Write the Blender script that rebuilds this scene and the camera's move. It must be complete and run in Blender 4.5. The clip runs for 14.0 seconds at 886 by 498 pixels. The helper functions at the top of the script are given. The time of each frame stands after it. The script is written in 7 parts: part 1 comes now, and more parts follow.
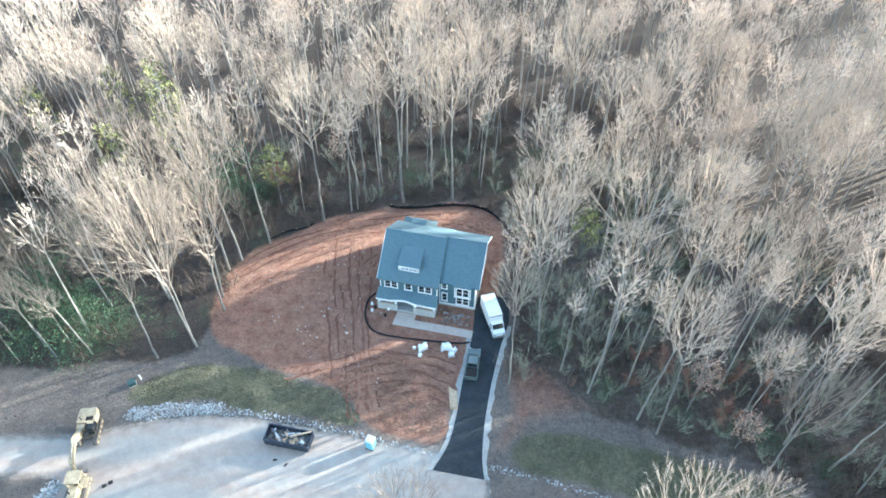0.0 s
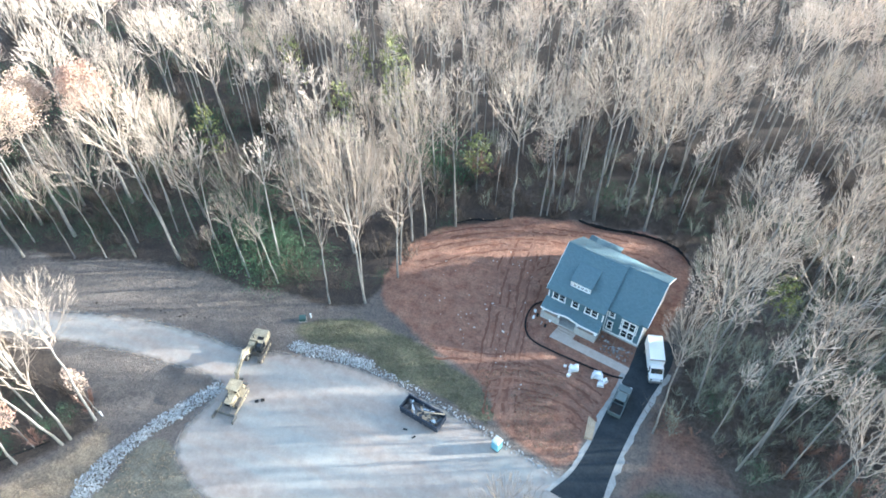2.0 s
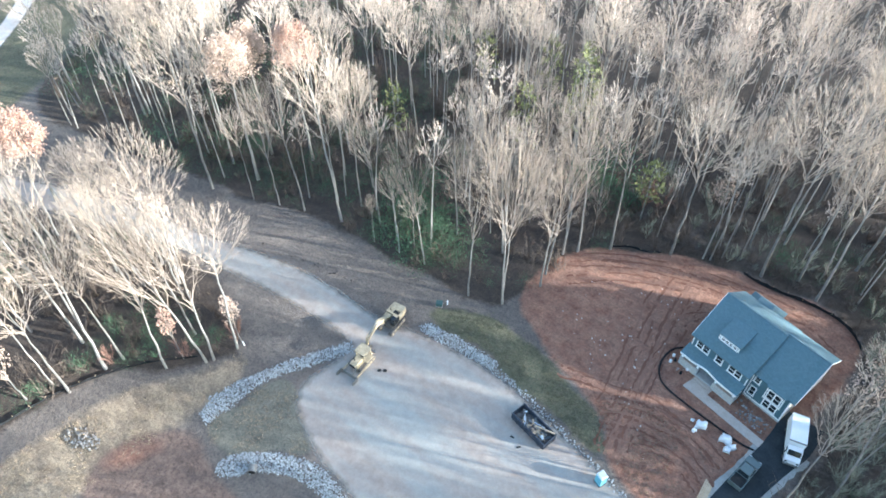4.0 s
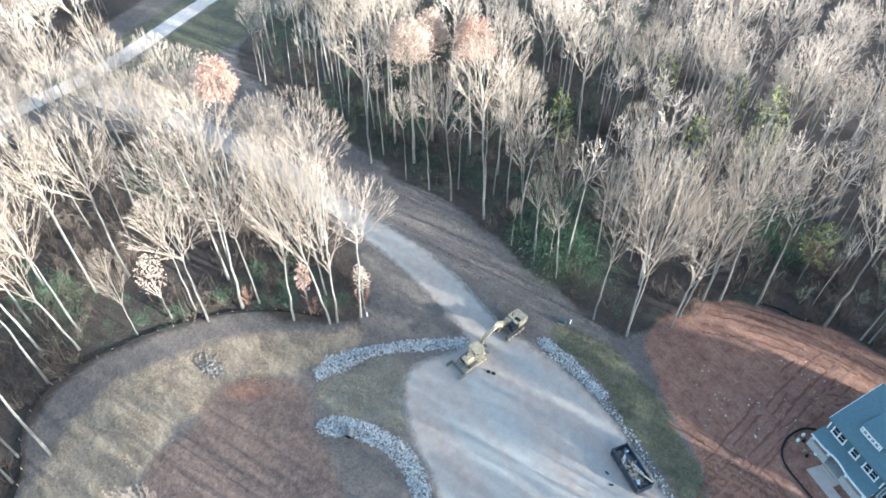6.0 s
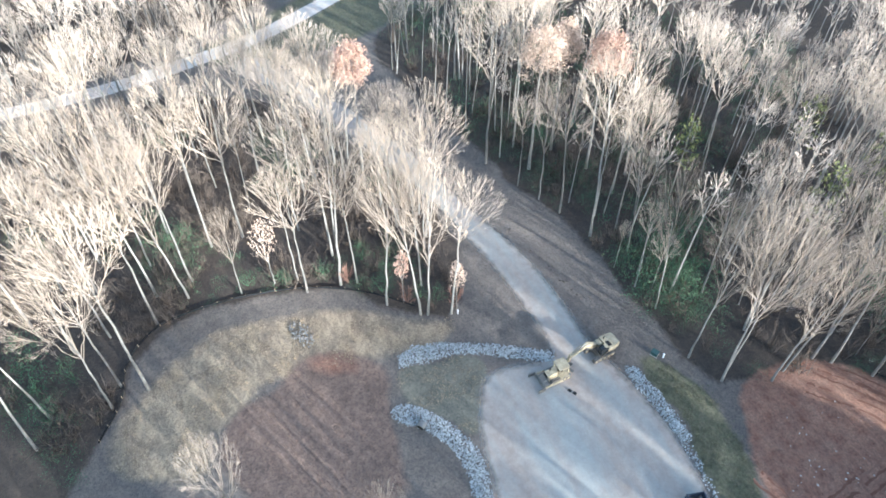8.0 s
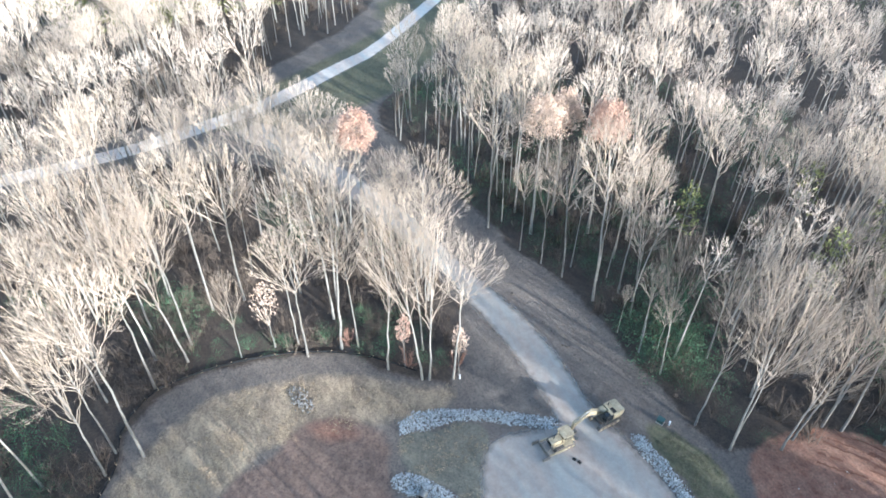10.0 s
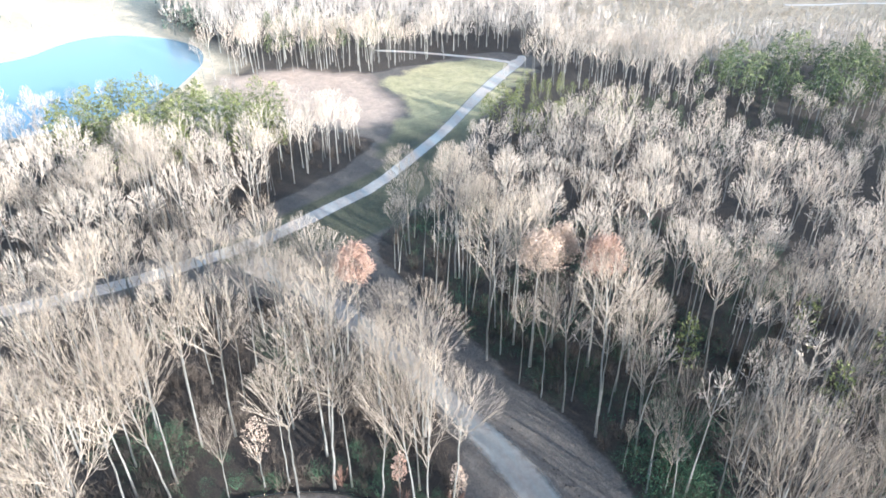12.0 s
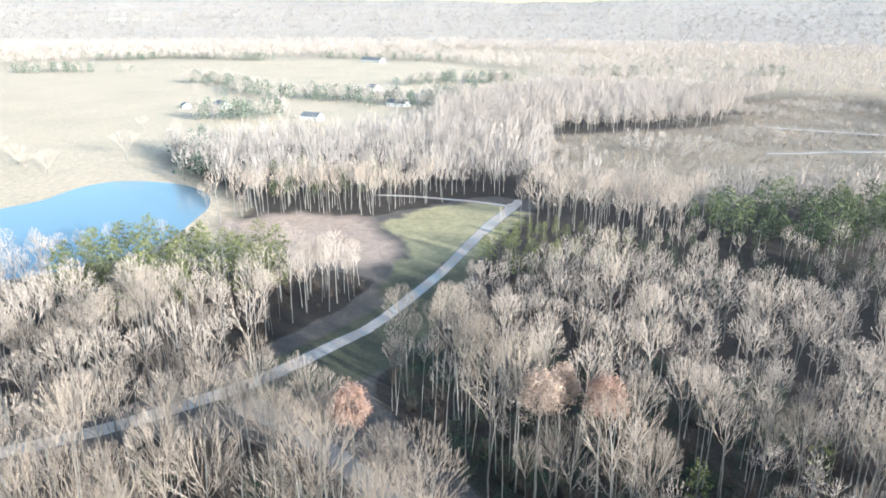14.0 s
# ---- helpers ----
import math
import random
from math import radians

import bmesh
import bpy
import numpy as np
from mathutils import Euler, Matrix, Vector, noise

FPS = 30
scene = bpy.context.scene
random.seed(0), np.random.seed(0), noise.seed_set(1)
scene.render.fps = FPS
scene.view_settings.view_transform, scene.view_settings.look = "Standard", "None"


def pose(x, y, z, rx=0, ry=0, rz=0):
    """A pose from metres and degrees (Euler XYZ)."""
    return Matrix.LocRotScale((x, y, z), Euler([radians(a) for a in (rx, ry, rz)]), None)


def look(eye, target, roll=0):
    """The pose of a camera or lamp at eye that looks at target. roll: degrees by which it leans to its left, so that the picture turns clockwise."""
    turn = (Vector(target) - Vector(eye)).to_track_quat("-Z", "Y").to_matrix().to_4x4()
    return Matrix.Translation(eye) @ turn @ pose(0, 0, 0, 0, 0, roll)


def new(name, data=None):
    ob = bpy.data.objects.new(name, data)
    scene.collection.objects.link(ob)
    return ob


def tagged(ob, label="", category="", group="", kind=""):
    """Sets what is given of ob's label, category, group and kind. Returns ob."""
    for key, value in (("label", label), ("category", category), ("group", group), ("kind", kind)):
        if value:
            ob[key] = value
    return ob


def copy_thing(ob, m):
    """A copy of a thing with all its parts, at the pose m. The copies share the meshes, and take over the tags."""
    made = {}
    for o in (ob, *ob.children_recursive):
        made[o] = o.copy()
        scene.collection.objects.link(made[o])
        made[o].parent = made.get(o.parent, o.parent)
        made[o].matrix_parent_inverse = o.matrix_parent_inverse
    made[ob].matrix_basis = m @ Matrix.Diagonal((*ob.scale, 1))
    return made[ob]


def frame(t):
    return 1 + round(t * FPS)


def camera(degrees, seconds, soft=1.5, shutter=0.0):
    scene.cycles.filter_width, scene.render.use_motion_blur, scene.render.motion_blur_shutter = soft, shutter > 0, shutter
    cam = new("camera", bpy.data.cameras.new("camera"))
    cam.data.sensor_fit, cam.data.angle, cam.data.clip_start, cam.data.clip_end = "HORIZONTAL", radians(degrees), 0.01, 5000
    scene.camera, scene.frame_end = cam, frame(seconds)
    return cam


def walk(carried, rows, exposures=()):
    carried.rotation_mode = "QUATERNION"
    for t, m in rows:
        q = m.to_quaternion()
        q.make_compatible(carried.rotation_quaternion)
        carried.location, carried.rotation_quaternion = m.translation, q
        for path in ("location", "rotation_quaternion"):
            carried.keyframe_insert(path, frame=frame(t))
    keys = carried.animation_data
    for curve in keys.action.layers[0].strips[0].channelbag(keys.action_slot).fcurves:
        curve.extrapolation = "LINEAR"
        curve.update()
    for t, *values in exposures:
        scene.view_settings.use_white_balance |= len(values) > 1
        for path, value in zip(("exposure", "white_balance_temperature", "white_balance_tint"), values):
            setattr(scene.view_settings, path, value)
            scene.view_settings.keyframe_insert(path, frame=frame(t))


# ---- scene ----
cam = camera(65.84, 14.0, soft=1.7)

EYE = Vector((0.0, 0.0, 90.0))      # a drone that hangs still, turns left, then tilts up


def aim(yaw, pitch, roll=0.0):
    """Pose at EYE: yaw to the left of +y, pitch above the level, in degrees."""
    y, p = radians(yaw), radians(pitch)
    way = Vector((-math.sin(y) * math.cos(p), math.cos(y) * math.cos(p), math.sin(p)))
    return look(EYE, EYE + way * 100, roll)


PATH = [
    (0.0, 0.00, -47.75, 0.67),
    (0.5, 5.01, -47.70, 0.51),
    (1.0, 11.05, -47.64, 0.11),
    (1.5, 16.99, -47.55, -0.13),
    (2.0, 21.97, -47.46, -0.30),
    (2.5, 26.70, -47.37, -0.47),
    (3.0, 31.25, -47.30, -0.61),
    (5.5, 52.96, -46.82, -0.31),
    (6.0, 56.75, -46.73, -0.26),
    (6.5, 60.40, -46.62, -0.14),
    (7.0, 63.95, -46.52, -0.01),
    (7.5, 67.10, -46.47, 0.03),
    (7.7, 68.35, -46.46, 0.08),
    (8.3, 69.10, -46.50, 0.00),
    (9.0, 69.20, -45.75, 0.00),
    (9.8, 69.17, -42.19, -0.15),
    (10.0, 69.25, -41.15, 0.06),
    (10.5, 69.18, -38.32, 0.11),
    (11.0, 69.18, -35.55, 0.13),
    (11.5, 69.13, -32.86, 0.09),
    (12.0, 69.09, -30.13, 0.24),
    (12.5, 69.04, -27.30, 0.26),
    (13.0, 69.02, -24.37, 0.25),
    (13.5, 69.01, -21.41, 0.29),
    (14.0, 69.02, -18.47, 0.29),
]
walk(cam, [(t, aim(y, p, r)) for t, y, p, r in PATH], exposures=[(0.0, 2.74, 5950, 0), (1.0, 2.63, 5900, 1), (3.0, 2.37, 5800, 2), (6.5, 2.11, 5700, 2), (11.0, 1.82, 5600, 3), (12.5, 1.52, 5600, 3), (14.0, 1.22, 5650, 2)])

# ---- light: low winter sun ahead and to the right of the first view, clear sky ----
SUN_AZ, SUN_EL = -65.0, 14.2        # azimuth counted to the left of +y
world = bpy.data.worlds.new("sky")
scene.world = world
world.use_nodes = True
wn = world.node_tree
sky = wn.nodes.new("ShaderNodeTexSky")
sky.sky_type = 'NISHITA'
sky.sun_disc = False
sky.sun_elevation = radians(SUN_EL)
sky.sun_rotation = radians(-SUN_AZ)
sky.dust_density = 1.0
wn.links.new(sky.outputs[0], wn.nodes["Background"].inputs[0])
wn.nodes["Background"].inputs[1].default_value = 0.15
sun_way = Vector((-math.sin(radians(SUN_AZ)) * math.cos(radians(SUN_EL)),
                  math.cos(radians(SUN_AZ)) * math.cos(radians(SUN_EL)), math.sin(radians(SUN_EL))))
sun = new("sun", bpy.data.lights.new("sun", 'SUN'))
sun.data.energy = 4.2
sun.data.angle = radians(0.6)
sun.data.color = (1.0, 0.945, 0.88)
sun.matrix_world = look(sun_way * 300, (0, 0, 0))


# ---- materials ----
def material(name, rough=0.85, metal=0.0):
    m = bpy.data.materials.new(name)
    m.use_nodes = True
    b = m.node_tree.nodes["Principled BSDF"]
    b.inputs["Roughness"].default_value = rough
    b.inputs["Metallic"].default_value = metal
    return m, m.node_tree, b


def node(nt, kind, **values):
    n = nt.nodes.new(kind)
    for k, v in values.items():
        n.inputs[k].default_value = v
    return n


def noise_tex(nt, scale, detail=4.0, rough=0.6, vec=None, dist=0.0):
    n = node(nt, "ShaderNodeTexNoise", Scale=scale, Detail=detail, Roughness=rough, Distortion=dist)
    if vec is not None:
        nt.links.new(vec, n.inputs["Vector"])
    return n.outputs["Fac"]


def ramp(nt, fac, stops):
    r = nt.nodes.new("ShaderNodeValToRGB")
    els = r.color_ramp.elements
    while len(els) < len(stops):
        els.new(0.5)
    for e, (p, c) in zip(els, stops):
        e.position = p
        e.color = (*c, 1)
    nt.links.new(fac, r.inputs[0])
    return r.outputs[0]


def mix(nt, fac, a, b, mode='MIX'):
    m = nt.nodes.new("ShaderNodeMix")
    m.data_type = 'RGBA'
    m.blend_type = mode
    for sock, v in ((m.inputs[0], fac), (m.inputs[6], a), (m.inputs[7], b)):
        if isinstance(v, bpy.types.NodeSocket):
            nt.links.new(v, sock)
        elif isinstance(v, (int, float)):
            sock.default_value = v
        else:
            sock.default_value = (*v, 1)
    return m.outputs[2]


def maths(nt, op, a, b=0.0, clamp=False):
    m = nt.nodes.new("ShaderNodeMath")
    m.operation = op
    m.use_clamp = clamp
    for sock, v in ((m.inputs[0], a), (m.inputs[1], b)):
        if isinstance(v, bpy.types.NodeSocket):
            nt.links.new(v, sock)
        else:
            sock.default_value = v
    return m.outputs[0]


def where(nt):
    return nt.nodes.new("ShaderNodeNewGeometry").outputs["Position"]


def local(nt):
    return nt.nodes.new("ShaderNodeTexCoord").outputs["Object"]


def bump(nt, b, height, strength=0.4, distance=0.1):
    n = node(nt, "ShaderNodeBump", Strength=strength, Distance=distance)
    nt.links.new(height, n.inputs["Height"])
    nt.links.new(n.outputs[0], b.inputs["Normal"])


def simple(name, dark, light, scale=3.0, rough=0.8, metal=0.0, bumps=0.0, per_object=0.0, per_island=0.0):
    """A surface with grain between two colours, and a second, coarser stain."""
    m, nt, b = material(name, rough, metal)
    if rough >= 0.8:
        b.inputs["Specular IOR Level"].default_value = 0.15
    v = local(nt)
    fine = noise_tex(nt, scale * 6, 3, 0.6, v)
    coarse = noise_tex(nt, scale, 3, 0.6, v)
    fac = maths(nt, 'ADD', maths(nt, 'MULTIPLY', fine, 0.45), maths(nt, 'MULTIPLY', coarse, 0.55))
    col = ramp(nt, fac, [(0.3, dark), (0.7, light)])
    if per_object or per_island:
        r = (nt.nodes.new("ShaderNodeObjectInfo").outputs["Random"] if per_object
             else nt.nodes.new("ShaderNodeNewGeometry").outputs["Random Per Island"])
        k = per_object or per_island
        hsv = nt.nodes.new("ShaderNodeHueSaturation")
        nt.links.new(col, hsv.inputs["Color"])
        nt.links.new(maths(nt, 'ADD', maths(nt, 'MULTIPLY', r, 2 * k), 1 - k), hsv.inputs["Value"])
        col = hsv.outputs[0]
    nt.links.new(col, b.inputs["Base Color"])
    if bumps:
        bump(nt, b, fine, bumps, 0.03)
    return m


MAT_BARK = simple("grey_bark", (0.14, 0.128, 0.118), (0.31, 0.285, 0.26), 0.5, 0.9, 0, 0.3, per_object=0.22)
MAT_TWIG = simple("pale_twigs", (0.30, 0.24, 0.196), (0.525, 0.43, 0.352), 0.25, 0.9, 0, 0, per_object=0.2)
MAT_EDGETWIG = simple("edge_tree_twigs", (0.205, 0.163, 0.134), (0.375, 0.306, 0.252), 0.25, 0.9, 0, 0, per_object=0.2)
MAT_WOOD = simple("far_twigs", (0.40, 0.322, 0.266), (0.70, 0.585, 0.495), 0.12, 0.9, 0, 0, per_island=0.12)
# distant twigs carry the air's haze as a paler base colour
MAT_HAZEWOOD = simple("haze_pale_twigs", (0.38, 0.32, 0.285), (0.56, 0.485, 0.435), 0.01, 0.95, 0, 0, per_island=0.15)
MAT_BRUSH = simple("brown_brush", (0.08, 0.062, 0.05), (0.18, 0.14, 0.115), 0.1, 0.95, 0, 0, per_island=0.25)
MAT_TRUNKS = simple("wood_trunks", (0.17, 0.155, 0.142), (0.36, 0.33, 0.30), 0.06, 0.9, 0, 0, per_island=0.25)
MAT_EVERGREEN = simple("evergreen_leaves", (0.04, 0.082, 0.05), (0.12, 0.18, 0.10), 0.4, 0.85, 0, 0, per_island=0.35)
MAT_SAPLING = simple("grey_green_saplings", (0.20, 0.205, 0.155), (0.34, 0.335, 0.26), 0.3, 0.9, 0, 0, per_island=0.18)
MAT_FARGREEN = simple("far_evergreens", (0.12, 0.15, 0.12), (0.24, 0.27, 0.20), 0.05, 0.8, 0, 0, per_island=0.3)
# pine needles twice: darkened to paint shade, brightened to paint sunlit tops
MAT_PINE_SHADE = simple("shaded_pine_needles", (0.035, 0.056, 0.036), (0.13, 0.15, 0.08), 0.15, 0.85, 0, 0, per_island=0.3)
MAT_PINE_LIT = simple("sunlit_pine_needles", (0.06, 0.085, 0.044), (0.30, 0.31, 0.15), 0.15, 0.85, 0, 0, per_island=0.3)
MAT_PINE = simple("pine_needles", (0.10, 0.115, 0.045), (0.30, 0.29, 0.125), 0.15, 0.85, 0, 0, per_island=0.35)
MAT_TANLEAF = simple("tan_oak_leaves", (0.42, 0.295, 0.22), (0.61, 0.47, 0.383), 0.5, 0.85, 0, 0, per_island=0.16)
MAT_REDLEAF = simple("russet_oak_leaves", (0.34, 0.205, 0.155), (0.52, 0.35, 0.275), 0.5, 0.85, 0, 0, per_island=0.16)


# ---- plan of the clearings, in metres ----
MAIN = [(55, 34), (47, 40), (41, 43.5), (32, 46), (22, 50), (14, 53), (9.5, 56), (10.5, 60), (12, 66), (11.5, 75), (12, 84),
        (10, 91), (2, 94), (-8, 93), (-20, 88.5), (-28, 84), (-34, 79), (-36, 74), (-35.7, 67), (-38.5, 60), (-44, 58), (-52, 57),
        (-65, 56.5), (-80, 54.5), (-90, 50.5), (-105, 47.5), (-122, 43), (-150, 38), (-160, 45), (-168, 56), (-181, 68), (-197, 82), (-211, 94),
        (-224, 100), (-242, 112), (-264, 132), (-296, 164), (-309, 168), (-323, 160), (-328, 141), (-318, 113), (-314, 96), (-309, 78), (-317, 64),
        (-328, 51), (-330, 36), (-324, 20), (-328, 10), (-300, 12), (-270, 28), (-246, 44), (-227, 61), (-216, 53), (-205, 43), (-194, 27),
        (-184, 14), (-177, 4), (-168, -10), (-162, -28), (-161, -70), (-148, -70), (-148, -15), (-142, 5),
        (-124, 20), (-102, 29.5), (-82, 34), (-67, 29), (-65, 25.5), (-67, 22), (-71, 16), (-77.5, 12.5), (-79, 5), (-81, -3),
        (-81.5, -11), (-79, -19), (-73, -23.5), (-67, -25.5), (-61, -29), (-50, -36), (-34, -22), (-18, 2), (0, 18), (25, 26)]
POND = [(-371, -96), (-386, -90), (-395, -72), (-416, -62), (-430, -50), (-434, -33), (-424, -16), (-412, -2), (-388, 10), (-370, 11), (-352, 9), (-336, 3), (-322, -2), (-306, -8), (-286, -24),
        (-272, -60), (-268, -110), (-300, -130), (-350, -120)]
OPEN_FAR = [(-275, -30), (-268, 5), (-262, 25), (-319, 12), (-345, 26), (-400, 12), (-440, 2), (-502, -14), (-516, 8), (-506, 34), (-542, 64), (-508, 92), (-520, 150), (-566, 206), (-700, 262),
            (-950, 470), (-1100, 620), (-1500, 560), (-1740, 350), (-1800, 20), (-1760, -150), (-1500, -420), (-900, -500), (-420, -360), (-265, -150)]
CLEARCUT = [(-366, 214), (-440, 252), (-497, 296), (-487, 350), (-490, 436), (-510, 498), (-610, 590), (-664, 730), (-640, 840), (-596, 803), (-430, 640), (-262, 400),
            (-248, 344), (-256, 296), (-272, 250), (-296, 216), (-328, 196)]


PINE_W = [(-214, -40), (-208, 0), (-210, 26), (-226, 37), (-250, 28), (-268, 5), (-276, -30), (-262, -48)]
PINE_N = [(-214, 98), (-231, 107), (-240, 116), (-228, 131), (-212, 132), (-198, 112), (-203, 98)]
PINE_LOW = [(-241, 115), (-268, 138), (-252, 160), (-228, 174), (-198, 150), (-212, 134), (-228, 132)]
PINE_E = [(-251, 226), (-249, 258), (-237, 275), (-227, 316), (-190, 290), (-174, 262), (-181, 228), (-188, 203), (-203, 195), (-219, 196), (-240, 206)]
PINE_HOLLOW = [(-232, 174), (-226, 185), (-216, 199), (-202, 199), (-188, 206), (-180, 230), (-174, 258), (-150, 226), (-138, 190), (-140, 172), (-147, 156), (-160, 148), (-170, 136), (-186, 134), (-212, 152)]


def inside(poly, x, y):
    """Which of the points lie in the polygon."""
    res = np.zeros(np.shape(x), bool)
    for (x0, y0), (x1, y1) in zip(poly, poly[1:] + poly[:1]):
        cross = (y0 > y) != (y1 > y)
        res ^= cross & (x < (x1 - x0) * (y - y0) / ((y1 - y0) or 1e-9) + x0)
    return res


def edge_distance(line, x, y, closed=True):
    d = np.full(np.shape(x), 1e9)
    for (x0, y0), (x1, y1) in zip(line, line[1:] + (line[:1] if closed else [])):
        dx, dy = x1 - x0, y1 - y0
        u = np.clip(((x - x0) * dx + (y - y0) * dy) / (dx * dx + dy * dy + 1e-9), 0, 1)
        d = np.minimum(d, np.hypot(x - x0 - u * dx, y - y0 - u * dy))
    return d


def signed(poly, x, y):
    """Metres inside (positive) or outside the polygon's edge."""
    d = edge_distance(poly, x, y)
    return np.where(inside(poly, x, y), d, -d)


def rounded(poly, times=2):
    """The polygon with its corners cut twice (Chaikin)."""
    for _ in range(times):
        out = []
        for (x0, y0), (x1, y1) in zip(poly, poly[1:] + poly[:1]):
            out += [(0.75 * x0 + 0.25 * x1, 0.75 * y0 + 0.25 * y1), (0.25 * x0 + 0.75 * x1, 0.25 * y0 + 0.75 * y1)]
        poly = out
    return poly


def mesh_of(name, verts, tris, mat, smooth=False):
    me = bpy.data.meshes.new(name)
    verts, tris = np.asarray(verts, np.float32), np.asarray(tris, np.int32)
    me.vertices.add(len(verts))
    me.vertices.foreach_set("co", verts.ravel())
    me.loops.add(tris.size)
    me.loops.foreach_set("vertex_index", tris.ravel())
    me.polygons.add(len(tris))
    me.polygons.foreach_set("loop_start", np.arange(0, tris.size, tris.shape[1], dtype=np.int32))
    me.polygons.foreach_set("use_smooth", np.full(len(tris), smooth))
    me.update(calc_edges=True)
    me.materials.append(mat)
    return me


# ---- ground ----
LOT = rounded([(-36, 62.5), (-38, 68), (-37.5, 74), (-35, 80), (-27, 86), (-18, 90), (-8, 92.5), (3, 93.5), (10, 91), (11.5, 84), (9.5, 74), (8, 66),
               (4.5, 62), (3, 55), (2, 50), (1, 44.5), (-8, 45.5), (-12, 50), (-14.5, 53), (-20, 54.8), (-24.5, 56.2), (-30, 58)])
GREEN = rounded([(-45.6, 50), (-46.5, 53), (-42, 55.6), (-37, 58), (-31, 57.6), (-25, 55.7), (-19, 53.8), (-14.5, 52.3), (-11.5, 47.5), (-17, 47.8), (-23.6, 49.6), (-34.6, 50.8)], 1)
GREEN_R = rounded([(9, 41.5), (17, 39.5), (24, 37.5), (36, 33), (50, 30), (52, 36), (38, 42.5), (24, 45), (12, 47)], 1)
STRAW = rounded([(-72, -17), (-75, -11), (-75, -3), (-73.5, 6), (-70, 14.5), (-65, 21.5), (-63.5, 27), (-60, 22), (-62, 12), (-64, 0), (-61, -8), (-57, -13),
                 (-50, -16), (-55, -26), (-62, -27), (-68, -22)], 1)
MOUND = rounded([(-56.7, 13.5), (-61, 12), (-64.5, 8), (-65.5, 3.5), (-64, 0), (-62, -3), (-59, -11), (-54, -14), (-45, -10), (-36, 0), (-38, 9), (-45, 11.5), (-52, 12)], 1)
ISLAND = rounded([(-58.4, 15), (-57.4, 19), (-57.8, 23.2), (-56.7, 27), (-54, 28), (-49.5, 25), (-44, 23.2), (-43.5, 21), (-47.4, 18.8), (-50.9, 16), (-52.5, 13)], 1)
MEADOW = rounded([(-232, 92), (-252, 110), (-272, 126), (-304, 154), (-316, 140), (-317, 122), (-314, 108), (-303, 92), (-294, 79), (-270, 86), (-250, 80)], 1)
ROADSIDE = rounded([(-206, 56), (-218, 72), (-236, 92), (-256, 108), (-272, 100), (-262, 88), (-240, 74), (-222, 60)], 1)
VERGE = rounded([(-152, 14), (-157, 40), (-172, 60), (-195, 77), (-212, 90), (-240, 108), (-296, 162), (-300, 156), (-240, 98), (-216, 70), (-196, 48), (-178, 18), (-162, -8)], 1)
LITTER_PALE = rounded([(8, 50), (12, 70), (12, 92), (0, 104), (-28, 104), (-36, 92), (-24, 90), (4, 95), (14, 100), (60, 92), (80, 50), (54, 30), (40, 42), (20, 46)], 1)
SPILL = rounded([(7, 42.5), (8, 50), (9.6, 57), (12, 63), (16, 58), (22, 53), (25, 49), (14, 47.5), (10, 44)], 1)
SCRAPE = rounded([(-65.5, 2.6), (-64.8, 6.8), (-61, 10.4), (-58.2, 9.8), (-60.2, 5.0), (-62.9, 2.2)], 1)
# pinkish dirt field whose paleness paints the sunlight on it
SUNLIT_DIRT = rounded([(-328, 12), (-324, 22), (-330, 38), (-328, 52), (-316, 66), (-309, 80), (-288, 76), (-258, 81), (-240, 66), (-250, 47), (-272, 30), (-300, 14)], 1)


def soft(d, w):
    return np.clip(0.5 + d / (2 * w), 0, 1)


def spaced(lo, hi, step, far, grow_down=1.16):
    a = list(np.arange(lo, hi + 0.01, step))
    s, up, down = step, [], []
    v = hi
    while v < far:
        s *= 1.16
        v += s
        up.append(v)
    s, v = step, lo
    while v > -far:
        s *= grow_down if v > -360 else 1.16
        v -= s
        down.append(v)
    return np.array(down[::-1] + a + up)


gx, gy = spaced(-130, 56, 1.3, 4200, 1.02), spaced(-42, 97, 1.3, 4200)
X, Y = np.meshgrid(gx, gy)
wob = np.array([noise.noise(Vector((x * 0.13, y * 0.13, 0))) * 1.3 + noise.noise(Vector((x * 0.5, y * 0.5, 3))) * 0.5
                for x, y in zip(X.ravel(), Y.ravel())]).reshape(X.shape)
near_edge = signed(MAIN, X, Y)
masks_a = np.stack([np.maximum(np.maximum(soft(signed(LOT, X, Y) + wob, 1.3), soft(signed(SPILL, X, Y) + 2 * wob, 2.5) * 0.56), soft(signed(SCRAPE, X, Y) + 1.5 * wob, 2.2) * 0.66),
                    np.maximum(soft(signed(STRAW, X, Y) + 1.5 * wob, 2.5), 0),
                    np.maximum.reduce([soft(signed(GREEN, X, Y) + wob, 0.9), soft(signed(GREEN_R, X, Y) + wob, 1.5),
                                       soft(signed(MEADOW, X, Y) + 4 * wob, 6), soft(signed(ROADSIDE, X, Y) + 3 * wob, 5), soft(signed(VERGE, X, Y), 3)]),
                    np.maximum.reduce([soft(near_edge + wob, 1.6), soft(signed(CLEARCUT, X, Y), 12), soft(signed(LITTER_PALE, X, Y) + 3 * wob, 5) * 0.5])], -1)
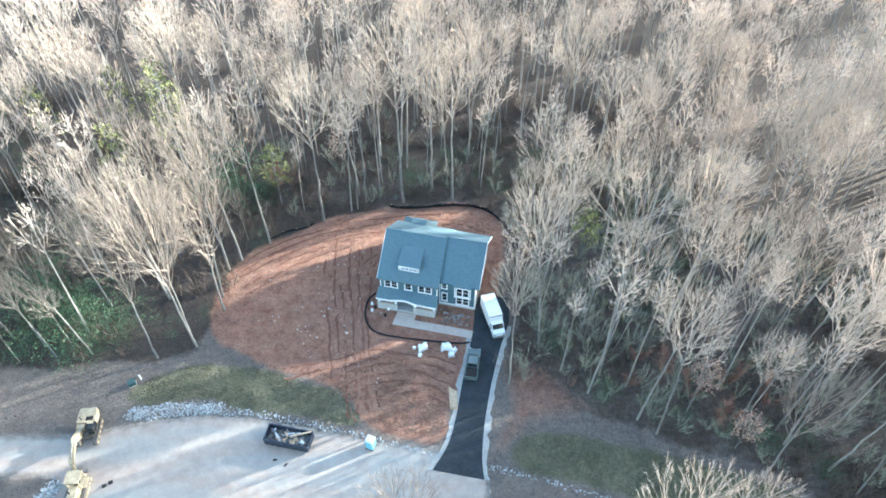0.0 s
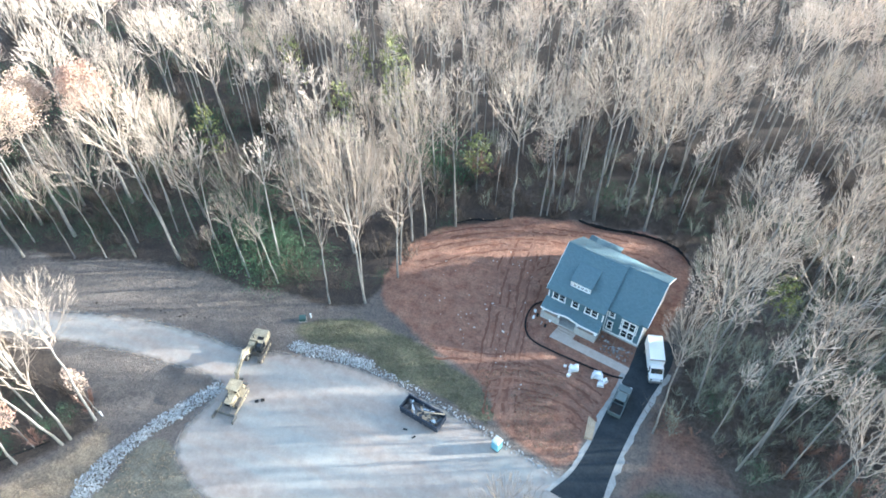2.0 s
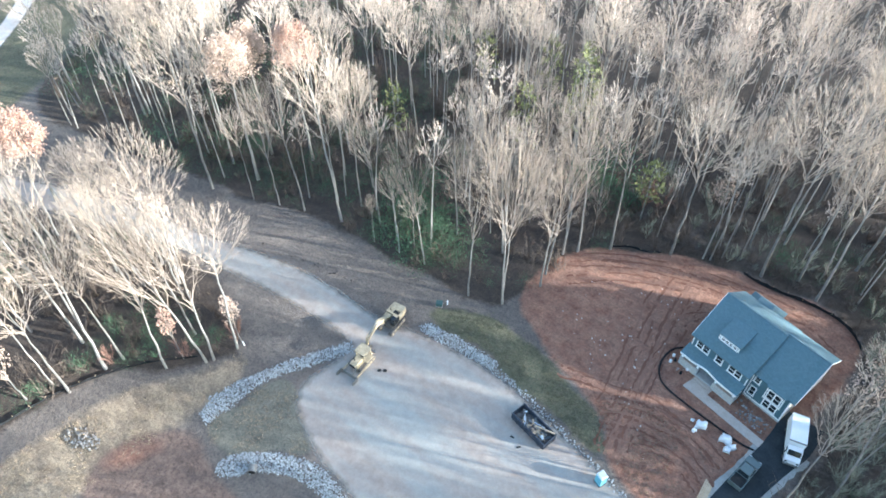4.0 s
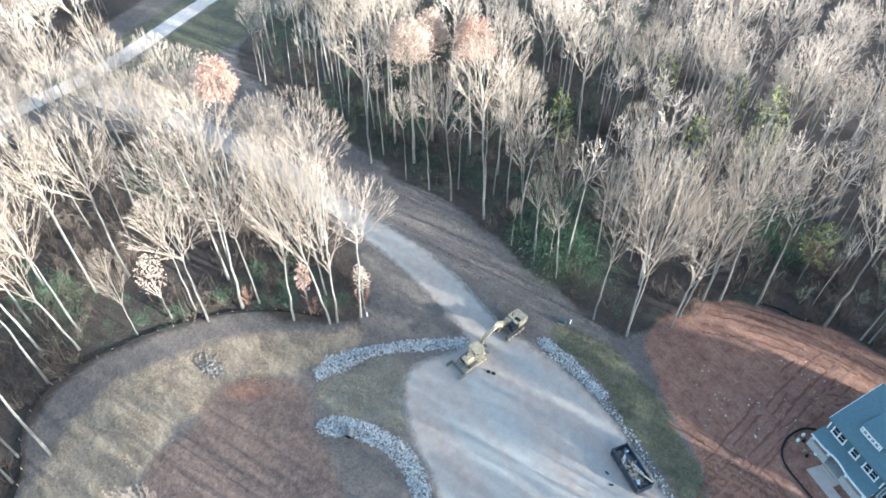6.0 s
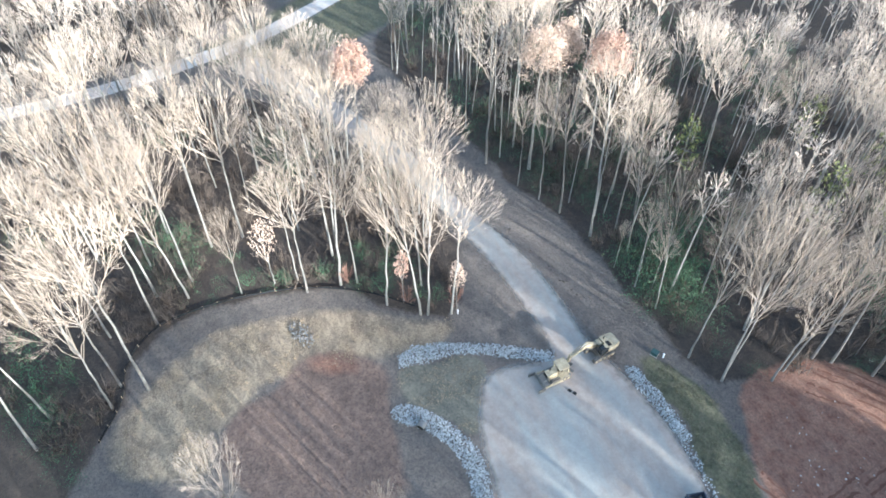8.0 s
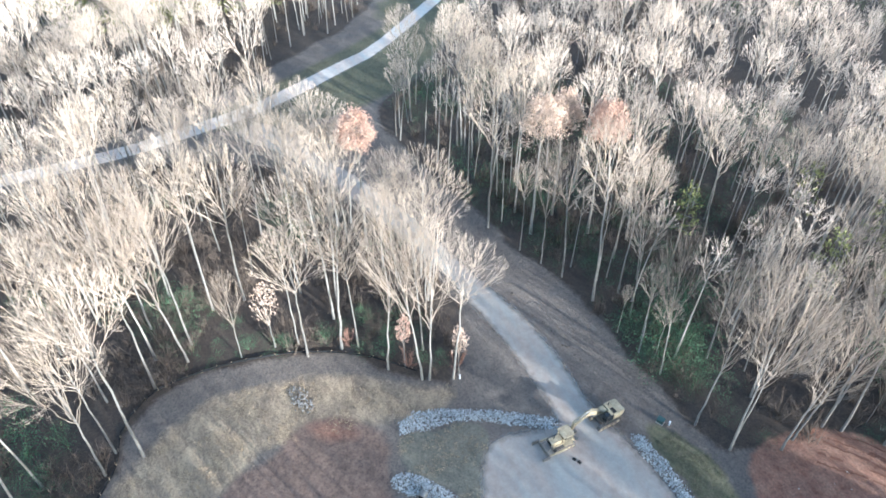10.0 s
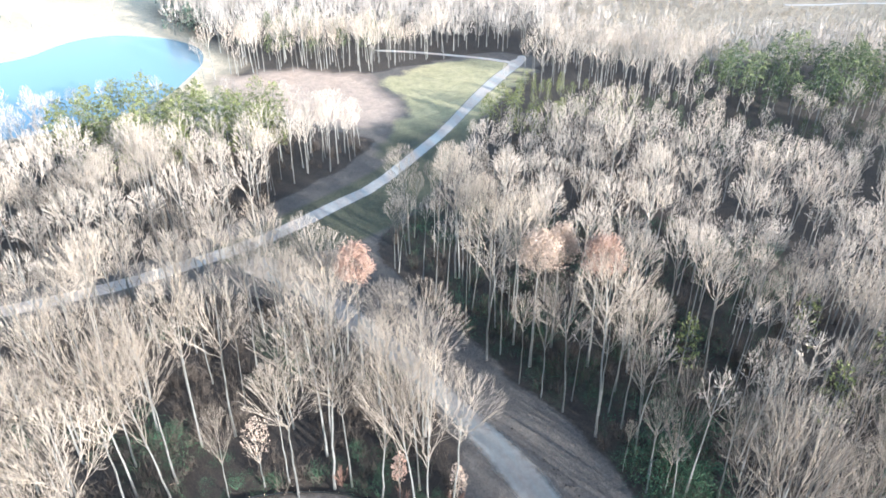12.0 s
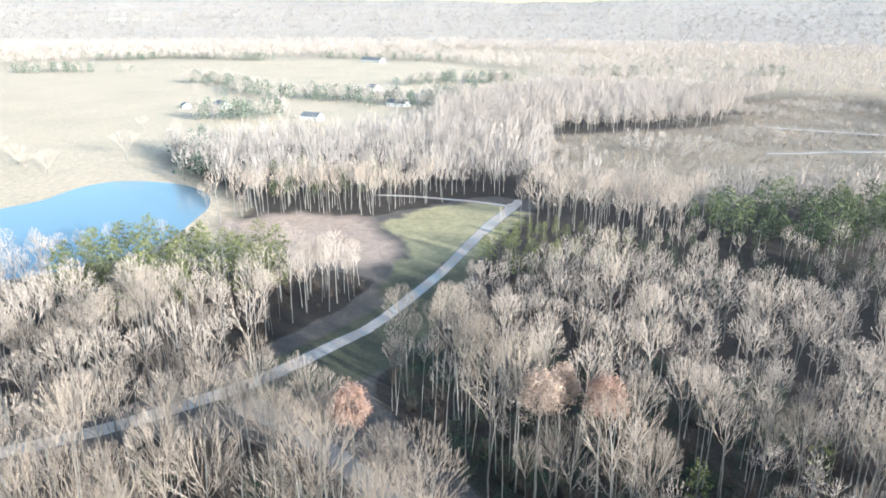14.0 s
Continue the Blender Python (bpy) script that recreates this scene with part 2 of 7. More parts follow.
# ground past 1000 m fades into pale pasture, a painted haze
masks_b = np.stack([soft(signed(MOUND, X, Y) + wob, 1.8),
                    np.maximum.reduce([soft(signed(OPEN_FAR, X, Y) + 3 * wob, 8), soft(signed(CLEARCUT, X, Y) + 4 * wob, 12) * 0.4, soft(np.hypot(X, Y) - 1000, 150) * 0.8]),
                    soft(signed(ISLAND, X, Y) + wob, 1.0),
                    soft(signed(SUNLIT_DIRT, X, Y) + 3 * wob, 5)], -1)
ny, nx = X.shape
idx = np.arange(ny * nx).reshape(ny, nx)
quads = np.stack([idx[:-1, :-1], idx[:-1, 1:], idx[1:, 1:], idx[1:, :-1]], -1).reshape(-1, 4)

MAT_GROUND, nt, b = material("ground", 0.95)
v = where(nt)


def attribute(nt, name):
    a = nt.nodes.new("ShaderNodeAttribute")
    a.attribute_name = name
    s = nt.nodes.new("ShaderNodeSeparateColor")
    nt.links.new(a.outputs["Color"], s.inputs[0])
    return s.outputs[0], s.outputs[1], s.outputs[2], a.outputs["Alpha"]


lot_m, straw_m, green_m, bare_m = attribute(nt, "cover_a")
mound_m, far_m, isle_m, dirt_m = attribute(nt, "cover_b")
n1, n2, n3 = noise_tex(nt, 0.12, 5, 0.62, v), noise_tex(nt, 1.1, 5, 0.65, v), noise_tex(nt, 7.0, 3, 0.7, v)


def broken(mask, amount=0.55):
    """A soft mask with a ragged edge."""
    n = maths(nt, 'ADD', maths(nt, 'MULTIPLY', n2, 0.6), maths(nt, 'MULTIPLY', n3, 0.4))
    e = maths(nt, 'MULTIPLY', maths(nt, 'SUBTRACT', n, 0.5), amount * 4)
    s = maths(nt, 'MULTIPLY', maths(nt, 'SUBTRACT', mask, 0.5), 3.0)
    return maths(nt, 'ADD', maths(nt, 'ADD', s, e), 0.5, True)


litter = mix(nt, n1, ramp(nt, n2, [(0.3, (0.03, 0.023, 0.019)), (0.7, (0.078, 0.058, 0.045))]),
             ramp(nt, n3, [(0.3, (0.04, 0.03, 0.024)), (0.7, (0.115, 0.083, 0.063))]))
bare = mix(nt, n1, ramp(nt, n2, [(0.3, (0.105, 0.085, 0.073)), (0.7, (0.205, 0.167, 0.143))]),
           ramp(nt, n3, [(0.3, (0.115, 0.094, 0.081)), (0.7, (0.2, 0.164, 0.139))]))
n4 = noise_tex(nt, 0.45, 4, 0.7, v)
clay = mix(nt, ramp(nt, n4, [(0.35, (0, 0, 0)), (0.65, (1, 1, 1))]), ramp(nt, n2, [(0.3, (0.175, 0.076, 0.048)), (0.72, (0.31, 0.15, 0.098))]),
           ramp(nt, n3, [(0.3, (0.245, 0.122, 0.082)), (0.7, (0.42, 0.245, 0.172))]))
# scraped and driven-over streaks in the clay
for turn_, amount in ((78, 0.3), (20, 0.16)):
    mp = nt.nodes.new("ShaderNodeMapping")
    mp.inputs["Rotation"].default_value = (0, 0, radians(turn_))
    mp.inputs["Scale"].default_value = (0.16, 0.8, 1)
    nt.links.new(v, mp.inputs["Vector"])
    sk = noise_tex(nt, 1.0, 4, 0.7, mp.outputs[0], 0.6)
    k_ = maths(nt, 'MULTIPLY', ramp(nt, sk, [(0.5, (0, 0, 0)), (0.66, (1, 1, 1))]), amount)
    clay = mix(nt, k_, clay, (0.13, 0.062, 0.043))
    k_ = maths(nt, 'MULTIPLY', ramp(nt, sk, [(0.3, (1, 1, 1)), (0.42, (0, 0, 0))]), amount)
    clay = mix(nt, k_, clay, (0.38, 0.225, 0.163))
mp = nt.nodes.new("ShaderNodeMapping")
mp.inputs["Rotation"].default_value = (0, 0, radians(-35))
mp.inputs["Scale"].default_value = (0.2, 0.45, 1)
nt.links.new(v, mp.inputs["Vector"])
swath = noise_tex(nt, 1.0, 5, 0.7, mp.outputs[0], 0.8)
straw = mix(nt, ramp(nt, swath, [(0.3, (0, 0, 0)), (0.68, (1, 1, 1))]), ramp(nt, n2, [(0.3, (0.125, 0.093, 0.07)), (0.7, (0.25, 0.19, 0.14))]),
            ramp(nt, n3, [(0.3, (0.31, 0.23, 0.15)), (0.7, (0.54, 0.41, 0.275))]))
grass = mix(nt, n1, ramp(nt, n3, [(0.3, (0.06, 0.066, 0.038)), (0.75, (0.155, 0.14, 0.085))]),
            ramp(nt, n2, [(0.3, (0.07, 0.08, 0.04)), (0.7, (0.19, 0.15, 0.1))]))
# dry pasture, made paler than real grass to carry glare and haze
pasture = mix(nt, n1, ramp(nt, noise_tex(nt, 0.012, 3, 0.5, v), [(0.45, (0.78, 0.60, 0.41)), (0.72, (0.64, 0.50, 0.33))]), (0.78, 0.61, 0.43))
brownclay = ramp(nt, n2, [(0.3, (0.13, 0.085, 0.066)), (0.7, (0.235, 0.158, 0.122))])
col = mix(nt, broken(bare_m), litter, bare)
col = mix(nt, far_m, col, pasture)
# pinkish dirt, lightened in colour as if sunlit
col = mix(nt, dirt_m, col, mix(nt, n1, (0.46, 0.32, 0.24), (0.66, 0.49, 0.38)))
col = mix(nt, broken(straw_m), col, straw)
col = mix(nt, broken(mound_m, 0.35), col, brownclay)
col = mix(nt, broken(isle_m, 0.4), col, mix(nt, n2, (0.12, 0.115, 0.085), (0.24, 0.21, 0.165)))
col = mix(nt, broken(lot_m, 0.3), col, clay)
# the far meadow is yellower than the roadside grass, its sunlit look painted in
sx = nt.nodes.new("ShaderNodeSeparateXYZ")
nt.links.new(v, sx.inputs[0])
dry = maths(nt, 'MULTIPLY', maths(nt, 'SUBTRACT', -222.0, sx.outputs[0]), 0.04, True)
grass = mix(nt, dry, grass, mix(nt, n1, (0.36, 0.31, 0.155), (0.62, 0.51, 0.30)))
col = mix(nt, broken(green_m, 0.6), col, grass)
# scuffs and damp patches at two scales
n5, n6 = noise_tex(nt, 2.6, 6, 0.75, v, 0.5), noise_tex(nt, 0.32, 4, 0.6, v, 0.8)
col = mix(nt, 1.0, col, ramp(nt, n5, [(0.34, (0.62, 0.62, 0.63)), (0.5, (1.0, 1.0, 1.0)), (0.68, (1.32, 1.30, 1.27))]), 'MULTIPLY')
col = mix(nt, 1.0, col, ramp(nt, n6, [(0.3, (0.8, 0.8, 0.81)), (0.7, (1.16, 1.15, 1.14))]), 'MULTIPLY')
nt.links.new(col, b.inputs["Base Color"])
bump(nt, b, maths(nt, 'ADD', n2, maths(nt, 'ADD', maths(nt, 'MULTIPLY', n3, 0.5), n5)), 0.75, 0.3)

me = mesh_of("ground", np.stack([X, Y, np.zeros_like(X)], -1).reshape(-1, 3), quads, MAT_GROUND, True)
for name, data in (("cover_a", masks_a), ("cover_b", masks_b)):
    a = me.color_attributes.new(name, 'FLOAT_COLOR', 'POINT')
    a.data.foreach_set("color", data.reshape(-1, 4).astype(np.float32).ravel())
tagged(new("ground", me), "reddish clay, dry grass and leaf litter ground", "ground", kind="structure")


def sheet(name, outline, z, mat, label, step=1.0, feather=1.2, thick=0.0):
    """A flat, irregular sheet of ground cover, on a grid clipped to its outline, with its edge distance in 'edge'."""
    xs, ys = [p[0] for p in outline], [p[1] for p in outline]
    ax, ay = np.arange(min(xs) - feather, max(xs) + feather + step, step), np.arange(min(ys) - feather, max(ys) + feather + step, step)
    GX, GY = np.meshgrid(ax, ay)
    d = signed(outline, GX, GY)
    n = len(ay), len(ax)
    i = np.arange(n[0] * n[1]).reshape(n)
    keep = (np.maximum.reduce([d[:-1, :-1], d[:-1, 1:], d[1:, 1:], d[1:, :-1]]) > -feather)
    q = np.stack([i[:-1, :-1], i[:-1, 1:], i[1:, 1:], i[1:, :-1]], -1)[keep]
    used, q = np.unique(q, return_inverse=True)
    me = mesh_of(name, np.stack([GX.ravel()[used], GY.ravel()[used], np.full(len(used), z)], -1), q.reshape(-1, 4), mat)
    a = me.attributes.new("edge", 'FLOAT', 'POINT')
    a.data.foreach_set("value", (soft(d, feather).ravel()[used]).astype(np.float32))
    return tagged(new(name, me), label, name.split("_")[-1], kind="structure")

# ---- gravel road and its turning circle, asphalt driveway ----
ROADWAY = rounded([(-154.5, 2), (-140, 14.5), (-126, 20.5), (-106, 29), (-92, 33.5), (-83, 35.5), (-72, 37.6), (-60, 39), (-52.2, 39.4), (-51.3, 36), (-52.4, 31.3),
                   (-52.2, 27.5), (-49, 24.6), (-43.5, 22.8), (-40, 21.8), (-35.4, 21.4), (-31, 20), (-18, 18), (-2, 24), (5, 31), (7, 38), (4, 43), (-4, 44.2), (-12, 45.4),
                   (-20, 47), (-28, 48.3), (-36, 48.6), (-44, 47.2), (-52, 44.9), (-62, 45), (-74, 43.6), (-85, 40), (-96, 37.2), (-108, 34.5), (-128, 26.5),
                   (-142, 19.5), (-160, 11)], 1)
FARROAD = rounded([(-150, -70), (-151, -40), (-153.6, -19), (-156, -11), (-162, 9.5), (-169.2, 23.3), (-179.2, 39), (-185.8, 50), (-210, 74.5), (-227, 90.3), (-252.8, 112), (-281.7, 138), (-304, 160),
                   (-314, 165), (-316, 161), (-310, 158), (-308, 152), (-300, 148), (-286.3, 133.2), (-256.2, 107.7), (-230, 87), (-213.5, 71), (-190, 48), (-183.6, 36), (-174.2, 20.8), (-167.4, 8.4), (-161, -14), (-158.6, -21), (-156, -40), (-155, -70)], 1)
FORKROAD = rounded([(-305, 155), (-318, 144), (-329, 131), (-344, 112), (-352, 96), (-349, 95), (-341, 110), (-327, 128), (-316, 141), (-303, 151)], 1)
TRACK = [(-474, 492), (-440, 518), (-395, 560), (-340, 600), (-344, 605), (-399, 566), (-445, 524), (-478, 497)]

def gravel(name, tone):
    m_, nt, b = material(name, 0.95)
    v = where(nt)
    a = nt.nodes.new("ShaderNodeAttribute")
    a.attribute_name = "edge"
    g1, g2, g3 = noise_tex(nt, 0.09, 4, 0.6, v, 0.6), noise_tex(nt, 0.7, 4, 0.6, v), noise_tex(nt, 9.0, 3, 0.7, v)
    mp = nt.nodes.new("ShaderNodeMapping")
    mp.inputs["Rotation"].default_value = (0, 0, radians(-22))
    mp.inputs["Scale"].default_value = (0.035, 0.22, 1)
    nt.links.new(v, mp.inputs["Vector"])
    streak = noise_tex(nt, 1.0, 4, 0.6, mp.outputs[0])
    stone = mix(nt, g3, ramp(nt, g2, [(0.3, (0.265, 0.25, 0.226)), (0.7, (0.365, 0.346, 0.314))]), (0.32, 0.304, 0.277))
    dusty = ramp(nt, g2, [(0.3, (0.30, 0.235, 0.195)), (0.7, (0.385, 0.315, 0.265))])
    col = mix(nt, ramp(nt, streak, [(0.36, (0, 0, 0)), (0.58, (1, 1, 1))]), stone, dusty)
    col = mix(nt, ramp(nt, g1, [(0.55, (0, 0, 0)), (0.75, (0.8, 0.8, 0.8))]), col, dusty)
    col = mix(nt, 1.0, col, ramp(nt, noise_tex(nt, 2.4, 6, 0.75, v, 0.4), [(0.34, (0.92, 0.92, 0.925)), (0.66, (1.06, 1.055, 1.05))]), 'MULTIPLY')
    hsv = nt.nodes.new("ShaderNodeHueSaturation")
    hsv.inputs["Value"].default_value = tone
    nt.links.new(col, hsv.inputs["Color"])
    nt.links.new(hsv.outputs[0], b.inputs["Base Color"])
    # the gravel thins out over the soil at its ragged edge
    e = maths(nt, 'ADD', maths(nt, 'MULTIPLY', a.outputs["Fac"], 2.4), maths(nt, 'ADD', maths(nt, 'MULTIPLY', g2, 0.9), maths(nt, 'MULTIPLY', g3, 0.5)))
    nt.links.new(maths(nt, 'SUBTRACT', e, 1.4, True), b.inputs["Alpha"])
    bump(nt, b, g3, 0.2, 0.05)
    return m_


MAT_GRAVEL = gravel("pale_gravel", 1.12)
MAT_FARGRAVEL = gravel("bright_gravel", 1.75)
sheet("gravel_road", ROADWAY, 0.012, MAT_GRAVEL, "pale grey gravel road with a turning circle", 0.5, 1.8)
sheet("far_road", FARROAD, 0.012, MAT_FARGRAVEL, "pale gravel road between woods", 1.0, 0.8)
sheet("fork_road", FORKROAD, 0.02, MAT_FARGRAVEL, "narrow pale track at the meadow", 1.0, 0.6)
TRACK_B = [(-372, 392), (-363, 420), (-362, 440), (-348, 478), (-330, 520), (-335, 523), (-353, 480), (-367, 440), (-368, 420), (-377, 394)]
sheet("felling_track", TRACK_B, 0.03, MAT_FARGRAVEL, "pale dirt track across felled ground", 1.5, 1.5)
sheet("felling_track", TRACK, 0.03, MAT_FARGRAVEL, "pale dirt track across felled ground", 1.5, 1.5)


def prism(name, outline, z0, z1, mat):
    """A slab with the given outline (anticlockwise)."""
    bm = bmesh.new()
    vs = [bm.verts.new((x, y, z1)) for x, y in outline]
    f = bm.faces.new(vs)
    low = [bm.verts.new((x, y, z0)) for x, y in outline]
    n = len(vs)
    for k in range(n):
        bm.faces.new((vs[k], low[k], low[(k + 1) % n], vs[(k + 1) % n]))
    bmesh.ops.recalc_face_normals(bm, faces=bm.faces)
    me = bpy.data.meshes.new(name)
    bm.to_mesh(me)
    bm.free()
    me.materials.append(mat)
    return me


# ---- water ----
MAT_WATER, nt, b = material("pond_water", 0.14)
b.inputs["Base Color"].default_value = (0.20, 0.29, 0.345, 1)
bump(nt, b, noise_tex(nt, 0.6, 3, 0.6, where(nt)), 0.08, 0.1)
tagged(new("water", prism("water", rounded(POND), -0.3, 0.05, MAT_WATER)), "still blue pond beside pale fields", "pond", kind="structure")


# ---- trees ----
class Twine:
    """Gathers tubes and thin twigs as triangles."""

    def __init__(self):
        self.v, self.t, self.n = [], [], 0

    def add(self, v, t):
        self.v.append(np.asarray(v, float))
        self.t.append(np.asarray(t, int) + self.n)
        self.n += len(v)

    def tube(self, pts, radii, sides):
        pts, radii = np.asarray(pts, float), np.asarray(radii, float)
        tan = np.gradient(pts, axis=0)
        tan /= np.linalg.norm(tan, axis=1, keepdims=True) + 1e-9
        ref = np.where(np.abs(tan[:, 2:3]) > 0.9, [[1.0, 0, 0]], [[0, 0, 1.0]])
        u = np.cross(tan, ref)
        u /= np.linalg.norm(u, axis=1, keepdims=True) + 1e-9
        w = np.cross(tan, u)
        an = np.arange(sides) * 2 * math.pi / sides
        ring = pts[:, None] + radii[:, None, None] * (u[:, None] * np.cos(an)[None, :, None] + w[:, None] * np.sin(an)[None, :, None])
        k = np.arange(len(pts) - 1)[:, None] * sides
        j, j2 = np.arange(sides)[None], (np.arange(sides)[None] + 1) % sides
        a0, a1, b0, b1 = k + j, k + j2, k + sides + j, k + sides + j2
        self.add(ring.reshape(-1, 3), np.concatenate([np.stack([a0, b0, a1], -1).reshape(-1, 3), np.stack([a1, b0, b1], -1).reshape(-1, 3)]))

    def twigs(self, p, d, width, rng):
        """One thin tapered blade for each start p and way d."""
        p, d = np.asarray(p), np.asarray(d)
        s = np.cross(d, rng.normal(size=d.shape))
        s *= width / 2 / (np.linalg.norm(s, axis=1, keepdims=True) + 1e-9)
        v = np.stack([p - s, p + s, p + d], 1).reshape(-1, 3)
        self.add(v, np.arange(len(v)).reshape(-1, 3))

    def leaves(self, p, size, rng):
        """Small leaf clumps as tilted four-cornered blades round each point."""
        n = len(p)
        a, c = rng.normal(size=(n, 3)), rng.normal(size=(n, 3))
        a *= (size * rng.uniform(0.6, 1.3, (n, 1))) / np.linalg.norm(a, axis=1, keepdims=True)
        c = np.cross(a, c)
        c *= (size * rng.uniform(0.4, 0.9, (n, 1))) / (np.linalg.norm(c, axis=1, keepdims=True) + 1e-9)
        v = np.stack([p - a, p + c, p + a, p - c], 1).reshape(-1, 3)
        q = np.arange(n * 4).reshape(-1, 4)
        self.add(v, np.concatenate([q[:, [0, 1, 2]], q[:, [0, 2, 3]]]))

    def arrays(self):
        return np.concatenate(self.v), np.concatenate(self.t)


def bend(a, c, e, n):
    u = np.linspace(0, 1, n)[:, None]
    return (1 - u) ** 2 * a + 2 * u * (1 - u) * c + u * u * e


def bare_tree(seed, h, base, radius, limbs, branches, tips, twigs, width, girth=0.011, lean=0.02, low=False, dome=0.5, lift=0.0):
    """A leafless hardwood: trunk and crown (Twines). The limbs fan out from the crown's foot (base, as a part of h)
    to tips on an uneven dome, which carry sprays of fine twigs."""
    rng = np.random.default_rng(seed)
    trunk, crown = Twine(), Twine()
    n = 4 if low else 9
    z = np.linspace(0, 1, n)
    way = rng.normal(size=2) * lean * h
    cb = base * h
    fork = min(0.86, base + 0.22)
    wave = 0.0 if low else 0.0022 * h
    path = np.stack([way[0] * z ** 1.5 + rng.normal(0, 1, n) * wave * (z > 0), way[1] * z ** 1.5 + rng.normal(0, 1, n) * wave * (z > 0), z * h * fork], -1)
    path[0, 2] = -0.3
    r0 = girth * h
    trunk.tube(path, r0 * (1 - 0.66 * z) * (1 + 0.3 * np.exp(-z * 14)), 4 if low else 7)

    def on(line, f):
        q = min(max(f, 0.0), 0.999) * (len(line) - 1)
        return line[int(q)] + (line[int(q) + 1] - line[int(q)]) * (q - int(q))

    axis = on(path, 0.9)[:2]
    foot = np.array([axis[0], axis[1], cb])
    mid = cb + (h - cb) * dome
    # tips on a lumpy dome, spread by the golden angle
    k = np.arange(tips) + 0.5
    c_ = 1 - k / tips * (1.25 + lift)
    s_ = np.sqrt(np.clip(1 - c_ ** 2, 0, 1))
    th = k * 2.39996 + rng.normal(0, 0.25, tips)
    lump = np.array([0.92 + 0.2 * noise.noise(Vector((math.cos(a) * s * 1.6, math.sin(a) * s * 1.6, c * 1.6 + seed))) for a, s, c in zip(th, s_, c_)])
    lump *= rng.uniform(0.88, 1.04, tips)
    ends = np.stack([axis[0] + radius * s_ * np.cos(th) * lump, axis[1] + radius * s_ * np.sin(th) * lump, mid + (h - mid) * c_ * lump], -1)
    seeds = ends[rng.permutation(tips)[:limbs]]
    group = np.argmin(np.linalg.norm(ends[:, None] - seeds[None], axis=2), axis=1)
    tp, td = [], []
    for g in range(limbs):
        mine = ends[group == g]
        if not len(mine):
            continue
        mean = mine.mean(0)
        reach = np.linalg.norm(mean[:2] - axis) / radius
        start = on(path, (cb * rng.uniform(0.86, 1.0) + (h * fork - cb) * max(0.0, 0.85 - reach)) / (h * fork))
        end = start + (mean - start) * 0.62
        ctrl = start * 0.5 + end * 0.5
        ctrl[2] += 0.06 * (end[2] - start[2])
        ctrl[:2] += (end[:2] - start[:2]) * 0.10
        m = 3 if low else 6
        lp = bend(start, ctrl, end, m)
        if not low:
            lp[1:-1] += rng.normal(0, 0.006 * h, (m - 2, 3))
        crown.tube(lp, r0 * 0.34 * (1 - 0.66 * np.linspace(0, 1, m)), 3 if low else 5)
        bs_ = min(branches, len(mine))
        bseed = mine[rng.permutation(len(mine))[:bs_]]
        sub = np.argmin(np.linalg.norm(mine[:, None] - bseed[None], axis=2), axis=1)
        for q in range(bs_):
            leafs = mine[sub == q]
            if not len(leafs):
                continue
            bm_ = leafs.mean(0)
            s0 = on(lp, rng.uniform(0.45, 0.98))
            e0 = s0 + (bm_ - s0) * 0.6
            c0 = (s0 + e0) / 2 + np.array([0, 0, -0.05]) * np.linalg.norm(e0 - s0)
            bp = np.stack([s0, e0]) if low else bend(s0, c0, e0, 4)
            crown.tube(bp, [width * 0.62, width * 0.36] if low else r0 * 0.2 * np.array([1, 0.8, 0.6, 0.42]), 3)
            for e in leafs:
                ss = on(bp, rng.uniform(0.5, 0.98))
                if low:
                    tp.append(ss)
                    td.append(e - ss)
                else:
                    crown.tube(np.stack([ss, e]), r0 * np.array([0.095, 0.03]), 3)
                out = e - foot
                out /= np.linalg.norm(out) + 1e-6
                for _ in range(twigs):
                    p = ss + (e - ss) * rng.uniform(0.55, 1.0)
                    d = out + rng.normal(0, 0.36, 3) + np.array([0, 0, 0.2])
                    tp.append(p)
                    td.append(d / np.linalg.norm(d) * h * rng.uniform(0.013, 0.034))
    crown.twigs(np.array(tp), np.array(td), width, rng)
    return trunk, crown


def leafy(seed, h, radius, n, size, foot=0.25, cone=0.0):
    """A crown of many leaf clumps with gaps: points gathered in uneven bunches."""
    rng = np.random.default_rng(seed)
    bunches = []
    for _ in range(max(6, n // 22)):
        f = rng.uniform(0, 1) ** 0.8
        r = radius * (1 - cone * f) * math.sqrt(max(0.05, 1 - (2 * f - 0.9) ** 2 * (1 - cone))) * rng.uniform(0.45, 1.0)
        th = rng.uniform(0, 7)
        bunches.append((r * math.cos(th), r * math.sin(th), h * (foot + (1 - foot) * f)))
    c = np.array(bunches)[rng.integers(0, len(bunches), n)]
    return c + rng.normal(0, 1, (n, 3)) * radius * np.array([0.2, 0.2, 0.16])


def part(name, me, parent, label=""):
    ob = new(name, me)
    ob.parent = parent
    if label:
        ob["label"] = label
    return ob


def tree_thing(name, trunk, crown, label, category, bark=MAT_BARK, leaf=MAT_TWIG, extra=None):
    top = tagged(new(name), label, category)
    part("trunk", mesh_of("trunk", *trunk.arrays(), bark, True), top)
    part("crown", mesh_of("crown", *crown.arrays(), leaf), top)
    if extra:
        part("leaves", mesh_of("leaves", *extra[0].arrays(), extra[1]), top)
    return top


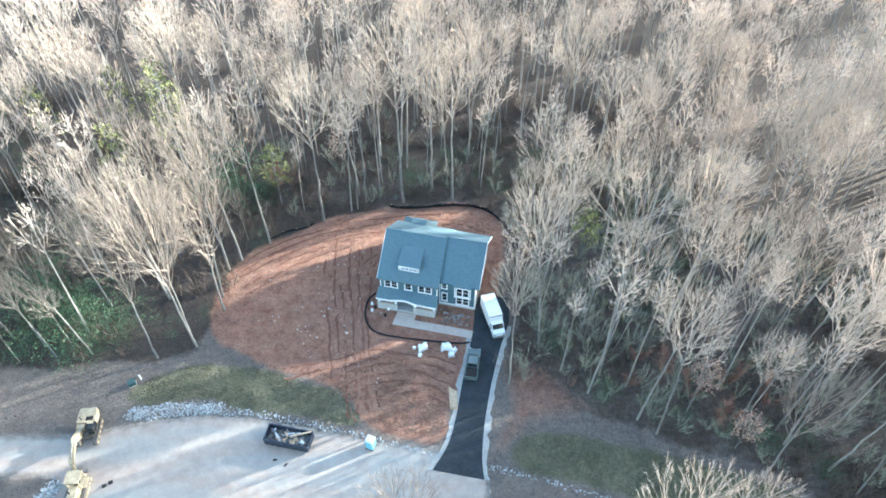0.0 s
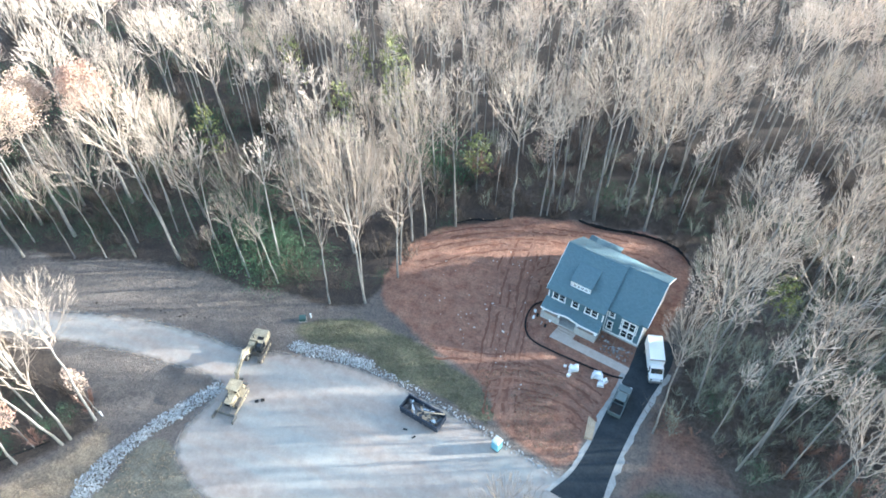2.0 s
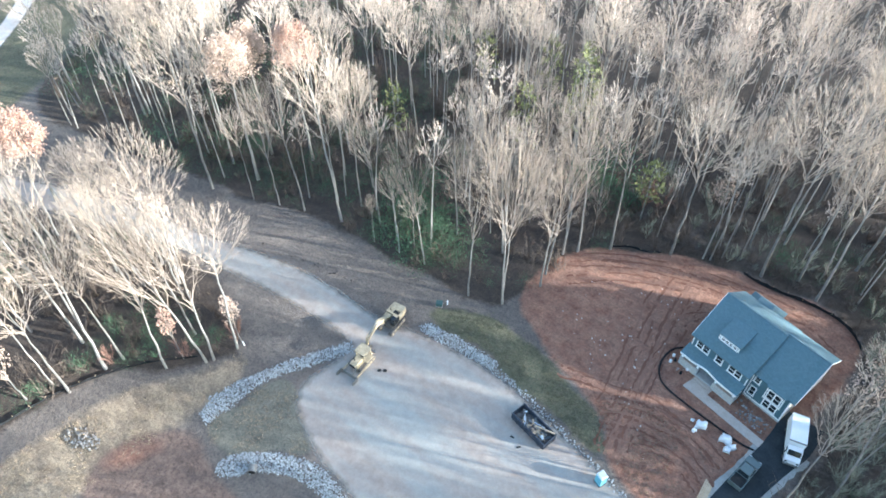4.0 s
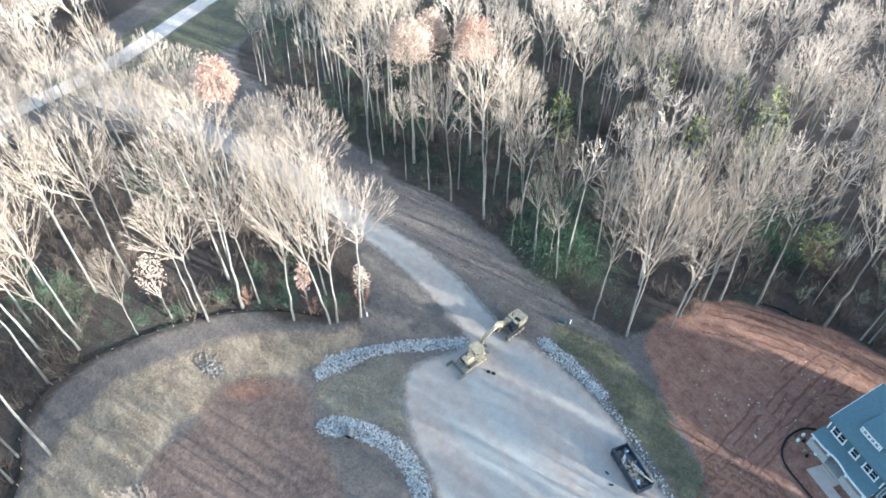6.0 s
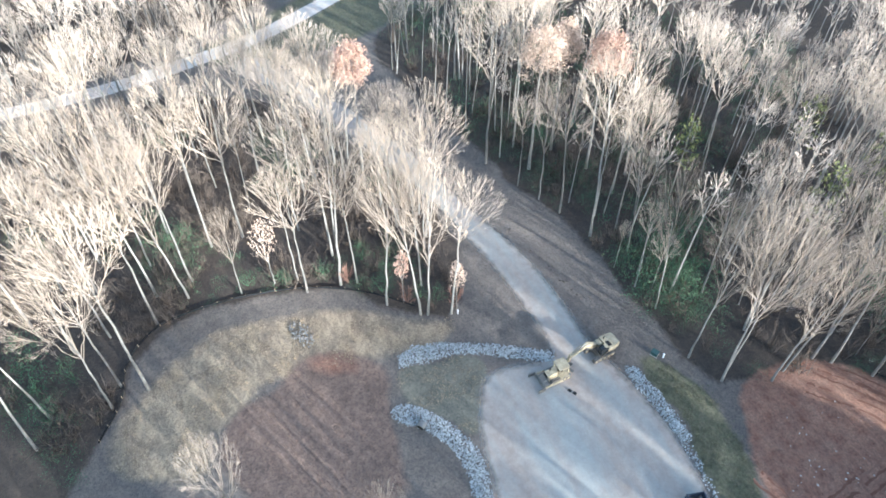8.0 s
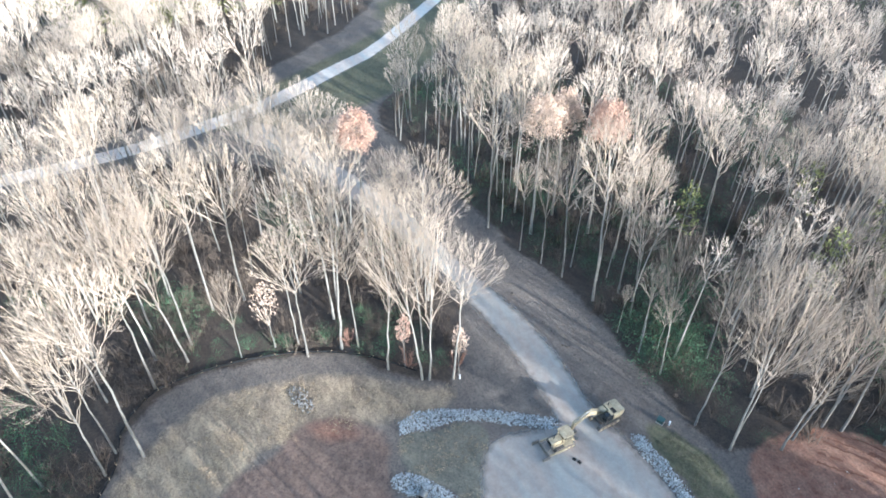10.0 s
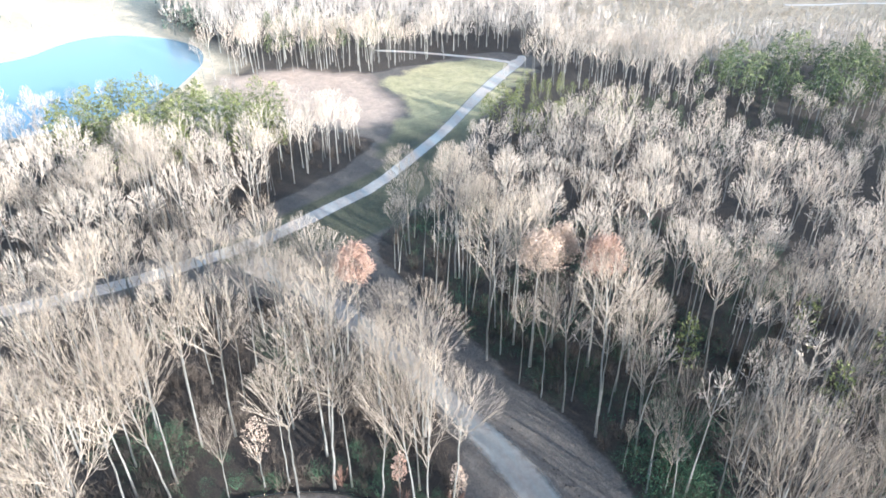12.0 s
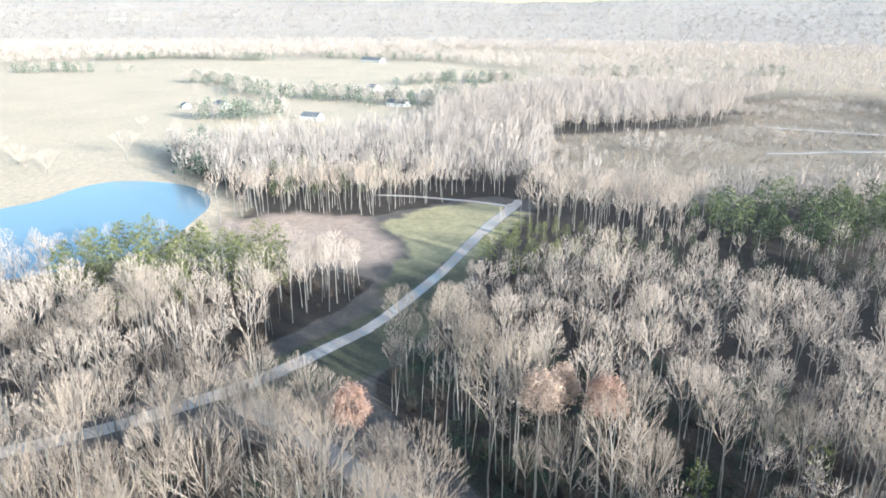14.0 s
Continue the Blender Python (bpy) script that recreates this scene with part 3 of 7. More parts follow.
# forms of trees, each built once: slim forest trees, broad edge trees, leaf-holding oaks
FOREST = [bare_tree(100 + k, 30.0, (0.56, 0.64, 0.54, 0.66, 0.60, 0.62)[k], (5.3, 4.5, 6.0, 4.1, 5.5, 4.8)[k], 8, 5, 150, 11, 0.038, 0.0062, 0.03, lift=0.12, dome=0.55) for k in range(6)]
EDGE = [bare_tree(200 + k, 30.0, (0.36, 0.40, 0.36, 0.42)[k], (7.6, 6.2, 5.8, 5.4)[k], 8, 6, (280, 200, 190, 180)[k], 11, 0.03, 0.0063, 0.03, dome=0.55, lift=0.12) for k in range(4)]
MIDS = [bare_tree(300 + k, 30.0, (0.58, 0.64, 0.56, 0.66, 0.60, 0.62)[k], (5.3, 4.4, 6.0, 4.1, 5.6, 4.8)[k], 7, 4, 125, 10, 0.066, 0.0068, 0.03, low=True, lift=0.12, dome=0.55) for k in range(6)]
FARS = [bare_tree(400 + k, 26.0, (0.48, 0.54, 0.46, 0.52)[k], (4.6, 3.9, 5.0, 3.6)[k], 5, 3, 60, 8, 0.105, 0.007, 0.02, low=True, lift=0.12, dome=0.55) for k in range(4)]
rng = np.random.default_rng(5)
LABELS = ["tall leafless hardwood with pale bark in the wood", "slim bare forest tree with a narrow sunlit crown"]
forest_forms = [tree_thing("forest_tree", *f, LABELS[k % 2], "tree") for k, f in enumerate(FOREST)]
edge_forms = [tree_thing("edge_tree", *f, "broad leafless tree with a fan-shaped crown at the clearing's edge", "tree", leaf=MAT_EDGETWIG) for f in EDGE]
used_forms = set()


def plant(form, x, y, h, turn=None, wide=1.0, lean=(0, 0)):
    """A copy of the form at x, y with height h; the first one is the form itself."""
    s = h / 30.0
    m = (Matrix.Translation((x, y, 0)) @ Euler((radians(lean[0]), radians(lean[1]), 0)).to_matrix().to_4x4()
         @ Matrix.Rotation(rng.uniform(0, 6.28) if turn is None else turn, 4, 'Z') @ Matrix.Diagonal((s * wide, s * wide, s, 1)))
    if form in used_forms:
        return copy_thing(form, m)
    used_forms.add(form)
    form.matrix_basis = m
    return form


# single trees whose place is known: x, y, height, form (E edge, F forest), width
KNOWN = [(-38.4, 60.5, 36.5, "E0", 0.86), (-39.5, 62.0, 34, "E1", 0.75), (-43.9, 58.3, 31, "E1", 1.0), (-35.7, 67.7, 31, "E2", 0.95), (-36.5, 70.5, 32, "E3", 0.9),
         (-36.8, 76.4, 34, "E2", 1.0), (-35.1, 78.6, 33, "F2", 1.0), (-30.9, 82.8, 33, "F1", 1.0), (-22.0, 88.5, 34, "F0", 1.1), (-7.6, 93.7, 34, "F2", 1.1),
         (1.6, 94.3, 33, "F4", 1.1), (10.2, 54.4, 27, "F3", 0.95), (15.3, 61.8, 29, "F2", 0.9), (28.5, 48.8, 27, "F4", 0.9), (30.8, 46.5, 25, "F0", 0.9),
         (44.2, 40.3, 26, "E2", 1.0), (27.3, 64.7, 31, "F2", 1.2), (-66.9, -26.9, 29, "E0", 1.0), (-68.2, -21.6, 33, "F4", 1.0), (-84.5, -13.8, 33, "E1", 1.1),
         (-86.8, -18.8, 34, "E0", 1.0), (-82.2, -5.2, 20, "E3", 0.9), (-78.6, 5.3, 27, "F2", 1.1), (-78.1, 11.1, 29, "F0", 1.1), (-77.6, 13.9, 27, "F5", 1.1),
         (-71.0, 17.2, 31, "E3", 1.0), (-67.1, 21.8, 34, "E1", 1.1), (-66.6, 22.9, 33, "E2", 1.0), (-65.4, 26.6, 27, "F4", 1.0), (-99.4, 47.6, 33, "F0", 1.0),
         (-90.6, 50.7, 25, "F3", 1.0), (-85.6, 52.8, 26, "E3", 0.9), (-80.7, 54.8, 27, "F2", 1.1), (-73.1, 57.2, 33, "F1", 1.1), (-64.7, 57.2, 13, "F3", 0.7),
         (-67.2, 61.4, 27, "F5", 0.9), (-75.2, 67.8, 28, "F2", 0.8), (-41.0, -11.5, 24, "E1", 0.9), (-30.0, 5.5, 22, "E2", 0.8), (-3.6, 28.0, 22.5, "E0", 0.9),
         (5.4, 27.6, 21.5, "E2", 0.9), (-62.0, 60.2, 16, "F2", 0.9), (-57.5, 60.0, 13, "F4", 0.9), (13.0, 70.0, 23, "F1", 0.9), (13.5, 77, 28, "F5", 0.9)]
taken = []
for x, y, h, form, wide in KNOWN:
    plant((edge_forms if form[0] == "E" else forest_forms)[int(form[1])], x, y, h, None, wide, (rng.normal(0, 2.5), rng.normal(0, 2.5)))
    taken.append((x, y))
for x, y in ((-102.5, 22.5), (-94.5, 55), (-90.5, 66), (-98.5, 62), (-47.3, 95.5), (-55, 88), (-50, 100), (-30.5, 93)):
    taken += [(x, y), (x + 2, y), (x - 2, y), (x, y - 2), (x * 0.965, y * 0.965), (x * 0.93, y * 0.93)]
taken = np.array(taken)


def tallness(x, y):
    """The woods get lower towards the far road and its hollow, and higher again past the meadow."""
    d, way = np.hypot(x, y), bearing(x, y)
    north = np.interp(d, [0, 125, 160, 200, 240, 300, 330], [1.0, 1.0, 0.86, 0.8, 0.74, 0.78, 0.8])
    north = north * np.where(d > 168, np.interp(way, [54, 63, 74], [1.0, 0.72, 0.72]), 1.0)
    north = np.where(d > 290, 0.8, north)
    south = np.interp(d, [0, 110, 150, 205, 240, 300, 330], [1.0, 1.0, 0.86, 0.9, 0.55, 0.8, 0.85])
    return np.where(way > 74, south, north)


def bearing(x, y):
    return np.degrees(np.arctan2(-x, y))


OAKS = [(-94.5, 55.0), (-90.5, 66.0), (-98.5, 62.0), (-102.5, 22.5)]


def beside_oaks(x, y, h):
    """The trees close before the leaf-holding oaks stay lower than their crowns."""
    for ox, oy in OAKS:
        d, od = np.hypot(x, y), math.hypot(ox, oy)
        near = (np.abs(bearing(x, y) - bearing(ox, oy)) < 3.2) & (d < od + 1) & (d > od - 30)
        h = np.where(near, np.minimum(h, 21.0 + 0.25 * (od - d)), h)
    return h


def scatter(step, keep, seed, x0, x1, y0, y1):
    """Jittered grid points in a box for which keep(x, y) holds."""
    r = np.random.default_rng(seed)
    a, c = np.meshgrid(np.arange(x0, x1, step), np.arange(y0, y1, step))
    a, c = (a + r.uniform(-0.46, 0.46, a.shape) * step).ravel(), (c + r.uniform(-0.46, 0.46, c.shape) * step).ravel()
    k = keep(a, c) & (r.uniform(size=a.shape) > 0.08)
    return a[k], c[k]


def sun_gap(x, y):
    """A made-up gap in the trees that lets low sun fall onto the lot."""
    return (np.abs(0.906 * y - 0.423 * x - 82.3) < 2.3) & (x > 8)


GLADE = [(-56, 63), (-66, 63), (-74, 66), (-82, 74), (-84, 84), (-74, 88), (-64, 80)]


def wooded(x, y):
    return (~sun_gap(x, y) & ~inside(GLADE, x, y) & (signed(MAIN, x, y) < -0.8) & ~inside(POND, x, y) & ~inside(OPEN_FAR, x, y) & ~inside(CLEARCUT, x, y) & ~inside(PINE_W, x, y) & ~inside(PINE_N, x, y) & ~inside(PINE_LOW, x, y) & ~inside(PINE_E, x, y) & ~inside(PINE_HOLLOW, x, y) & (np.hypot(x, y) > 27)
            & ((y > -110) | (np.hypot(x, y) > 900)) & (np.min(np.hypot(x[:, None] - taken[:, 0], y[:, None] - taken[:, 1]), axis=1) > 3.2))


# past bearing -50 the trees are mostly unseen and serve to shade the clearing
nx_, ny_ = scatter(8.6, lambda x, y: (np.hypot(x, y) < np.where(bearing(x, y) < -50, 165, 185)) & (bearing(x, y) > -84) & (bearing(x, y) < 122) & wooded(x, y), 11, -190, 165, -95, 190)
thin = (nx_ < 6) | (np.hypot(nx_, ny_) > 95) | (np.random.default_rng(19).uniform(size=len(nx_)) > 0.03)
nx_, ny_ = nx_[thin], ny_[thin]
dist = -signed(MAIN, nx_, ny_)
order = np.argsort(dist + np.where(bearing(nx_, ny_) < -45, 60, 0) + np.where(np.hypot(nx_, ny_) > 125, 50, 0))
single, rest = order[:205], order[205:]
for k in single:
    h = rng.uniform(23, 34) * tallness(nx_[k], ny_[k]) * (1.0 if rng.uniform() > 0.12 else 0.55)
    h = float(beside_oaks(nx_[k], ny_[k], h))
    edge = dist[k] < 4.5 and rng.uniform() < 0.25
    form = (edge_forms[rng.integers(1, 4)] if edge else forest_forms[rng.integers(0, 6)])
    plant(form, nx_[k], ny_[k], h, None, rng.uniform(0.85, 1.15) * (0.85 if edge else 1.0) * (0.85 if nx_[k] > 6 else 1.0), (rng.normal(0, 1.5), rng.normal(0, 1.5)))


# a close row of trees between the clearing and the far end of the gravel road
ROW = [(-144, 4), (-125, 18.5), (-102, 28), (-84, 33), (-83, 25), (-104, 19), (-127, 7)]
rx_, ry_ = scatter(5.2, lambda a, c: inside(ROW, a, c) & (np.min(np.hypot(a[:, None] - taken[:, 0], c[:, None] - taken[:, 1]), axis=1) > 2.5), 17, -146, -82, 2, 34)
for x, y in zip(rx_, ry_):
    plant(forest_forms[rng.integers(0, 6)], x, y, rng.uniform(22, 27) * np.interp(-x, [90, 145], [1.05, 0.68]), None, 1.05, (rng.normal(0, 2), rng.normal(0, 2)))


def joined(forms, xs, ys, hs, unit, seed, wide=1.0):
    """Many trees: the arrays of all trunks, and of all crowns."""
    r = np.random.default_rng(seed)
    arrays = [(tr.arrays(), cr.arrays()) for tr, cr in forms]
    V, T, n = [[], []], [[], []], [0, 0]
    for x, y, h in zip(xs, ys, hs):
        pair = arrays[r.integers(len(arrays))]
        a, s, w = r.uniform(0, 6.28), h / unit, r.uniform(0.85, 1.2) * wide
        ca, sa = math.cos(a) * s * w, math.sin(a) * s * w
        tilt = r.normal(0, 0.025, 2)
        for k, (v, t) in enumerate(pair):
            V[k].append(np.stack([x + v[:, 0] * ca - v[:, 1] * sa + tilt[0] * v[:, 2], y + v[:, 0] * sa + v[:, 1] * ca + tilt[1] * v[:, 2], v[:, 2] * s], -1))
            T[k].append(t + n[k])
            n[k] += len(v)
    return [(np.concatenate(V[k]), np.concatenate(T[k])) for k in (0, 1)]


def stuff(name, arrays, mat, label, category):
    return tagged(new(name, mesh_of(name, *arrays, mat)), label, category, kind="stuff")


hs = rng.uniform(21, 34, len(rest)) * tallness(nx_[rest], ny_[rest]) * np.where(rng.uniform(size=len(rest)) < 0.12, 0.55, 1.0)
hs = beside_oaks(nx_[rest], ny_[rest], hs)
def woods(name, pair, label, mat=MAT_WOOD):
    stuff(name + "_trunks", pair[0], MAT_TRUNKS, "slim grey trunks of leafless woods", "tree trunks")
    stuff(name, pair[1], mat, label, "forest")


# extra trees towards the sun, mostly unseen, added to block streaks on the gravel
vx_, vy_ = scatter(7.2, lambda x, y: (np.hypot(x, y) > 74) & (np.hypot(x, y) < 175) & (bearing(x, y) > -80) & (bearing(x, y) < -40) & (y > 20) & wooded(x, y), 36, 40, 175, 15, 135)
woods("sun_blocking_wood", joined(FARS, vx_, vy_, rng.uniform(23, 31, len(vx_)), 26.0, 37, 1.1), "leafless trees added mostly out of view to shade the gravel")
px_, py_ = scatter(6.0, lambda x, y: (np.hypot(x, y) < 24.5), 15, -26, 26, -26, 26)
woods("roadside_wood", joined(MIDS, px_, py_, rng.uniform(23, 27, len(px_)), 30.0, 27), "leafless wood beside the turning circle")
woods("bare_woods", joined(MIDS, nx_[rest], ny_[rest], hs, 30.0, 21), "dense leafless hardwood forest with pale twigs")
ox_, oy_ = scatter(8.2, lambda x, y: (np.hypot(x, y) > 118) & (np.hypot(x, y) < 262) & (bearing(x, y) > 71) & (bearing(x, y) < 112) & wooded(x, y), 34, -262, -100, -100, 90)
woods("hollow_wood", joined(MIDS, ox_, oy_, rng.uniform(17, 27, len(ox_)) * tallness(ox_, oy_), 30.0, 35, 0.9), "dense sunlit leafless wood in the hollow")
sx_, sy_ = scatter(6.2, lambda x, y: (np.hypot(x, y) < 160) & (np.hypot(x, y) > np.where(x > 10, 56, 84)) & (bearing(x, y) > -60) & ((bearing(x, y) < 46) | ((bearing(x, y) < 76) & (signed(MAIN, x, y) > -16))) & wooded(x, y), 29, -150, 130, 28, 160)
SLIM = [bare_tree(450 + k, 26.0, 0.66, (2.2, 1.9, 2.5)[k], 4, 2, 44, 6, 0.09, 0.0062, 0.03, low=True, lift=0.3) for k in range(3)]
woods("slim_wood", joined(SLIM, sx_, sy_, rng.uniform(17, 29, len(sx_)), 26.0, 30), "close-set slim leafless trees behind the house")
fx, fy = scatter(6.6, lambda x, y: (np.hypot(x, y) >= 185) & (np.hypot(x, y) < 350) & (bearing(x, y) > 30) & (bearing(x, y) < 110) & wooded(x, y), 12, -350, 0, -100, 310)
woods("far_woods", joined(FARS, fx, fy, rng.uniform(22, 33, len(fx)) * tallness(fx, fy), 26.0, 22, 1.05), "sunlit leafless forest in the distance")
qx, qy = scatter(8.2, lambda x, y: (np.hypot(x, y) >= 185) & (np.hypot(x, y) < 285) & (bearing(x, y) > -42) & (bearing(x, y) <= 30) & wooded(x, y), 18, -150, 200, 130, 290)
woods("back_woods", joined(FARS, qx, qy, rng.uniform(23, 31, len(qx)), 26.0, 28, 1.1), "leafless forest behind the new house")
print("trees", len(single), len(rest), len(fx))

# ---- helpers for built things ----
def box(bm, x0, x1, y0, y1, z0, z1, m=None):
    """Adds a box to the bmesh, turned by m."""
    mat = Matrix.Translation(((x0 + x1) / 2, (y0 + y1) / 2, (z0 + z1) / 2)) @ Matrix.Diagonal((x1 - x0, y1 - y0, z1 - z0, 1))
    return bmesh.ops.create_cube(bm, size=1, matrix=(m @ mat) if m is not None else mat)["verts"]


def cyl(bm, r0, r1, length, m, sides=12):
    bmesh.ops.create_cone(bm, cap_ends=True, segments=sides, radius1=r0, radius2=r1, depth=length, matrix=m)


def solid(name, bm, mat, parent=None, label="", bevel=0.0, smooth=False):
    """Links the bmesh as one object, under its thing if there is one."""
    if bevel:
        bmesh.ops.bevel(bm, geom=list(bm.edges), offset=bevel, segments=2, affect='EDGES', profile=0.6)
    bmesh.ops.recalc_face_normals(bm, faces=bm.faces)
    me = bpy.data.meshes.new(name)
    bm.to_mesh(me)
    bm.free()
    if smooth:
        me.polygons.foreach_set("use_smooth", [True] * len(me.polygons))
    me.materials.append(mat)
    ob = new(name, me)
    ob.parent = parent
    if label:
        ob["label"] = label
    return ob


def boxes(name, rows, mat, parent=None, label="", bevel=0.0):
    bm = bmesh.new()
    for r in rows:
        box(bm, *r)
    return solid(name, bm, mat, parent, label, bevel)


def slab(name, top, thick, mat, parent=None, label=""):
    """A plate under the polygon of 3D points top, measured straight down."""
    bm = bmesh.new()
    a = [bm.verts.new(p) for p in top]
    c = [bm.verts.new((p[0], p[1], p[2] - thick)) for p in top]
    bm.faces.new(a)
    bm.faces.new(c[::-1])
    n = len(a)
    for k in range(n):
        bm.faces.new((a[k], c[k], c[(k + 1) % n], a[(k + 1) % n]))
    return solid(name, bm, mat, parent, label)


def profile(name, pts, x0, x1, mat, parent=None, label=""):
    """A solid with the outline pts (y, z), drawn out from x0 to x1."""
    bm = bmesh.new()
    a = [bm.verts.new((x0, y, z)) for y, z in pts]
    c = [bm.verts.new((x1, y, z)) for y, z in pts]
    bm.faces.new(a)
    bm.faces.new(c[::-1])
    n = len(a)
    for k in range(n):
        bm.faces.new((a[k], c[k], c[(k + 1) % n], a[(k + 1) % n]))
    return solid(name, bm, mat, parent, label)


def rope(name, pts, r, mat, parent=None, label="", sides=6):
    tw = Twine()
    tw.tube(pts, [r] * len(pts), sides)
    ob = new(name, mesh_of(name, *tw.arrays(), mat, True))
    ob.parent = parent
    if label:
        ob["label"] = label
    return ob


def curve_through(pts, n=8):
    """Points of a smooth line through pts (Catmull-Rom)."""
    p = [np.array(q, float) for q in pts]
    p = [2 * p[0] - p[1]] + p + [2 * p[-1] - p[-2]]
    out = []
    for k in range(1, len(p) - 2):
        for u in np.linspace(0, 1, n, endpoint=False):
            out.append(0.5 * (2 * p[k] + (p[k + 1] - p[k - 1]) * u + (2 * p[k - 1] - 5 * p[k] + 4 * p[k + 1] - p[k + 2]) * u * u
                              + (3 * p[k] - p[k - 1] - 3 * p[k + 1] + p[k + 2]) * u ** 3))
    return np.array(out + [p[-2]])


MAT_SIDING = simple("blue_siding", (0.06, 0.12, 0.15), (0.09, 0.165, 0.2), 1.2, 0.7)
# pale tan that paints the sun on the right gable
MAT_SIDE_BEIGE = simple("sunlit_gable_siding", (0.50, 0.46, 0.40), (0.66, 0.61, 0.54), 1.0, 0.8)
MAT_TRIM = simple("white_trim", (0.78, 0.79, 0.79), (0.86, 0.86, 0.85), 2.0, 0.6)
MAT_GLASS, nt, b = material("dark_window_glass", 0.08)
b.inputs["Base Color"].default_value = (0.02, 0.025, 0.03, 1)
MAT_STONE = simple("pale_stone_veneer", (0.30, 0.30, 0.29), (0.55, 0.54, 0.52), 3.0, 0.9, 0, 0.5)
MAT_CONCRETE = simple("pinkish_concrete", (0.40, 0.33, 0.28), (0.53, 0.45, 0.39), 0.8, 0.9, 0, 0.2)
MAT_ASPHALT = simple("fresh_asphalt", (0.022, 0.027, 0.031), (0.05, 0.057, 0.063), 0.5, 0.85, 0, 0.4)
MAT_SHOULDER = simple("driveway_gravel", (0.28, 0.27, 0.25), (0.46, 0.44, 0.41), 1.5, 0.95, 0, 0.6)
MAT_WHITE = simple("white_vehicle_paint", (0.72, 0.73, 0.73), (0.80, 0.80, 0.80), 0.8, 0.35)
MAT_GREYPAINT = simple("grey_green_paint", (0.10, 0.13, 0.13), (0.15, 0.18, 0.18), 1.0, 0.3, 0.3)
MAT_RUBBER = simple("black_rubber", (0.015, 0.015, 0.016), (0.035, 0.035, 0.036), 4.0, 0.9)
MAT_STEEL = simple("worn_steel", (0.16, 0.15, 0.14), (0.34, 0.32, 0.30), 2.0, 0.5, 0.7)
MAT_YELLOW = simple("faded_yellow_paint", (0.22, 0.165, 0.10), (0.60, 0.49, 0.33), 1.6, 0.6, 0, 0.1)
MAT_TRACK = simple("dusty_track_steel", (0.10, 0.09, 0.08), (0.24, 0.20, 0.17), 2.0, 0.8, 0.2)
MAT_DUMP = simple("dark_blue_steel", (0.025, 0.035, 0.055), (0.06, 0.07, 0.095), 1.0, 0.6, 0.2)
MAT_TOILET = simple("turquoise_plastic", (0.16, 0.44, 0.55), (0.24, 0.54, 0.64), 1.0, 0.45)
MAT_BLACK = simple("black_fabric", (0.012, 0.012, 0.013), (0.03, 0.03, 0.032), 2.0, 0.9)
MAT_LUMBER = simple("raw_lumber", (0.42, 0.30, 0.19), (0.62, 0.48, 0.34), 1.5, 0.85)
MAT_PLASTIC = simple("white_plastic_wrap", (0.66, 0.68, 0.70), (0.84, 0.85, 0.86), 1.5, 0.4, 0, 0.5)
MAT_GREENBOX = simple("green_utility_paint", (0.03, 0.07, 0.065), (0.06, 0.11, 0.1), 1.0, 0.5)
MAT_RIPRAP = simple("pale_riprap", (0.30, 0.30, 0.295), (0.52, 0.52, 0.51), 0.6, 0.9, 0, 0.3, per_island=0.32)
MAT_PALEWALL = simple("pale_farm_wall", (0.6, 0.58, 0.55), (0.75, 0.74, 0.72), 0.5, 0.8)
MAT_DARKROOF = simple("grey_farm_roof", (0.16, 0.17, 0.18), (0.28, 0.28, 0.29), 0.5, 0.8)

MAT_SHINGLE, nt, b = material("slate_blue_shingles", 0.85)
v = local(nt)
br = node(nt, "ShaderNodeTexBrick", Scale=1.0)
br.inputs["Color1"].default_value = (0.085, 0.15, 0.175, 1)
br.inputs["Color2"].default_value = (0.125, 0.20, 0.23, 1)
br.inputs["Mortar"].default_value = (0.085, 0.125, 0.15, 1)
br.inputs["Mortar Size"].default_value = 0.012
br.inputs["Brick Width"].default_value = 0.35
br.inputs["Row Height"].default_value = 0.16
nt.links.new(v, br.inputs["Vector"])
nt.links.new(mix(nt, maths(nt, 'MULTIPLY', noise_tex(nt, 0.9, 4, 0.65, v), 0.6), br.outputs["Color"], (0.11, 0.17, 0.195)), b.inputs["Base Color"])
bump(nt, b, br.outputs["Fac"], 0.2, 0.02)

# ---- house: main block with a porch, lower wing on its right; local x along the front, y into the house ----
house = tagged(new("house"), "two-storey blue house with white trim and slate-blue roof, nearly finished", "house")
house.matrix_basis = pose(-10.4, 70.3, 0, 0, 0, -12)
ZE, ZR = 5.7, 10.35


def main_z(y):
    return ZE + (ZR - ZE) * y / 6.55


def wing_z(y):
    return 5.7 + 0.77 * (y - 1.0)


profile("main_wall", [(0.08, 0), (0.08, main_z(0.08) - 0.22), (6.55, ZR - 0.22), (12.65, main_z(0.45) - 0.22), (12.65, 0)], 0.35, 9.75, MAT_SIDING, house, "blue clapboard walls")
profile("wing_wall", [(1.3, 0.0), (1.3, wing_z(1.3) - 0.24), (7.0, wing_z(7.0) - 0.24), (12.6, wing_z(1.3) - 0.24), (12.6, 0)], 9.75, 15.75, MAT_SIDING, house, "blue board walls")
# thin skin over the blue gable, its sunlit look put into the colour
profile("gable_wall", [(1.32, 0.05), (1.32, wing_z(1.3) - 0.3), (7.0, wing_z(7.0) - 0.3), (12.58, wing_z(1.3) - 0.3), (12.58, 0.05)], 15.75, 15.80, MAT_SIDE_BEIGE, house, "gable wall coloured pale tan for sunlight")
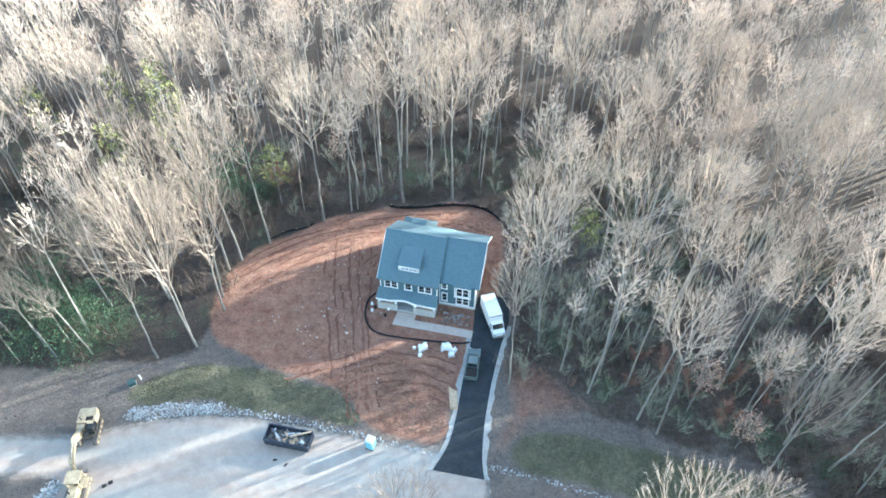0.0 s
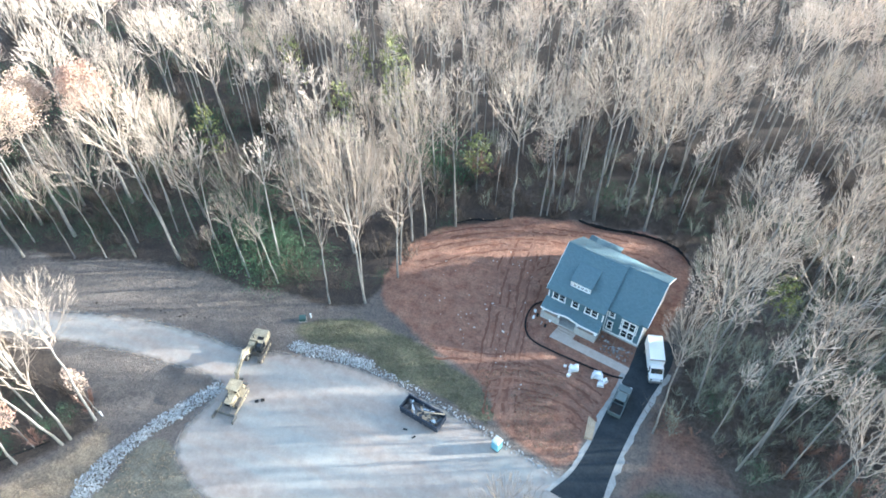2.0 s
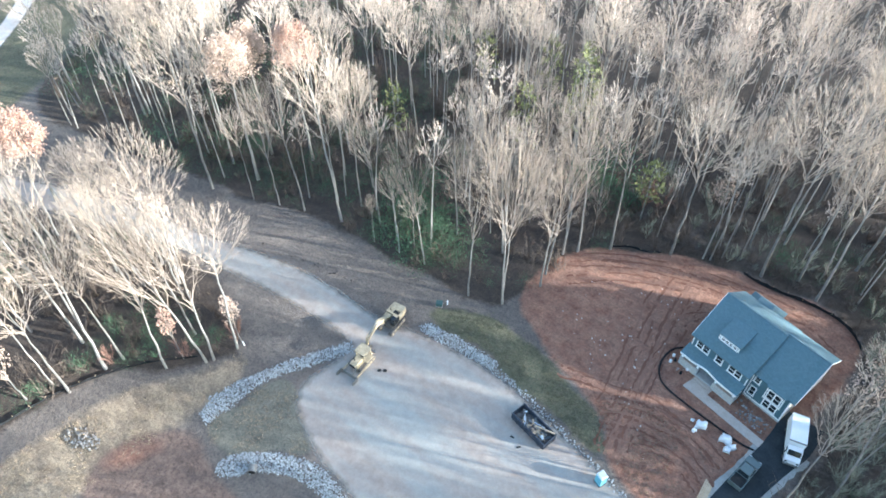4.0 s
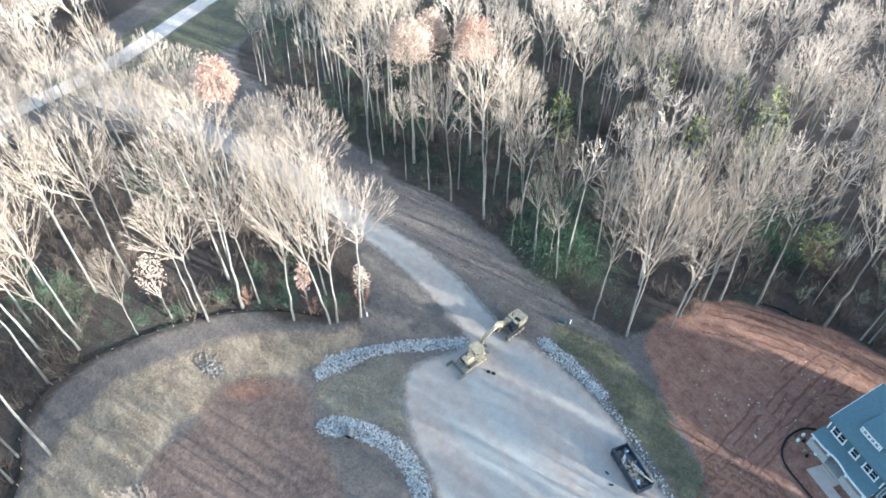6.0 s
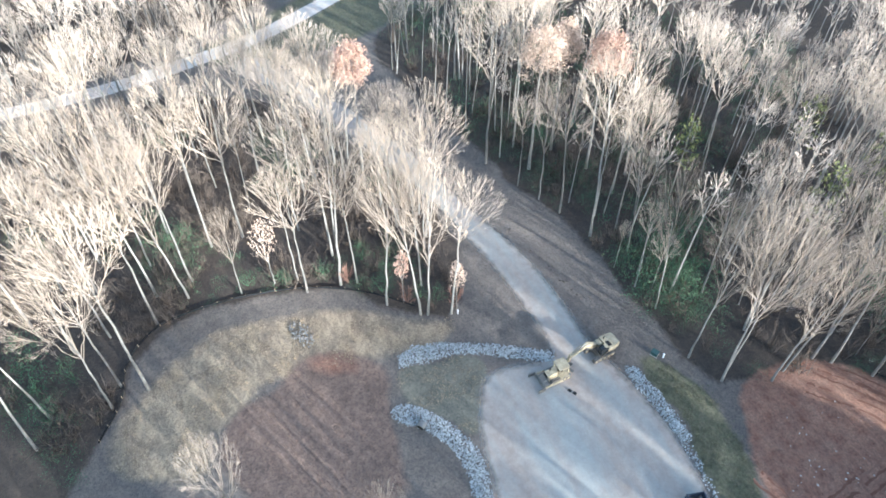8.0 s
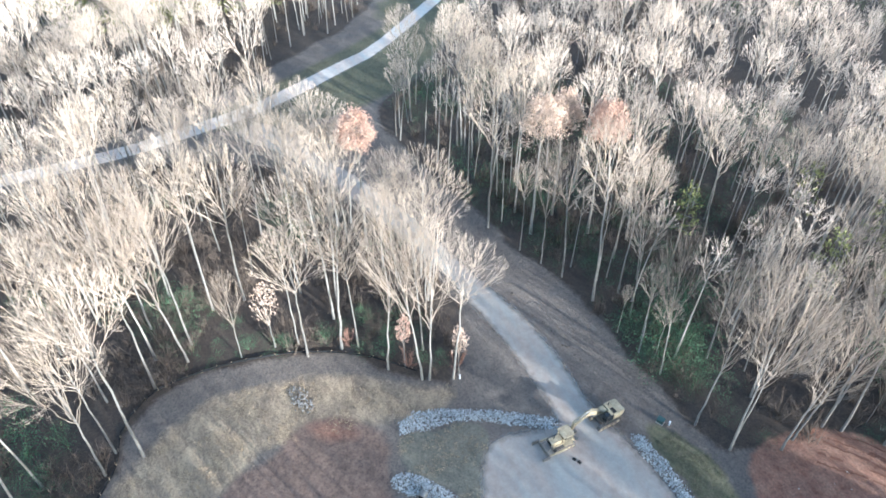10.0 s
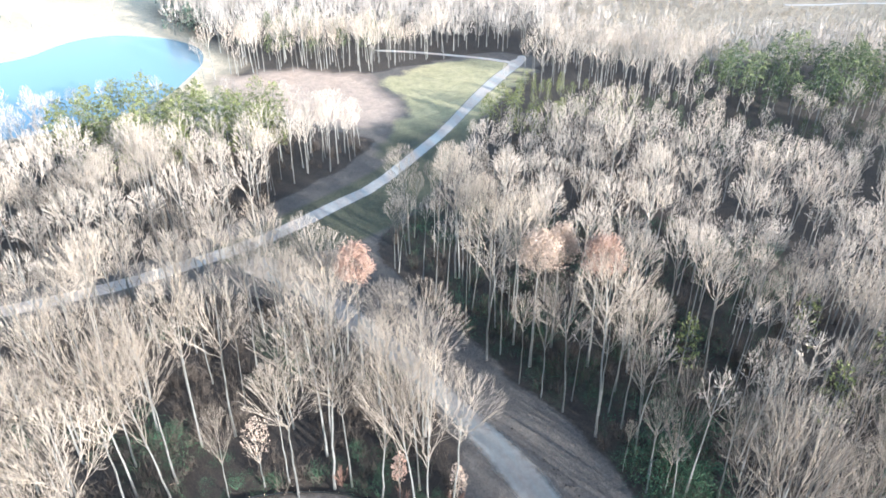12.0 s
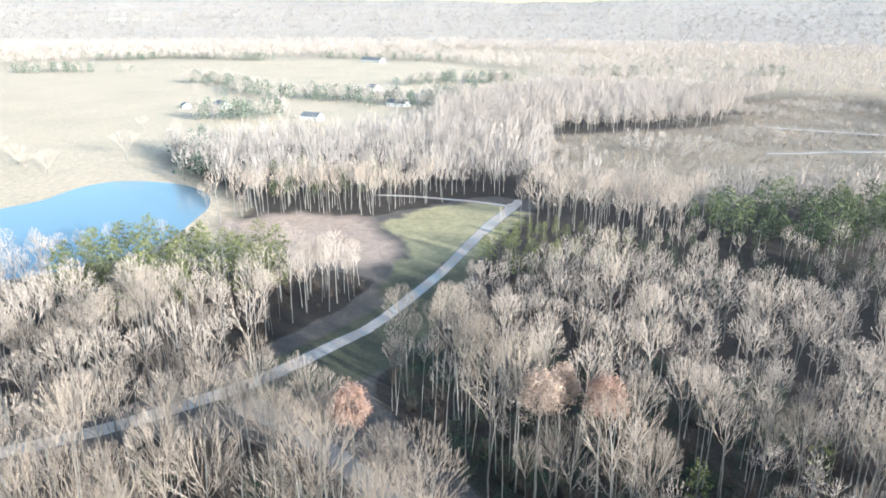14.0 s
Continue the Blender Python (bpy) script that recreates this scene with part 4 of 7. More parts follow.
slab("roof", [(-0.15, -0.1, main_z(-0.1)), (9.95, -0.1, main_z(-0.1)), (9.95, 6.55, ZR), (-0.15, 6.55, ZR)], 0.2, MAT_SHINGLE, house)
slab("roof", [(-0.15, 6.55, ZR), (9.95, 6.55, ZR), (9.95, 13.2, main_z(-0.1)), (-0.15, 13.2, main_z(-0.1))], 0.2, MAT_SHINGLE, house)
slab("roof", [(9.75, 1.12, wing_z(1.12)), (16.35, 1.12, wing_z(1.12)), (16.35, 7.0, wing_z(7.0)), (9.75, 7.0, wing_z(7.0))], 0.2, MAT_SHINGLE, house)
slab("roof", [(9.75, 7.0, wing_z(7.0)), (16.35, 7.0, wing_z(7.0)), (16.35, 12.88, wing_z(1.12)), (9.75, 12.88, wing_z(1.12))], 0.2, MAT_SHINGLE, house)
boxes("ridge_cap", [(-0.15, 9.95, 6.43, 6.67, ZR - 0.08, ZR + 0.04)], MAT_SHINGLE, house)
boxes("ridge_cap", [(9.95, 16.35, 6.88, 7.12, wing_z(7.0) - 0.08, wing_z(7.0) + 0.04)], MAT_SHINGLE, house)
for y0, z0, y1, z1, x in ((-0.1, main_z(-0.1), 6.55, ZR, -0.19), (1.12, wing_z(1.12), 7.0, wing_z(7.0), 16.35), (12.88, wing_z(1.12), 7.0, wing_z(7.0), 16.35)):
    profile("rake_board", [(y0, z0 + 0.02), (y0, z0 - 0.26), (y1, z1 - 0.26), (y1, z1 + 0.02)], x, x + 0.06, MAT_TRIM, house, "white rake board")
boxes("fascia", [(-0.15, 9.95, -0.15, -0.1, main_z(-0.1) - 0.24, main_z(-0.1) - 0.02)], MAT_SIDING, house, "blue fascia board")
boxes("fascia", [(9.95, 16.35, 1.07, 1.12, wing_z(1.12) - 0.24, wing_z(1.12) - 0.02)], MAT_SIDING, house, "blue fascia board")
boxes("gutter", [(-0.15, 9.95, -0.2, -0.15, main_z(-0.1) - 0.16, main_z(-0.1) - 0.04)], MAT_GREYPAINT, house)
for x0, x1, y0, y1, z0, z1 in ((0.28, 0.46, 0.02, 0.08, 0.4, 5.5), (9.62, 9.8, 0.02, 0.08, 0.4, 5.5), (9.8, 9.98, 1.24, 1.3, 0.4, 5.5), (15.62, 15.82, 1.24, 1.3, 0.4, 5.5)):
    boxes("corner_board", [(x0, x1, y0, y1, z0, z1)], MAT_TRIM, house, "white corner board")
boxes("water_table", [(9.98, 15.62, 1.22, 1.3, 0.38, 0.62)], MAT_TRIM, house, "white base board")
boxes("foundation", [(0.3, 9.78, 0.0, 0.08, 0, 0.4), (9.8, 15.85, 1.22, 1.3, 0, 0.36)], MAT_STONE, house, "pale stone foundation")


def window(x0, x1, y, z0, z1, panes=1):
    """A white-framed window in a front wall whose face is at y, with its panes side by side."""
    w = new("window")
    w.parent = house
    t = 0.17
    f = bmesh.new()
    for r in ((x0 - t, x1 + t, y - 0.09, y + 0.01, z1, z1 + t + 0.03), (x0 - t, x0, y - 0.07, y + 0.01, z0, z1), (x1, x1 + t, y - 0.07, y + 0.01, z0, z1)):
        box(f, *r)
    wide = (x1 - x0) / panes
    for k in range(1, panes):
        box(f, x0 + k * wide - 0.1, x0 + k * wide + 0.1, y - 0.07, y + 0.01, z0, z1)
    for k in range(panes):
        box(f, x0 + k * wide, x0 + (k + 1) * wide, y - 0.05, y + 0.01, (z0 + z1) / 2 - 0.035, (z0 + z1) / 2 + 0.035)
    solid("window_frame", f, MAT_TRIM, w)
    boxes("window_sill", [(x0 - t - 0.05, x1 + t + 0.05, y - 0.14, y + 0.01, z0 - t, z0)], MAT_TRIM, w)
    for k in range(panes):
        boxes("pane", [(x0 + k * wide + 0.06, x0 + (k + 1) * wide - 0.06, y - 0.03, y + 0.012, z0 + 0.02, z1 - 0.02)], MAT_GLASS, w, "dark glass pane")
    return w


window(1.15, 3.1, 0.08, 3.85, 5.2, 2)
window(4.5, 5.45, 0.08, 3.85, 5.2, 1)
window(6.75, 8.7, 0.08, 3.85, 5.2, 2)
window(10.35, 11.05, 1.3, 1.25, 3.0, 1)
window(10.3, 11.0, 1.3, 4.3, 5.35, 1)
window(12.75, 14.65, 1.3, 0.95, 2.55, 2)
# projecting upper bay
boxes("bay_wall", [(12.35, 15.05, 0.95, 1.3, 3.05, 5.5)], MAT_SIDING, house)
for x in (12.35, 14.91):
    boxes("bay_trim", [(x, x + 0.14, 0.89, 0.95, 3.05, 5.5)], MAT_TRIM, house, "white corner trim")
boxes("bay_trim", [(12.3, 15.1, 0.87, 0.95, 2.9, 3.1)], MAT_TRIM, house, "white sill band")
slab("bay_roof", [(12.15, 0.75, 5.74), (15.25, 0.75, 5.74), (15.25, 2.8, 7.15), (12.15, 2.8, 7.15)], 0.14, MAT_SHINGLE, house)
window(12.75, 14.65, 0.95, 3.45, 5.2, 2)
# shed dormer
boxes("dormer_wall", [(3.15, 6.45, 1.45, 4.0, 6.4, 7.85)], MAT_SIDING, house)
slab("dormer_roof", [(2.95, 1.3, 8.02), (6.65, 1.3, 8.02), (6.65, 4.75, 9.12), (2.95, 4.75, 9.12)], 0.14, MAT_SHINGLE, house)
boxes("dormer_trim", [(3.1, 6.5, 1.38, 1.45, 7.62, 7.84), (3.1, 3.28, 1.38, 1.45, 6.8, 7.62), (6.32, 6.5, 1.38, 1.45, 6.8, 7.62)], MAT_TRIM, house, "white dormer trim")
window(3.55, 6.05, 1.45, 7.0, 7.5, 4)
# front porch
slab("porch_roof", [(0.0, -1.72, 2.7), (9.95, -1.72, 2.7), (9.95, 0.1, 3.6), (0.0, 0.1, 3.6)], 0.16, MAT_SHINGLE, house)
bm = bmesh.new()
n = 28


def brow(x):
    """The front edge of the porch roof swells up over the entrance."""
    return 2.62 + (0.5 * 0.5 * (1 - math.cos(2 * math.pi * (x - 2.0) / 5.2)) if 2.0 < x < 7.2 else 0.0)


edge_x = [9.95 * k / n for k in range(n + 1)]
lo = [bm.verts.new((x, -1.80, brow(x) + 0.06)) for x in edge_x]
hi = [bm.verts.new((x, -0.55, 3.3 + 0.3 * (brow(x) - 2.62))) for x in edge_x]
dn = [bm.verts.new((x, -1.80, brow(x) - 0.02)) for x in edge_x]
for k in range(n):
    bm.faces.new((lo[k], lo[k + 1], hi[k + 1], hi[k]))
    bm.faces.new((dn[k], dn[k + 1], lo[k + 1], lo[k]))
solid("porch_eyebrow", bm, MAT_SHINGLE, house, "curved shingled eyebrow over the entrance")
bm = bmesh.new()
rows_b = [[bm.verts.new((x, y_, brow(x) + z_)) for x in edge_x] for y_, z_ in ((-1.87, 0.07), (-1.87, -0.24), (-1.66, -0.24), (-1.66, 0.07))]
for a, c in ((0, 1), (1, 2), (2, 3), (3, 0)):
    for k in range(n):
        bm.faces.new((rows_b[a][k], rows_b[a][k + 1], rows_b[c][k + 1], rows_b[c][k]))
solid("porch_beam", bm, MAT_TRIM, house, "white curved porch fascia")
for x0, x1 in ((0.2, 3.35), (6.3, 9.8)):
    boxes("porch_wall", [(x0, x1, -1.72, -1.46, 0.42, 1.55)], MAT_STONE, house, "pale stone-faced porch wall")
    boxes("wall_cap", [(x0 - 0.05, x1 + 0.05, -1.78, -1.40, 1.55, 1.63)], MAT_CONCRETE, house, "concrete wall cap")
boxes("porch_end", [(9.55, 9.8, -1.46, 0.0, 0.42, 1.55)], MAT_STONE, house, "pale stone-faced porch wall")
boxes("porch_end", [(0.2, 0.45, -1.46, 0.0, 0.42, 1.55)], MAT_STONE, house, "pale stone-faced porch wall")
boxes("porch_floor", [(0.2, 9.8, -1.75, 0.0, 0.0, 0.42)], MAT_STONE, house, "grey stone porch base")
for x in (0.3, 3.05, 6.3, 9.4):
    boxes("porch_post", [(x, x + 0.32, -1.66, -1.34, 1.75, 2.45)], MAT_TRIM, house, "white porch post", 0.03)
    boxes("stone_pier", [(x - 0.12, x + 0.44, -1.80, -1.20, 0.42, 1.75)], MAT_STONE, house, "stone pier", 0.03)
boxes("door", [(4.3, 5.3, 0.0, 0.08, 0.42, 2.5)], simple("door_wood", (0.16, 0.08, 0.05), (0.26, 0.14, 0.09), 2.0, 0.5), house, "dark wooden front door")
window(1.2, 3.0, 0.08, 1.1, 2.6, 2)
window(6.9, 8.8, 0.08, 1.1, 2.6, 2)
boxes("porch_step", [(3.6, 6.2, -2.25, -1.75, 0, 0.28), (3.6, 6.2, -2.7, -2.25, 0, 0.14)], MAT_CONCRETE, house, "concrete steps")
# low hipped roof over the back room
boxes("back_wall", [(0.9, 6.0, 12.65, 15.3, 0, 4.3)], MAT_SIDING, house)
bm = bmesh.new()
a = [bm.verts.new(p) for p in ((0.5, 12.4, 4.35), (6.4, 12.4, 4.35), (6.4, 15.7, 4.35), (0.5, 15.7, 4.35), (2.2, 14.0, 5.9), (4.7, 14.0, 5.9), (2.2, 12.4, 5.9), (4.7, 12.4, 5.9))]
for f in ((3, 2, 5, 4), (0, 3, 4, 6), (2, 1, 7, 5), (4, 5, 7, 6), (0, 1, 2, 3), (0, 6, 7, 1)):
    bm.faces.new([a[k] for k in f])
solid("back_roof", bm, MAT_SHINGLE, house)
for x in (2.0, 11.5):
    bm = bmesh.new()
    cyl(bm, 0.06, 0.06, 0.5, Matrix.Translation((x, 8.0, main_z(5.1) + 0.05)), 8)
    solid("vent_pipe", bm, MAT_STEEL, house)

# ---- concrete walk, driveway ----
me = prism("front_walk", [(-8.1, 65.2), (-5.2, 64.6), (0.2, 63.5), (4.7, 62.6), (5.0, 64.0), (0.6, 64.95), (-4.5, 66.0), (-4.2, 67.3), (-7.2, 67.95)], 0, 0.09, MAT_CONCRETE)
tagged(new("pavement", me), "new pinkish concrete walk from porch to driveway", "path", kind="structure")
DRIVE_L = [(5.3, 71.0), (5.2, 66.5), (4.6, 62.2), (3.6, 57.0), (2.8, 52.5), (2.2, 48.8), (1.0, 44.4), (-1.1, 40.7)]
DRIVE_R = [(6.0, 39.4), (5.8, 42.5), (6.2, 47.0), (6.9, 51.2), (7.9, 56.0), (9.4, 61.6), (10.8, 66.0), (11.0, 71.0)]
drive_l, drive_r = curve_through(DRIVE_L, 5), curve_through(DRIVE_R, 5)
outline = [tuple(p) for p in drive_l] + [tuple(p) for p in drive_r]
me = prism("driveway", outline, -0.02, 0.07, MAT_ASPHALT)
tagged(new("driveway", me), "fresh dark asphalt driveway flaring at the road", "driveway", kind="structure")
for side, line, sgn in (("left", drive_l[8:], -1), ("right", drive_r[:-6], 1)):
    p = np.array(line)
    t = np.gradient(p, axis=0)
    t /= np.linalg.norm(t, axis=1, keepdims=True)
    nrm = np.stack([t[:, 1], -t[:, 0]], -1)
    r = np.random.default_rng(8)
    outer = p + nrm * (0.75 + 0.3 * r.uniform(-1, 1, (len(p), 1)))
    if side == "left":
        outer = p + nrm * 0 + np.stack([-np.ones(len(p)), -0.1 * np.ones(len(p))], -1) * (0.75 + 0.3 * r.uniform(-1, 1, (len(p), 1)))
        inner = p + np.array([0.15, 0])
    else:
        outer = p + np.stack([np.ones(len(p)), -0.1 * np.ones(len(p))], -1) * (0.75 + 0.3 * r.uniform(-1, 1, (len(p), 1)))
        inner = p - np.array([0.15, 0])
    me = prism("driveway_shoulder", [tuple(q) for q in inner] + [tuple(q) for q in outer[::-1]], -0.02, 0.03, MAT_SHOULDER)
    tagged(new("driveway_shoulder", me), "pale gravel strip beside the asphalt driveway", "shoulder", kind="structure")


# ---- vehicles ----
def wheel(parent, x, y, r, w):
    tyre_m = Matrix.Translation((x, y, r)) @ Matrix.Rotation(math.pi / 2, 4, 'Y')
    wh = new("wheel")
    wh.parent = parent
    bm = bmesh.new()
    cyl(bm, r, r, w, tyre_m, 18)
    solid("tyre", bm, MAT_RUBBER, wh, bevel=0.03)
    bm = bmesh.new()
    cyl(bm, r * 0.55, r * 0.55, w + 0.03, tyre_m, 12)
    solid("rim", bm, MAT_STEEL, wh)


truck = tagged(new("box_truck"), "white box truck parked on the driveway beside the house", "truck")
truck.matrix_basis = pose(8.15, 65.9, 0.07, 0, 0, 195)       # local +y is the front
boxes("cargo_box", [(-1.12, 1.12, -3.3, 1.35, 0.95, 3.25)], MAT_WHITE, truck, "white cargo box", 0.04)
profile("cab", [(1.45, 0.55), (1.45, 2.35), (2.2, 2.4), (2.65, 1.6), (3.35, 1.4), (3.45, 0.55)], -0.98, 0.98, MAT_WHITE, truck, "white cab")
profile("windscreen", [(2.25, 2.33), (2.3, 2.36), (2.70, 1.64), (2.66, 1.60)], -0.85, 0.85, MAT_GLASS, truck, "dark windscreen")
for s in (-1, 1):
    profile("side_window", [(1.7, 1.6), (1.7, 2.2), (2.15, 2.22), (2.45, 1.6)], s * 0.985 - 0.01, s * 0.985 + 0.01, MAT_GLASS, truck)
    boxes("mirror", [(s * 1.2 - 0.07, s * 1.2 + 0.07, 2.35, 2.5, 1.5, 1.95)], MAT_RUBBER, truck)
    boxes("headlight", [(s * 0.75 - 0.14, s * 0.75 + 0.14, 3.38, 3.46, 0.95, 1.15)], MAT_GLASS, truck)
    wheel(truck, s * 0.9, 2.45, 0.4, 0.25)
    wheel(truck, s * 0.88, -2.0, 0.4, 0.42)
boxes("chassis", [(-0.5, 0.5, -3.2, 3.2, 0.5, 0.95)], MAT_RUBBER, truck)
boxes("bumper", [(-1.0, 1.0, 3.42, 3.6, 0.45, 0.75)], MAT_STEEL, truck, "", 0.02)
for y in (-3.26, 1.32):
    boxes("roof_edge", [(-1.14, 1.14, y - 0.06, y + 0.06, 3.1, 3.28)], MAT_STEEL, truck)

pickup = tagged(new("pickup_truck"), "grey-green pickup truck parked on the driveway", "truck")
pickup.matrix_basis = pose(4.75, 57.4, 0.07, 0, 0, -8)
profile("body", [(-2.75, 0.45), (-2.75, 1.12), (-0.75, 1.14), (1.05, 1.14), (2.5, 1.02), (2.75, 0.85), (2.75, 0.45)], -0.98, 0.98, MAT_GREYPAINT, pickup)
bm = bmesh.new()
c = [bm.verts.new(p) for p in ((-0.9, -0.85, 1.14), (0.9, -0.85, 1.14), (0.9, 1.45, 1.12), (-0.9, 1.45, 1.12), (-0.74, -0.65, 1.85), (0.74, -0.65, 1.85), (0.74, 0.75, 1.85), (-0.74, 0.75, 1.85))]
for f in ((0, 1, 5, 4), (1, 2, 6, 5), (2, 3, 7, 6), (3, 0, 4, 7), (4, 5, 6, 7)):
    bm.faces.new([c[k] for k in f])
solid("cab", bm, MAT_GREYPAINT, pickup, bevel=0.04)
slab("windscreen", [(-0.78, 1.41, 1.2), (0.78, 1.41, 1.2), (0.66, 0.84, 1.82), (-0.66, 0.84, 1.82)], 0.03, MAT_GLASS, pickup, "dark windscreen")
slab("rear_window", [(-0.74, -0.86, 1.24), (0.74, -0.86, 1.24), (0.66, -0.72, 1.78), (-0.66, -0.72, 1.78)], 0.03, MAT_GLASS, pickup)
boxes("cargo_bed", [(-0.86, 0.86, -2.62, -0.98, 1.12, 1.152)], MAT_RUBBER, pickup, "dark cargo bed")
for s in (-1, 1):
    boxes("bed_rail", [(s * 0.93 - 0.06, s * 0.93 + 0.06, -2.75, -0.95, 1.12, 1.32)], MAT_GREYPAINT, pickup)
    slab("side_window", [(s * 0.885, -0.6, 1.3), (s * 0.885, 1.1, 1.3), (s * 0.80, 0.65, 1.75), (s * 0.80, -0.5, 1.75)], 0.03, MAT_GLASS, pickup)
    boxes("headlight", [(s * 0.72 - 0.18, s * 0.72 + 0.18, 2.7, 2.77, 0.72, 0.9)], MAT_TRIM, pickup)
    wheel(pickup, s * 0.86, 1.75, 0.38, 0.26)
    wheel(pickup, s * 0.86, -1.7, 0.38, 0.26)
boxes("tailgate", [(-0.9, 0.9, -2.79, -2.7, 0.75, 1.32)], MAT_GREYPAINT, pickup)
boxes("bumper", [(-0.95, 0.95, 2.73, 2.88, 0.42, 0.66)], MAT_STEEL, pickup, "", 0.02)

# ---- roll-off container with rubbish ----
dump = tagged(new("dumpster"), "dark blue open roll-off dumpster filled with building debris", "dumpster")
dump.matrix_basis = pose(-21.35, 44.8, 0.012, 0, 0, -11)
L, W, HH = 3.2, 1.2, 1.55
boxes("floor_plate", [(-L, L, -W, W, 0.15, 0.28)], MAT_DUMP, dump)
for s in (-1, 1):
    boxes("side_wall", [(-L, L, s * W - 0.05, s * W + 0.05, 0.2, HH)], MAT_DUMP, dump)
    boxes("end_wall", [(s * L - 0.05, s * L + 0.05, -W, W, 0.2, HH - 0.05)], MAT_DUMP, dump)
    boxes("top_rail", [(-L - 0.06, L + 0.06, s * W - 0.09, s * W + 0.09, HH - 0.06, HH + 0.08)], MAT_DUMP, dump, "rim rail", 0.02)
    for k in range(8):
        x = -L + 0.35 + k * (2 * L - 0.7) / 7
        boxes("rib", [(x - 0.06, x + 0.06, s * (W + 0.1) - 0.06, s * (W + 0.1) + 0.06, 0.2, HH - 0.06)], MAT_DUMP, dump)
    for e in (-1, 1):
        bm = bmesh.new()
        cyl(bm, 0.12, 0.12, 0.25, Matrix.Translation((e * (L - 0.5), s * 0.7, 0.12)) @ Matrix.Rotation(math.pi / 2, 4, 'X'), 10)
        solid("roller", bm, MAT_STEEL, dump)
r = np.random.default_rng(31)
debris_mats = [MAT_LUMBER, MAT_PLASTIC, MAT_STEEL, MAT_LUMBER, MAT_DARKROOF]
for k in range(46):
    l_, w_ = r.uniform(0.3, 2.2 if k % 3 else 1.0), r.uniform(0.08, 0.35)
    m = pose(r.uniform(-2.6, 2.7), r.uniform(-0.8, 0.8), r.uniform(0.5, 1.15), r.normal(0, 14), r.normal(0, 12), r.uniform(0, 180))
    bm = bmesh.new()
    box(bm, -l_ / 2 * 0.8, l_ / 2 * 0.8, -w_ / 2, w_ / 2, -0.03, 0.05, m)
    ob = solid("debris", bm, debris_mats[k % 5], dump)
bm = bmesh.new()
bmesh.ops.create_grid(bm, x_segments=24, y_segments=10, size=1, matrix=Matrix.Diagonal((L - 0.08, W - 0.08, 1, 1)))
for vert in bm.verts:
    vert.co.z = 0.55 + 0.45 * noise.noise(vert.co * 1.3) + 0.2 * noise.noise(vert.co * 4)
solid("rubble", bm, simple("rubble_mix", (0.06, 0.05, 0.045), (0.32, 0.28, 0.25), 2.0, 0.95), dump)
board = tagged(boxes("board", [(-1.5, 1.5, -0.12, 0.12, 0, 0.06)], MAT_LUMBER), "long raw board lying across the dumpster rim", "board")
board.matrix_basis = pose(-19.6, 45.0, 1.64, 0, 0, 14)
for x, y, a in ((-22.9, 41.9, 10), (-21.3, 41.2, 50)):
    s = tagged(boxes("scrap", [(-0.3, 0.3, -0.12, 0.12, 0, 0.1)], MAT_RUBBER, None, "", 0.03), "small dark scrap lying on the gravel", "scrap")
    s.matrix_basis = pose(x, y, 0.012, 0, 0, a)

# ---- portable toilet ----
john = tagged(new("portable_toilet"), "turquoise portable toilet with a white roof beside the gravel road", "toilet")
john.matrix_basis = pose(-9.8, 44.1, 0, 0, 0, -20)
boxes("skid", [(-0.6, 0.6, -0.6, 0.6, 0, 0.14)], MAT_RUBBER, john)
boxes("cabin", [(-0.56, 0.56, -0.56, 0.56, 0.14, 2.1)], MAT_TOILET, john, "", 0.04)
boxes("door", [(-0.4, 0.4, -0.6, -0.555, 0.2, 1.98)], MAT_TOILET, john, "", 0.015)
bm = bmesh.new()
vs = box(bm, -0.6, 0.6, -0.6, 0.6, 2.1, 2.36)
for q in vs:
    if q.co.z > 2.2:
        q.co.x *= 0.72
        q.co.y *= 0.72
solid("roof", bm, MAT_WHITE, john, "translucent white roof", 0.03)
bm = bmesh.new()
cyl(bm, 0.05, 0.05, 0.5, Matrix.Translation((0.42, 0.42, 2.4)), 8)
solid("vent_pipe", bm, MAT_RUBBER, john)


# ---- earth-moving machines ----
def track(parent, x, y0, y1, w, h, z=0.0):
    """A crawler track: a belt with rounded ends, its shoes and rollers."""
    tr = new("track")
    tr.parent = parent
    bm = bmesh.new()
    r_ = h / 2
    ring = []
    for k in range(9):
        a_ = math.pi / 2 + math.pi * k / 8
        ring.append((y0 + r_ + r_ * math.cos(a_), z + r_ + r_ * math.sin(a_)))
    for k in range(9):
        a_ = -math.pi / 2 + math.pi * k / 8
        ring.append((y1 - r_ + r_ * math.cos(a_), z + r_ + r_ * math.sin(a_)))
    bm.free()
    belt = profile("belt", ring, x - w / 2, x + w / 2, MAT_TRACK, tr)
    n_ = int((y1 - y0) / 0.24)
    bm = bmesh.new()
    for k in range(n_):
        y = y0 + r_ * 0.6 + (y1 - y0 - r_ * 1.2) * k / (n_ - 1)
        box(bm, x - w / 2 - 0.02, x + w / 2 + 0.02, y - 0.05, y + 0.05, z + h - 0.02, z + h + 0.05)
    solid("track_shoes", bm, MAT_STEEL, tr)
    bm = bmesh.new()
    for k in range(5):
        cyl(bm, h * 0.24, h * 0.24, w + 0.06, Matrix.Translation((x, y0 + r_ + (y1 - y0 - h) * k / 4, z + h * 0.42)) @ Matrix.Rotation(math.pi / 2, 4, 'Y'), 10)
    solid("rollers", bm, MAT_YELLOW, tr)
    return tr


